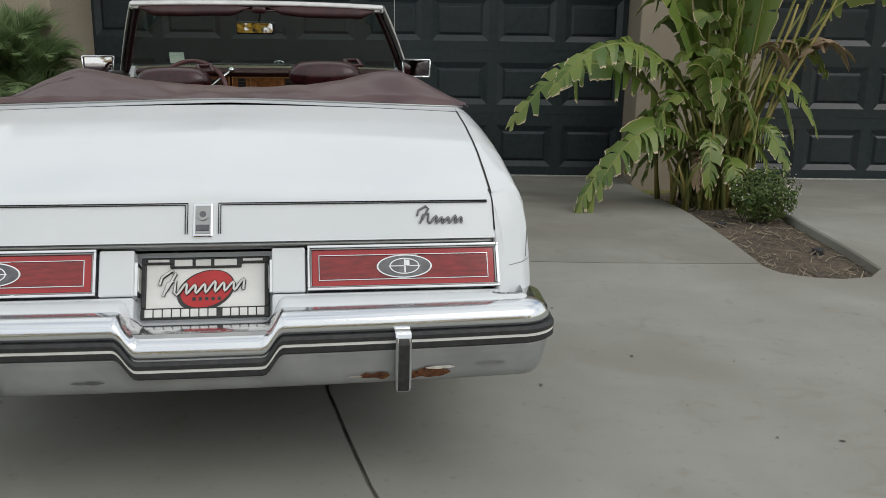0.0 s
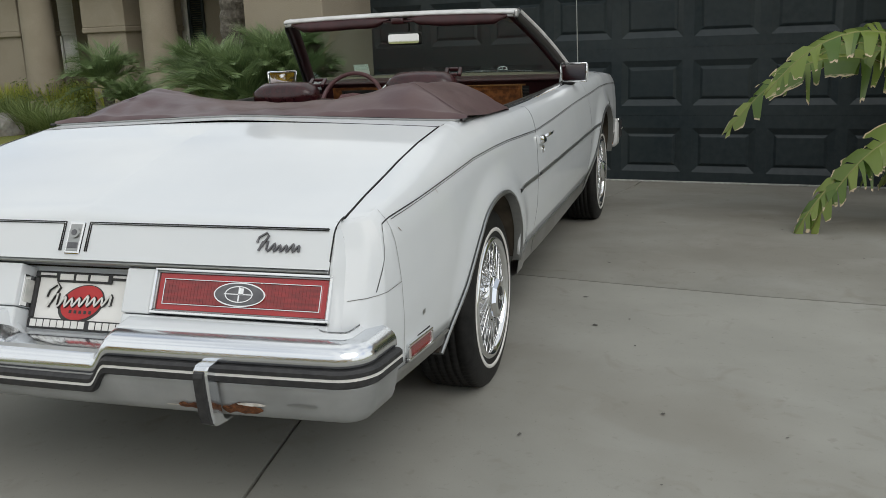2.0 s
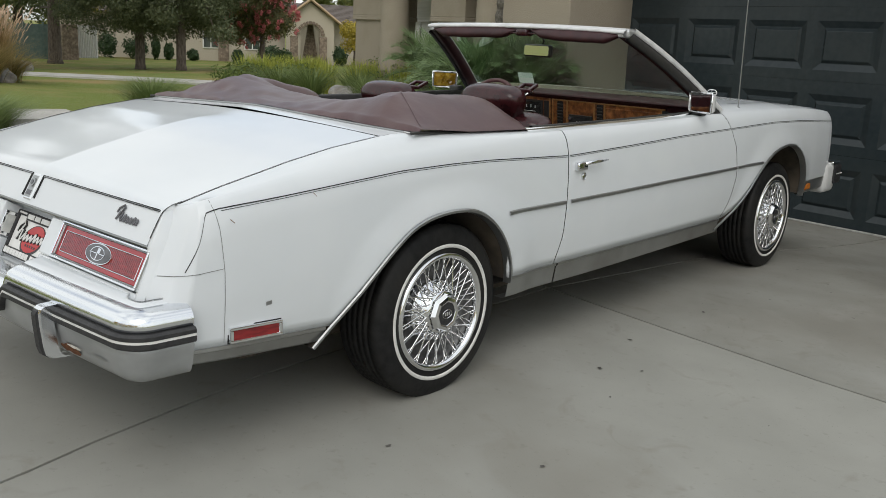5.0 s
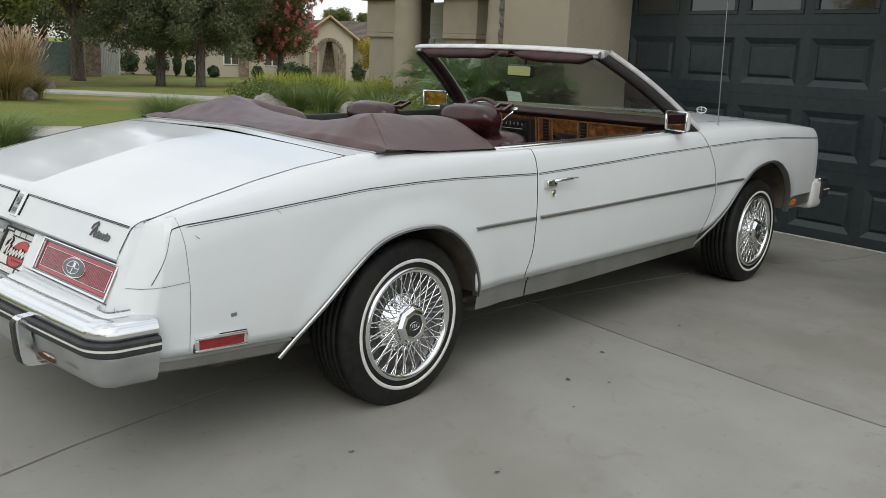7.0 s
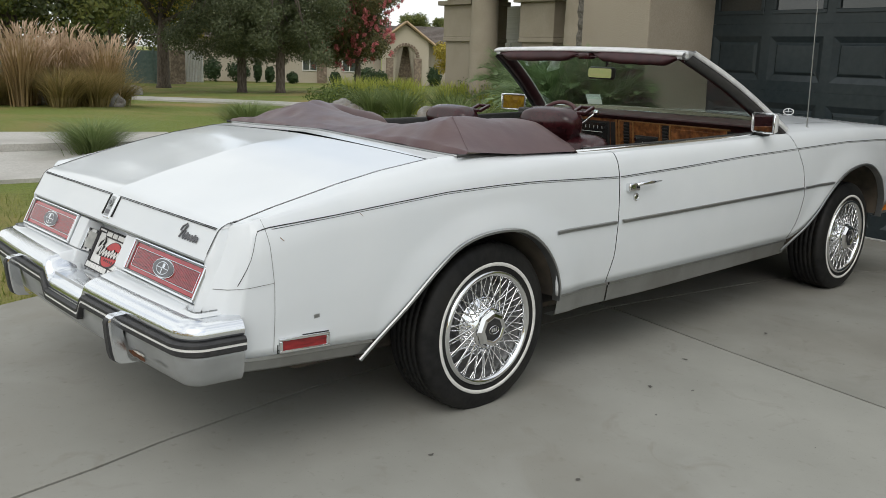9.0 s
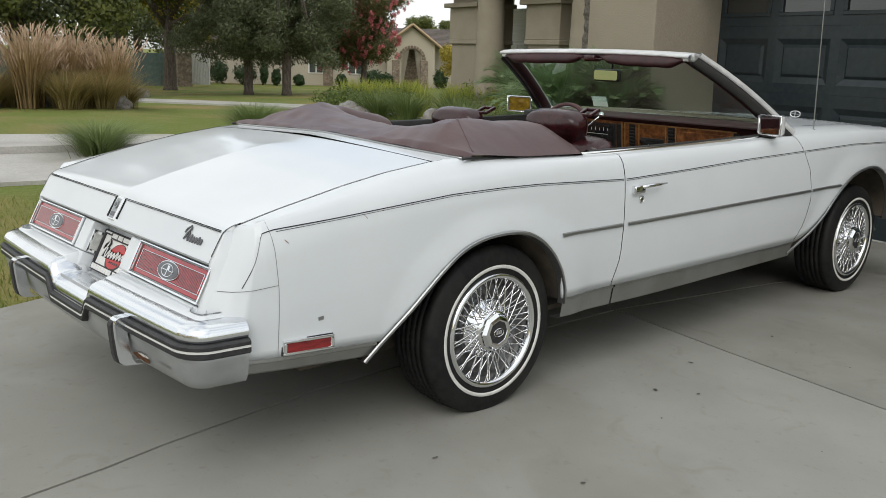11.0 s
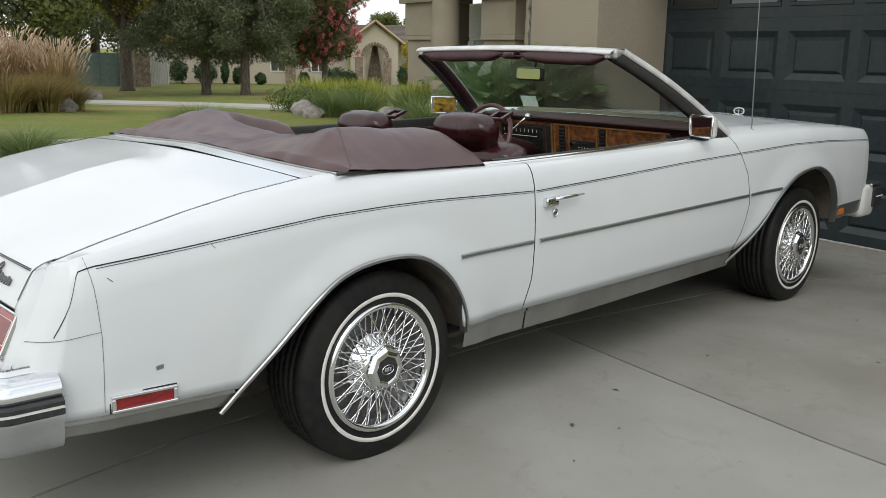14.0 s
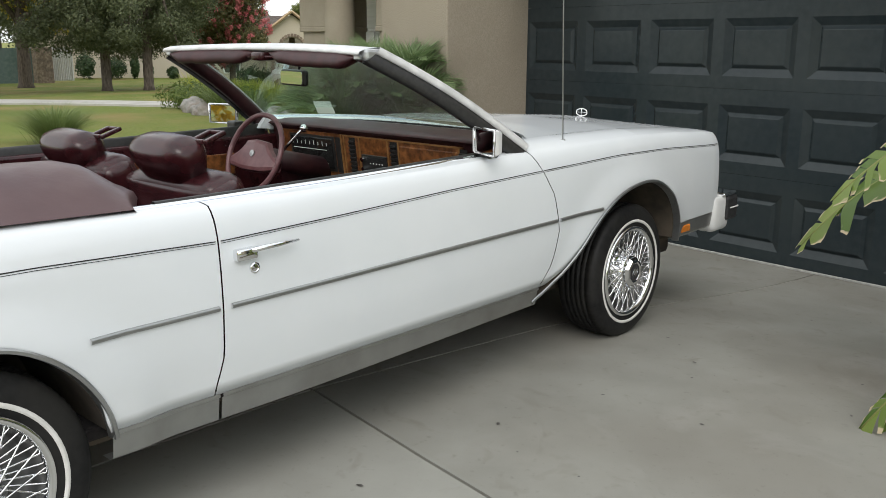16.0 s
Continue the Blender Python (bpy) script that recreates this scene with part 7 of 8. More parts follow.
def leaf_cloud(bm, centre, radii, count, size, rng, index=0, hollow=0.35):
    """Small leaves scattered through an uneven ellipsoid."""
    for k in range(count):
        d = Vector((rng.gauss(0, 1), rng.gauss(0, 1), rng.gauss(0, 1))).normalized()
        r = (hollow + (1 - hollow) * rng.random() ** 0.5) * (0.82 + 0.35 * noise.noise(d * 2.3 + Vector(centre)))
        c = Vector((centre[i] + d[i] * radii[i] * r for i in range(3)))
        n = (d + Vector((rng.uniform(-1, 1), rng.uniform(-1, 1), rng.uniform(-0.6, 1)))).normalized()
        a = n.cross(Vector((rng.uniform(-1, 1), rng.uniform(-1, 1), rng.uniform(-1, 1)))).normalized()
        b = n.cross(a)
        s = size * rng.uniform(0.6, 1.35)
        f = bm.faces.new((bm.verts.new(c - a * s), bm.verts.new(c + b * s * 0.5), bm.verts.new(c + a * s), bm.verts.new(c - b * s * 0.5)))
        f.material_index = index


# small flowering bush and litter in the planting bed
bush = thing("flowering_bush", "small green bush with pale flowers in the bed", "bush")
bm = bmesh.new()
bz = ground_z(3.22, 3.55)
leaf_cloud(bm, (3.27, 3.62, bz + 0.15), (0.27, 0.22, 0.22), 4200, 0.013, rg)
part("foliage", bm, leafy("bush_leaves", (0.045, 0.085, 0.018), (0.12, 0.17, 0.04), None, 0.6, 0.2), bush)
bm = bmesh.new()
leaf_cloud(bm, (3.27, 3.60, bz + 0.17), (0.28, 0.23, 0.23), 160, 0.009, rg, 0, 0.9)
part("flowers", bm, M_FLOWER, bush, kind="stuff")
bm = bmesh.new()
for k in range(420):
    t = rg.random()
    y = 2.15 + 3.0 * t
    x0, x1 = along(y, [(2.1, 2.78), (2.36, 2.66), (2.92, 2.75), (4.05, 2.89), (5.3, 3.05)]), along(y, [(2.1, 3.08), (2.4, 3.22), (2.75, 3.29), (3.5, 3.41), (4.6, 3.58), (5.6, 3.72)])
    x = rg.uniform(x0, x1)
    a, l = rg.uniform(0, 3.14), rg.uniform(0.02, 0.09)
    z = ground_z(x, y) - 0.028
    d = Vector((math.cos(a), math.sin(a), rg.uniform(-0.1, 0.3))) * l
    tube(bm, [Vector((x, y, z)), Vector((x, y, z + 0.008)) + d], [rg.uniform(0.002, 0.005), 0.0015], 4)
tagged(part("mulch_litter", bm, leafy("dry_twigs", (0.10, 0.08, 0.055), (0.34, 0.29, 0.21), None, 0.9, 0.0)), "scattered twigs and bark litter on the soil", "mulch", kind="stuff")
for x, y in ((3.16, 2.72), (2.92, 3.5)):
    bm = bmesh.new()
    lathe(bm, [(0, 0.035), (0.03, 0.034), (0.035, 0.028), (0.036, 0.0)], 16, "z", (x, y, ground_z(x, y) - 0.036))
    tagged(part("sprinkler_head", bm, M_BLACK), "black plastic sprinkler head set in the soil", "sprinkler", group="sprinkler heads")


def palm(x, y, z, height, fronds, length, rng, label):
    ob = thing("pygmy_palm", label, "palm", group="porch palms")
    bm = bmesh.new()
    tube(bm, [(x, y, z - 0.1), (x + 0.02, y, z + height * 0.5), (x, y, z + height)], [0.09, 0.075, 0.085], 12)
    part("trunk", bm, M_PALMBARK, ob)
    for k in range(fronds):
        a = k * 2.399 + rng.uniform(-0.2, 0.2)
        el = 0.05 + 1.45 * rng.random() ** 0.8
        l = length * rng.uniform(0.8, 1.1)
        d = Vector((math.cos(a), math.sin(a), 0))
        b0 = Vector((x, y, z + height))
        ctrl = [b0, b0 + d * l * 0.3 * math.cos(el) + Vector((0, 0, l * 0.45 * math.sin(el) + 0.08)), b0 + d * l * (0.2 + 0.55 * math.cos(el)) + Vector((0, 0, l * 0.80 * math.sin(el))), b0 + d * l * (0.32 + 0.68 * math.cos(el)) + Vector((0, 0, l * (0.95 * math.sin(el) - 0.22)))]
        pts = bezier(ctrl, 26)
        bm = bmesh.new()
        tube(bm, pts, [0.009 - 0.007 * i / 26 for i in range(27)], 4)
        for i in range(3, 27):
            t = i / 26
            dd = (pts[min(i + 1, 26)] - pts[i - 1]).normalized()
            sd = dd.cross(Vector((0, 0, 1))).normalized()
            w = 0.21 * math.sin(math.pi * (0.16 + 0.80 * t)) * l / 0.75
            for s_ in (1, -1):
                for off in (0, 0.5):
                    p = pts[i].lerp(pts[i - 1], off)
                    tipv = p + sd * s_ * w * rng.uniform(0.85, 1.1) + dd * w * 1.5 + Vector((0, 0, w * rng.uniform(-0.15, 0.35)))
                    m_ = p.lerp(tipv, 0.5) + Vector((0, 0, w * 0.08))
                    u = dd * 0.0062
                    bm.faces.new((bm.verts.new(p - u), bm.verts.new(p + u), bm.verts.new(m_ + u), bm.verts.new(m_ - u)))
                    bm.faces.new((bm.verts.new(m_ - u), bm.verts.new(m_ + u), bm.verts.new(tipv)))
        part("frond", bm, M_FROND, ob)


PALMS = [(-7.4, 10.0, 0.75, 0.78), (-3.3, 6.2, 0.80, 0.66), (-2.35, 5.45, 0.72, 0.66), (-6.6, 9.5, 0.40, 0.60), (-2.75, 5.75, 0.80, 0.68), (-1.98, 5.62, 0.70, 0.62), (-2.2, 5.75, 0.90, 0.66)]
for i, (x, y, h, l) in enumerate(PALMS):
    palm(x, y, -0.12, h, 38 + i % 2 * 8, l, rg, "pygmy date palm with arching feathery fronds by the house")
# tall palm trunk by the garage pier
tp = thing("tall_palm", "tall palm with a ringed grey trunk beside the garage pier", "palm")
bm = bmesh.new()
pts, rad = [], []
for k in range(64):
    pts.append((-3.38 + 0.01 * math.sin(k), 7.02, -0.25 + 0.07 * k))
    rad.append(0.155 - 0.0004 * k + (0.010 if k % 2 else -0.004))
tube(bm, pts, rad, 20)
part("trunk", bm, M_PALMBARK, tp, smooth=False)


# ---- lawn planting and the far side ----
# tufts beside the path
tuft("grass_clump", "low arching green ornamental grass clump by the path", "grass", -7.55, 3.05, ground_z(-7.5, 3) - 0.02, 1700, 0.55, 0.75, M_TUFT, rg, 0.6, 0.0038)
tuft("grass_clump", "low arching green ornamental grass clump on the lawn", "grass", -9.5, 6.25, ground_z(-9.5, 6.2) - 0.05, 1700, 0.75, 0.75, M_TUFT, rg, 0.6, 0.0042)
# planted bank before the porch
M_SHRUB = leafy("green_shrub_leaves", (0.06, 0.10, 0.022), (0.18, 0.235, 0.055), None, 0.6, 0.3)
for k in range(26):
    t = k / 25
    x, y = -16.2 + 6.6 * t + rg.uniform(-0.3, 0.3), 13.0 + 0.3 * t + rg.uniform(-0.5, 0.9)
    tuft("lily_clump", "bright yellow-green strappy lily clump in the bank", "plant", x, y, ground_z(x, y) - 0.05, 150, 1.05, 0.5, M_LILY, rg, 0.45, 0.016)
for x, y, h in ((-13.4, 11.7, 0.85), (-12.2, 11.6, 0.9), (-11.4, 12.2, 0.95), (-10.2, 11.4, 0.8), (-9.3, 10.9, 0.7)):
    tuft("grass_clump", "blue-green fountain grass clump in the bank", "grass", x, y, ground_z(x, y) - 0.05, 620, h, 0.85, M_TUFT, rg, 0.55, 0.007)
for x, y, rx, rz in ((-15.3, 12.1, 1.1, 0.45), (-14.0, 12.7, 1.3, 0.45), (-11.2, 13.2, 1.4, 0.65)):
    bm = bmesh.new()
    leaf_cloud(bm, (x, y, ground_z(x, y) + rz * 0.55), (rx, 0.8, rz), 3200, 0.032, rg)
    tagged(part("low_shrub", bm, M_SHRUB), "low dark green spreading shrub in the bank", "bush")


def boulder(x, y, r, h, label="weathered grey boulder set in the planting"):
    bm = bmesh.new()
    bmesh.ops.create_icosphere(bm, subdivisions=4, radius=1.0)
    for v in bm.verts:
        n = v.co.normalized()
        k = 1 + 0.22 * noise.noise(n * 1.7 + Vector((x, y, 0))) + 0.07 * noise.noise(n * 5 + Vector((y, x, 0)))
        v.co = Vector((x + n.x * r * k, y + n.y * r * 0.8 * k, ground_z(x, y) + n.z * h * k))
    tagged(part("boulder", bm, M_ROCK, smooth=True), label, "rock", group="garden boulders")


for b in ((-14.4, 11.6, 0.34, 0.28), (-13.6, 11.3, 0.3, 0.2), (-10.6, 11.1, 0.42, 0.36), (-17.0, 7.0, 0.42, 0.25), (-17.9, 4.6, 0.6, 0.32), (-17.5, 5.6, 0.4, 0.25), (-26.5, 10.8, 0.5, 0.35), (-27.5, 12.0, 0.5, 0.3)):
    boulder(*b)
# reeds with pinkish plumes
for k in range(26):
    x, y = -18.9 + rg.uniform(0, 2.2), 0.0 + 7.5 * (k + rg.random()) / 26
    tuft("fountain_reed", "tall tan fountain reeds with pinkish seed plumes", "grass", x, y, ground_z(x, y) - 0.05, 420, rg.uniform(1.40, 2.05), 0.75, M_REED, rg, 0.42, 0.012, plume=M_PLUME)
M_REEDLOW = leafy("green_tan_reed_leaves", (0.20, 0.17, 0.06), (0.44, 0.33, 0.15), None, 0.7, 0.35)
for k in range(24):
    x, y = -18.4 + rg.uniform(0, 2.2), 0.2 + 7.4 * (k + rg.random()) / 24
    tuft("reed_undergrowth", "green and tan arching reed leaves at the clump's foot", "grass", x, y, ground_z(x, y) - 0.05, 420, rg.uniform(0.9, 1.4), 0.8, M_REEDLOW, rg, 0.8, 0.010)
box_ob = thing("utility_box", "small grey metal utility box on a post", "utility box")
part("post", boxed((-17.33, 5.88, -0.2), (-17.27, 5.94, 0.30), 0.01), M_BRUSHED, box_ob)
part("housing", boxed((-17.40, 5.80, 0.27), (-17.20, 6.02, 0.52), 0.03), M_BRUSHED, box_ob)


def tree(name, label, x, y, z, trunk_r, trunk_h, crown, leaves, size, mat, rng, limbs=7, extra=None):
    ob = thing(name, label, "tree")
    bm = bmesh.new()
    tube(bm, [(x, y, z - 0.3), (x, y, z + 0.15), (x + 0.05, y, z + trunk_h * 0.5), (x, y + 0.04, z + trunk_h)], [trunk_r * 1.7, trunk_r * 1.15, trunk_r * 0.95, trunk_r * 0.7], 14)
    part("trunk", bm, M_BARK, ob, smooth=True)
    for k in range(limbs):
        bm = bmesh.new()
        a = k * 2.4
        b0 = Vector((x, y, z + trunk_h * rng.uniform(0.65, 0.98)))
        c, r = crown[k % len(crown)]
        e = Vector(c) + Vector((rng.uniform(-0.4, 0.4) * r[0], rng.uniform(-0.4, 0.4) * r[1], rng.uniform(-0.2, 0.3) * r[2]))
        tube(bm, [b0, b0.lerp(e, 0.45) + Vector((0, 0, 0.2)), e], [trunk_r * 0.5, trunk_r * 0.32, trunk_r * 0.1], 8)
        part("limb", bm, M_BARK, ob, smooth=True)
    bm = bmesh.new()
    total = sum(r[0] * r[1] * r[2] for _, r in crown)
    for c, r in crown:
        leaf_cloud(bm, c, r, int(leaves * r[0] * r[1] * r[2] / total), size, rng, 0, 0.25)
    part("crown", bm, mat, ob)
    if extra:
        bm = bmesh.new()
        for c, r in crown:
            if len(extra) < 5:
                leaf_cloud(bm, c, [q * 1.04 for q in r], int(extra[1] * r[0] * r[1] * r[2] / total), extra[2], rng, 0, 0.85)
                continue
            for k in range(extra[4]):
                # upright bunches on the outside of the crown
                d = Vector((rng.gauss(0, 1), rng.gauss(0, 1), rng.gauss(0.2, 0.8))).normalized()
                p = [c[i] + d[i] * r[i] * 0.98 for i in range(3)]
                leaf_cloud(bm, p, (0.11, 0.11, 0.16), int(extra[1] / len(crown) / extra[4]), extra[2], rng, 0, 0.1)
        part("blossom", bm, extra[0], ob, extra[3])
    return ob


M_CONIFER = leafy("dark_evergreen_leaves", (0.062, 0.082, 0.036), (0.165, 0.185, 0.090), None, 0.6, 0.3)
M_BROAD = leafy("broad_tree_leaves", (0.070, 0.098, 0.026), (0.22, 0.235, 0.060), None, 0.6, 0.35)
# the small tree's own yellow; on the broad tree it paints golden sunlight
M_YELLOW = leafy("yellow_and_sunlit_leaves", (0.24, 0.21, 0.03), (0.55, 0.42, 0.06), None, 0.6, 0.35)
M_GOLD = leafy("golden_lit_leaves", (0.34, 0.21, 0.02), (0.68, 0.45, 0.05), None, 0.6, 0.35)
M_MYRTLE = leafy("myrtle_leaves", (0.06, 0.075, 0.026), (0.19, 0.16, 0.06), None, 0.6, 0.25)
M_PINK = leafy("pink_blossom", (0.42, 0.085, 0.10), (0.72, 0.26, 0.26), None, 0.7, 0.3)


def at(px_dir, dist):
    """A place on the land that far from the drive in a compass direction (degrees from north, to the west)."""
    a = radians(px_dir)
    x, y = 3.02 - dist * math.sin(a), -0.92 + dist * math.cos(a)
    return x, y, ground_z(x, y)


# two dark conifers, one broad tree, a crape myrtle
for ang, d in ((60.55, 37.0), (58.2, 36.5)):
    x, y, z = at(ang, d)
    crown = []
    for k in range(110):
        # drooping bunches, fuller and wider below
        h = 1.62 + 7.73 * (k / 109) ** 1.1
        r = 2.75 * (1 - 0.55 * ((h - 1.62) / 7.73) ** 1.3) * rg.uniform(0.25, 1.0) ** 0.6
        a = k * 2.4 + rg.uniform(-0.5, 0.5)
        q = rg.uniform(0.62, 1.05)
        crown.append(((x + r * math.cos(a), y + r * math.sin(a), z + h + rg.uniform(-0.25, 0.35)), (q, q, q * rg.uniform(0.55, 0.9))))
    tree("evergreen_tree", "dark grey-green evergreen tree with drooping foliage on the lawn", x, y, z, 0.16, 7.5, crown, 125000, 0.047, M_CONIFER, rg, 22)
x, y, z = at(65.2, 44)
crown = [((x + rg.uniform(-2.6, 2.6), y + rg.uniform(-2.6, 2.6), z + rg.uniform(3.0, 8.0)), (1.5, 1.5, 1.1)) for k in range(22)]
# golden light on the crown is painted as an outer shell of yellow leaves
tree("broad_tree", "broad green shade tree with golden light in its leaf colour", x, y, z, 0.26, 3.6, crown, 30000, 0.075, M_BROAD, rg, 10, (M_YELLOW, 16000, 0.075, "leaves coloured yellow for golden sunlight"))
x, y, z = at(53.4, 40)
crown = [((x + rg.uniform(-1.25, 1.25), y + rg.uniform(-1.25, 1.25), z + rg.uniform(1.5, 5.2)), (0.95, 0.95, 0.8)) for k in range(34)]
tree("crape_myrtle", "crape myrtle in pink blossom before the far house", x, y, z, 0.13, 1.8, crown, 42000, 0.055, M_MYRTLE, rg, 8, (M_PINK, 30000, 0.040, "clusters of pink blossom", 20))
x, y, z = at(47.7, 42)
crown = [((x + rg.uniform(-0.6, 0.6), y + rg.uniform(-0.6, 0.6), z + rg.uniform(1.0, 2.3)), (0.6, 0.6, 0.45)) for k in range(8)]
tree("small_tree", "small yellow-green ornamental tree by the far house", x, y, z, 0.06, 1.2, crown, 4000, 0.06, M_YELLOW, rg, 5)
for ang, d, h, r, mat in ((67.0, 60, 9, 3.2, M_BROAD), (69.5, 34, 9, 2.8, M_CONIFER), (73.5, 33, 9.5, 3.0, M_BROAD), (78, 31, 9, 3.0, M_BROAD), (76, 40, 9, 3.4, M_BROAD), (80.5, 36, 8, 3.2, M_BROAD), (68.2, 58, 10, 3.5, M_CONIFER), (63, 66, 11, 3.5, M_BROAD), (54, 82, 6.5, 2.6, M_BROAD), (49.5, 84, 5.4, 1.9, M_BROAD), (47.4, 86, 4.8, 1.6, M_BROAD)):
    x, y, z = at(ang, d)
    crown = [((x + rg.uniform(-r, r) * 0.8, y + rg.uniform(-r, r) * 0.8, z + rg.uniform(0.16, 1.0) * h), (r * 0.5, r * 0.5, r * 0.4)) for k in range(22)]
    tree("broad_tree", "broad dark green tree in the distance", x, y, z, 0.28, h * 0.45, crown, 16000, 0.10, mat, rg, 8)

# far house
M_CREAM = surface("cream_stucco", (0.42, 0.37, 0.29), (0.50, 0.45, 0.36), 30, 0.9, bump=0.3)
M_TILES = surface("grey_brown_roof_tiles", (0.10, 0.085, 0.075), (0.20, 0.17, 0.15), 12, 0.9, bump=0.5)
M_STONE = surface("stacked_stone", (0.16, 0.12, 0.09), (0.34, 0.27, 0.20), 9, 0.9, bump=0.8, c3=(0.12, 0.09, 0.07), scale3=4)
M_FASCIA = surface("tan_fascia", (0.38, 0.27, 0.16), (0.46, 0.34, 0.22), 20, 0.8)
fx, fy, _ = at(62.8, 56)
gx_, gy_, _ = at(47.8, 56)
FDIR = Vector((gx_ - fx, gy_ - fy, 0)).normalized()
FZ = ground_z(fx, fy) - 0.1
FAR = Matrix(((FDIR.x, -FDIR.y, 0, fx), (FDIR.y, FDIR.x, 0, fy), (0, 0, 1, FZ), (0, 0, 0, 1)))
far_house = thing("far_house", "cream single-storey house with a tiled roof and arched entry", "house", FAR)


def fpart(name, lo, hi, mat, label="", bevel=0.02, own=None):
    return part(name, boxed(lo, hi, bevel, 1), mat, own or far_house, label)


fpart("wall", (-2, 0.0, -0.5), (10.6, 0.4, 2.65), M_CREAM, "cream stucco wall")
fpart("wall", (13.4, 0.3, -0.5), (24, 0.7, 2.65), M_CREAM, "cream stucco wall")
# gabled entry with an arch
bm = bmesh.new()
outer = [(10.6, -0.5), (10.6, 2.7), (12.0, 3.65), (13.4, 2.7), (13.4, -0.5)]
inn = [(12.62, -0.5), (12.62, 1.75)] + [(12.0 + 0.62 * math.cos(a), 1.75 + 0.62 * math.sin(a)) for a in [math.pi * k / 12 for k in range(1, 12)]] + [(11.38, 1.75), (11.38, -0.5)]
front = [bm.verts.new((u, -1.2, z)) for u, z in outer + inn]
back = [bm.verts.new((u, -0.8, z)) for u, z in outer + inn]
bm.faces.new(front)
bm.faces.new(back[::-1])
for k in range(len(front)):
    bm.faces.new((front[k], front[(k + 1) % len(front)], back[(k + 1) % len(front)], back[k]))
bmesh.ops.triangulate(bm, faces=[f for f in bm.faces if len(f.verts) > 4])
bmesh.ops.recalc_face_normals(bm, faces=bm.faces)
part("entry_gable", bm, M_CREAM, far_house, "cream gable with an arched opening")
fpart("entry_recess", (10.7, -0.2, -0.5), (13.3, 0.0, 2.7), M_STONE, "shaded stone-faced entry")
for u in (11.05, 12.75):
    fpart("stone_pier", (u - 0.22, -1.32, -0.5), (u + 0.22, -1.2, 1.7), M_STONE, "stacked stone pier")
bm = bmesh.new()
for k in range(13):
    a = math.pi * (k + 0.5) / 13
    block(bm, (-0.075, -1.30, -0.10), (0.075, -1.19, 0.10), 0.02, 1, Matrix.Translation((12.0 + 0.74 * math.cos(a), 0, 1.75 + 0.74 * math.sin(a))) @ Matrix.Rotation(-a + math.pi / 2, 4, "Y"))
part("arch_stones", bm, M_STONE, far_house, "ring of arch stones")
for u in (7.0,):
    fpart("stone_pier", (u - 0.3, -0.15, -0.5), (u + 0.3, 0.0, 2.6), M_STONE, "stacked stone pier")
for u0 in (5.8, 8.2):
    w = fpart("window", (u0, -0.06, 0.75), (u0 + 0.95, 0.0, 1.85), M_TRIMW, "white-framed window")
    fpart("pane", (u0 + 0.08, -0.08, 0.83), (u0 + 0.44, -0.058, 1.77), M_WINDOW, "", 0, w)
    fpart("pane", (u0 + 0.51, -0.08, 0.83), (u0 + 0.87, -0.058, 1.77), M_WINDOW, "", 0, w)


def slope(name, pts, label):
    """A tiled roof plane between eave and ridge: courses stepped like tiles."""
    a, b, c, d = [Vector(p) for p in pts]
    bm = bmesh.new()
    n = 14
    for k in range(n):
        p, q = a.lerp(d, k / n), b.lerp(c, k / n)
        r, s = a.lerp(d, (k + 1) / n), b.lerp(c, (k + 1) / n)
        up = Vector((0, 0, 0.05))
        bm.faces.new([bm.verts.new(v) for v in (p + up, q + up, s, r)])
        bm.faces.new([bm.verts.new(v) for v in (p, q, q + up, p + up)])
    part(name, bm, M_TILES, far_house, label)


slope("roof", [(-3, -0.6, 2.6), (25, -0.6, 2.6), (22, 5, 3.75), (0, 5, 3.75)], "grey-brown tiled roof")
slope("roof", [(10.2, -1.5, 2.45), (10.2, 3.5, 2.45), (12.0, 3.5, 3.85), (12.0, -1.5, 3.85)], "grey-brown tiled gable roof")
slope("roof", [(13.8, 3.5, 2.45), (13.8, -1.5, 2.45), (12.0, -1.5, 3.85), (12.0, 3.5, 3.85)], "grey-brown tiled gable roof")
for sgn in (1, -1):
    bm = bmesh.new()
    tube(bm, [(12.0 + sgn * 1.85, -1.5, 2.42), (12.0, -1.5, 3.82)], 0.08, 4)
    part("fascia", bm, M_FASCIA, far_house, "tan fascia board")
# hedges and clipped shrubs along the far wall
for u, w, h in ((0.7, 0.9, 1.4), (2.2, 1.1, 1.15), (4.0, 0.4, 0.9), (7.8, 0.5, 0.7), (9.6, 1.2, 1.0), (10.4, 0.7, 0.8), (13.6, 0.6, 1.1), (5.3, 0.5, 0.6), (3.3, 0.35, 1.3)):
    p = FAR @ Vector((u, -1.9 - (0.8 if u > 10 else 0), 0))
    bm = bmesh.new()
    leaf_cloud(bm, (p.x, p.y, ground_z(p.x, p.y) + h * 0.5), (w, w * 0.7, h * 0.62), 1500, 0.07, rg)
    tagged(part("clipped_shrub", bm, M_HEDGE), "clipped dark green shrub along the far wall", "bush", group="far shrubs")
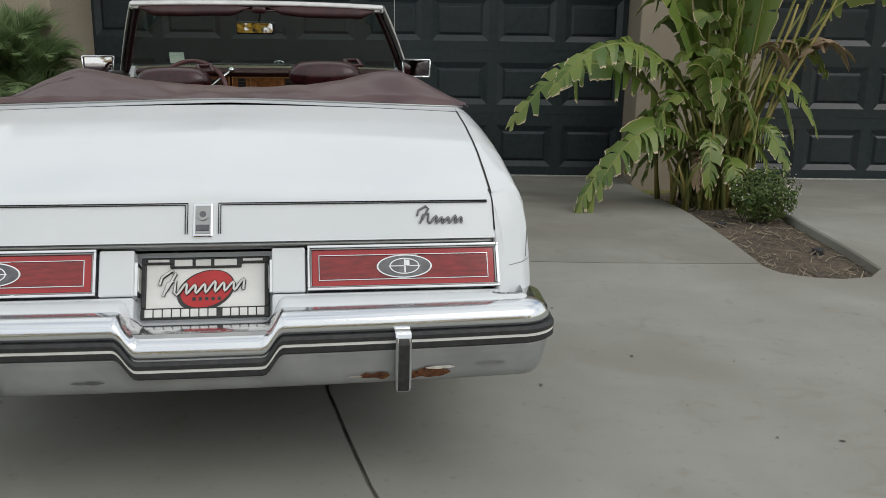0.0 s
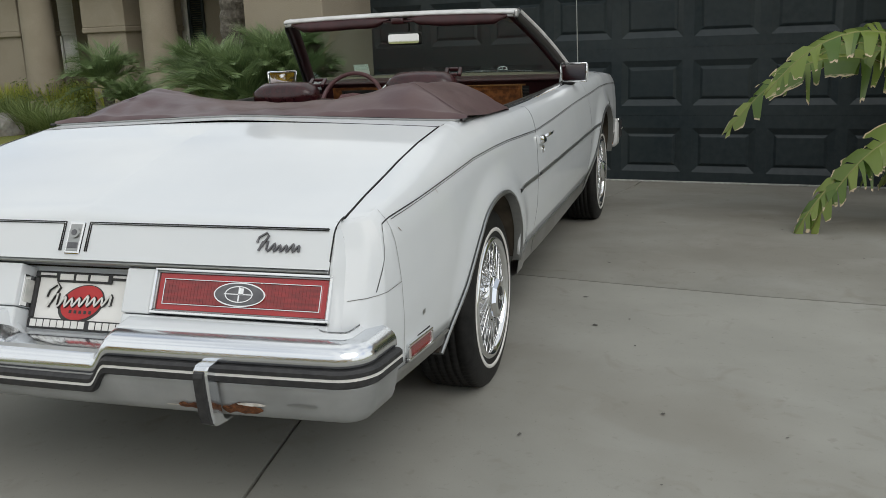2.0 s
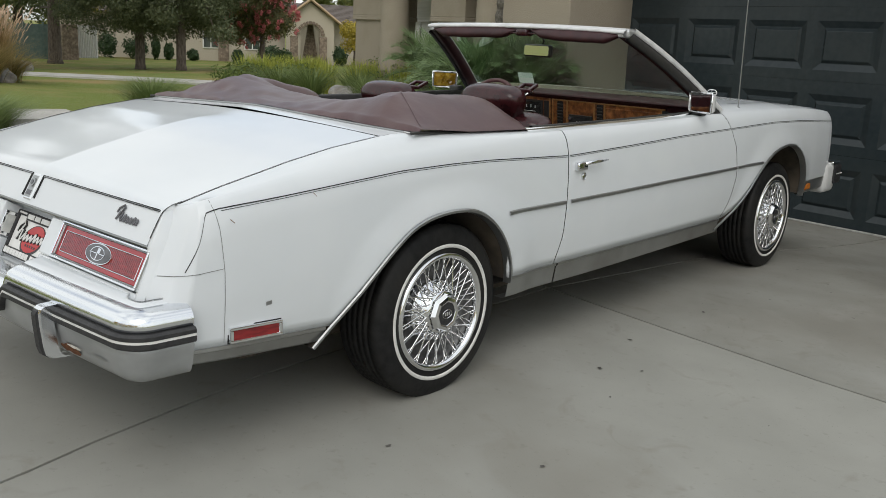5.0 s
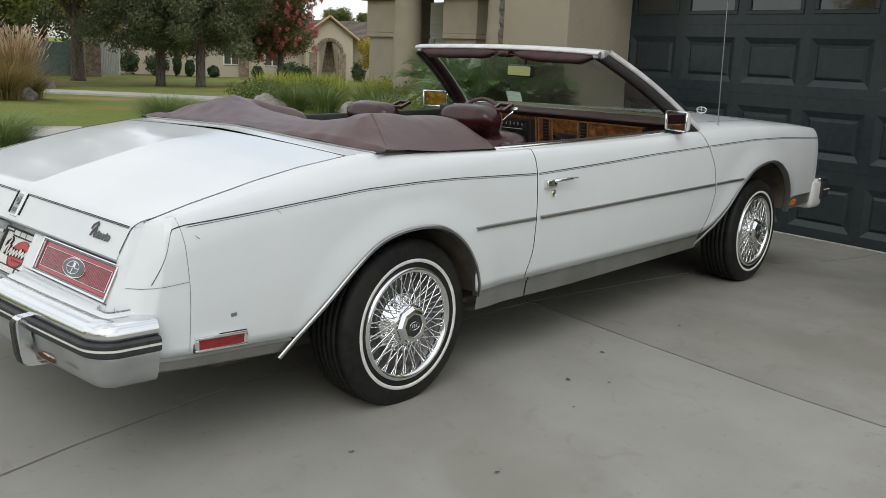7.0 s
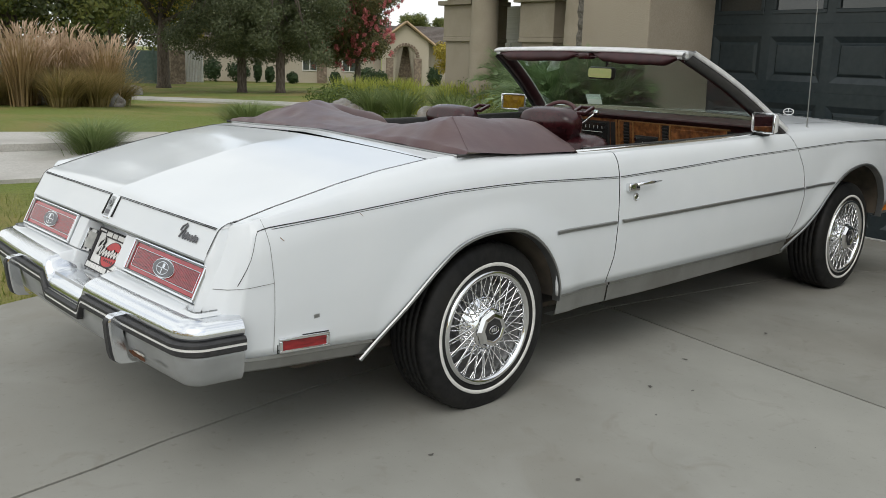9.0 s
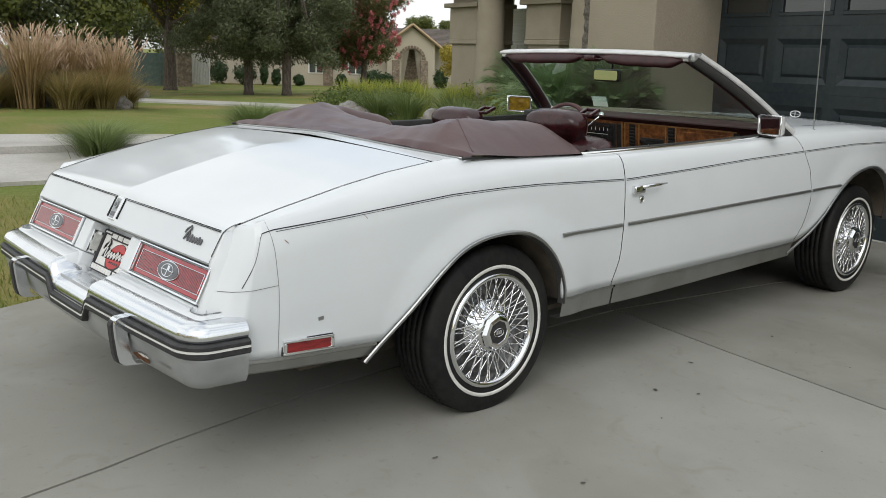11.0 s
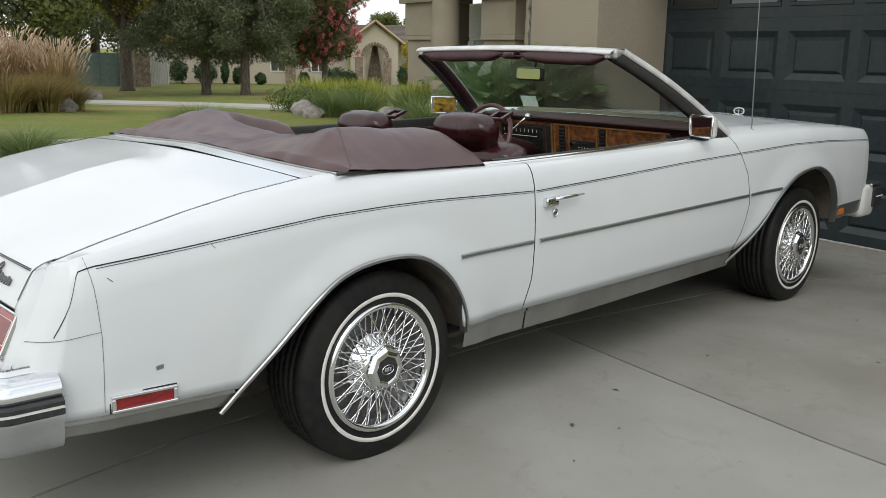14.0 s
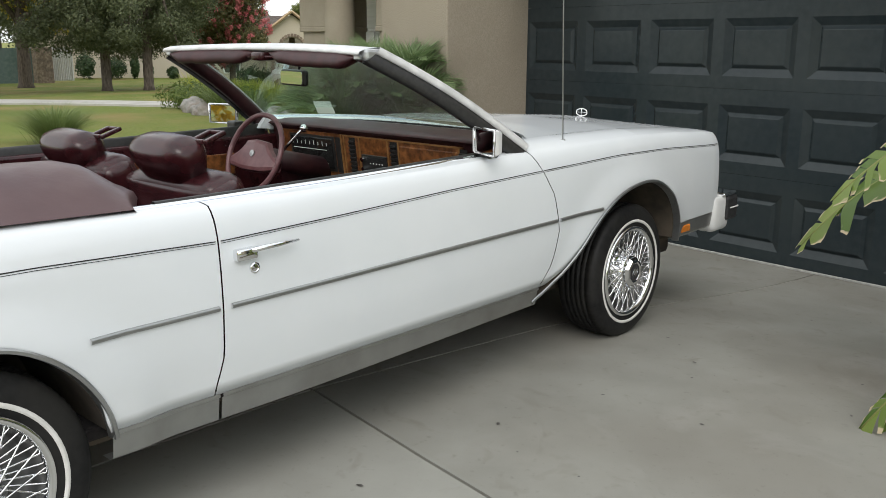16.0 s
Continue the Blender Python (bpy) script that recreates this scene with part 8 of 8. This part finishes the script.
# screened fence and white gate
M_SCREEN = surface("green_fence_screen", (0.10, 0.15, 0.14), (0.15, 0.20, 0.19), 6, 0.85, c3=(0.12, 0.16, 0.16), scale3=1.0)
M_GATE = surface("white_gate_paint", (0.52, 0.52, 0.50), (0.62, 0.62, 0.60), 10, 0.5)
fence = thing("screened_fence", "metal fence with a faded green privacy screen", "fence")
q0, q1 = Vector(at(75, 50)), Vector(at(64.7, 50))
d = (q1 - q0)
n_ = 10
for k in range(n_ + 1):
    p = q0 + d * (k / n_)
    part("post", boxed((p.x - 0.04, p.y - 0.04, p.z - 0.3), (p.x + 0.04, p.y + 0.04, p.z + 1.75)), M_SCREEN, fence)
    if k < n_:
        e = q0 + d * ((k + 1) / n_)
        part("screen_panel", skin([[p + Vector((0, 0, h)) for h in (-0.1, 0.8, 1.65)], [p.lerp(e, 0.5) + Vector((0.03, 0.02, h)) for h in (-0.1, 0.8, 1.65)], [e + Vector((0, 0, h)) for h in (-0.1, 0.8, 1.65)]], 0.01), M_SCREEN, fence)
pier = Vector(at(64.5, 50))
tagged(part("stone_pier", boxed((pier.x - 0.4, pier.y - 0.4, pier.z - 0.3), (pier.x + 0.4, pier.y + 0.4, pier.z + 1.7), 0.03), M_STONE), "stacked stone gate pier", "pier", kind="structure")
gate = thing("metal_gate", "white upright-barred metal gate beside the fence", "gate")
g0, g1 = Vector(at(64.0, 50.2)), Vector(at(62.9, 50.2))
for k in range(13):
    p = g0.lerp(g1, k / 12)
    r = 0.035 if k in (0, 12) else 0.028
    part("bar", boxed((p.x - r, p.y - r, p.z + 0.05), (p.x + r, p.y + r, p.z + 1.7)), M_GATE, gate)
bm = bmesh.new()
for h in (0.12, 1.62):
    tube(bm, [g0 + Vector((0, 0, h)), g1 + Vector((0, 0, h))], 0.035, 4)
part("gate_frame", bm, M_GATE, gate)

# single grass blades on the lawn beside the driveway
bm = bmesh.new()
for k in range(15000):
    y = rg.uniform(-3.5, 3.2)
    edge = along(y, [(-6, -2.3), (0, -1.46), (0.5, -1.62), (2.2, -2.1), (3.1, -2.16)])
    x = edge - 0.015 - 3.2 * rg.random() ** 1.8
    a, h = rg.uniform(0, 6.28), rg.uniform(0.03, 0.075)
    p = Vector((x, y, ground_z(x, y) - 0.052))
    w = Vector((math.cos(a), math.sin(a), 0)) * 0.003
    t_ = Vector((rg.uniform(-0.03, 0.03), rg.uniform(-0.03, 0.03), h))
    bm.faces.new((bm.verts.new(p - w), bm.verts.new(p + w), bm.verts.new(p + t_)))
tagged(part("grass_blades", bm, leafy("lawn_blades", (0.10, 0.15, 0.022), (0.30, 0.30, 0.075), None, 0.6, 0.3)), "short green and straw lawn grass beside the driveway", "grass", kind="stuff")

# street trees seen in the mirrors, golden sunset light painted into their leaves
for x, y in ((-15, -19), (-10.5, -17), (-6.5, -18.5), (-2.5, -17), (1.5, -18.5), (5.5, -17.5), (9.5, -19), (14, -17.5)):
    z = ground_z(x, y)
    crown = [((x + rg.uniform(-1.9, 1.9), y + rg.uniform(-1.5, 1.5), z + rg.uniform(0.35, 4.6)), (1.15, 1.15, 0.9)) for k in range(20)]
    tree("street_tree", "broad street tree with golden sunset light in its leaf colour", x, y, z, 0.2, 2.4, crown, 5200, 0.13, M_GOLD, rg, 7)
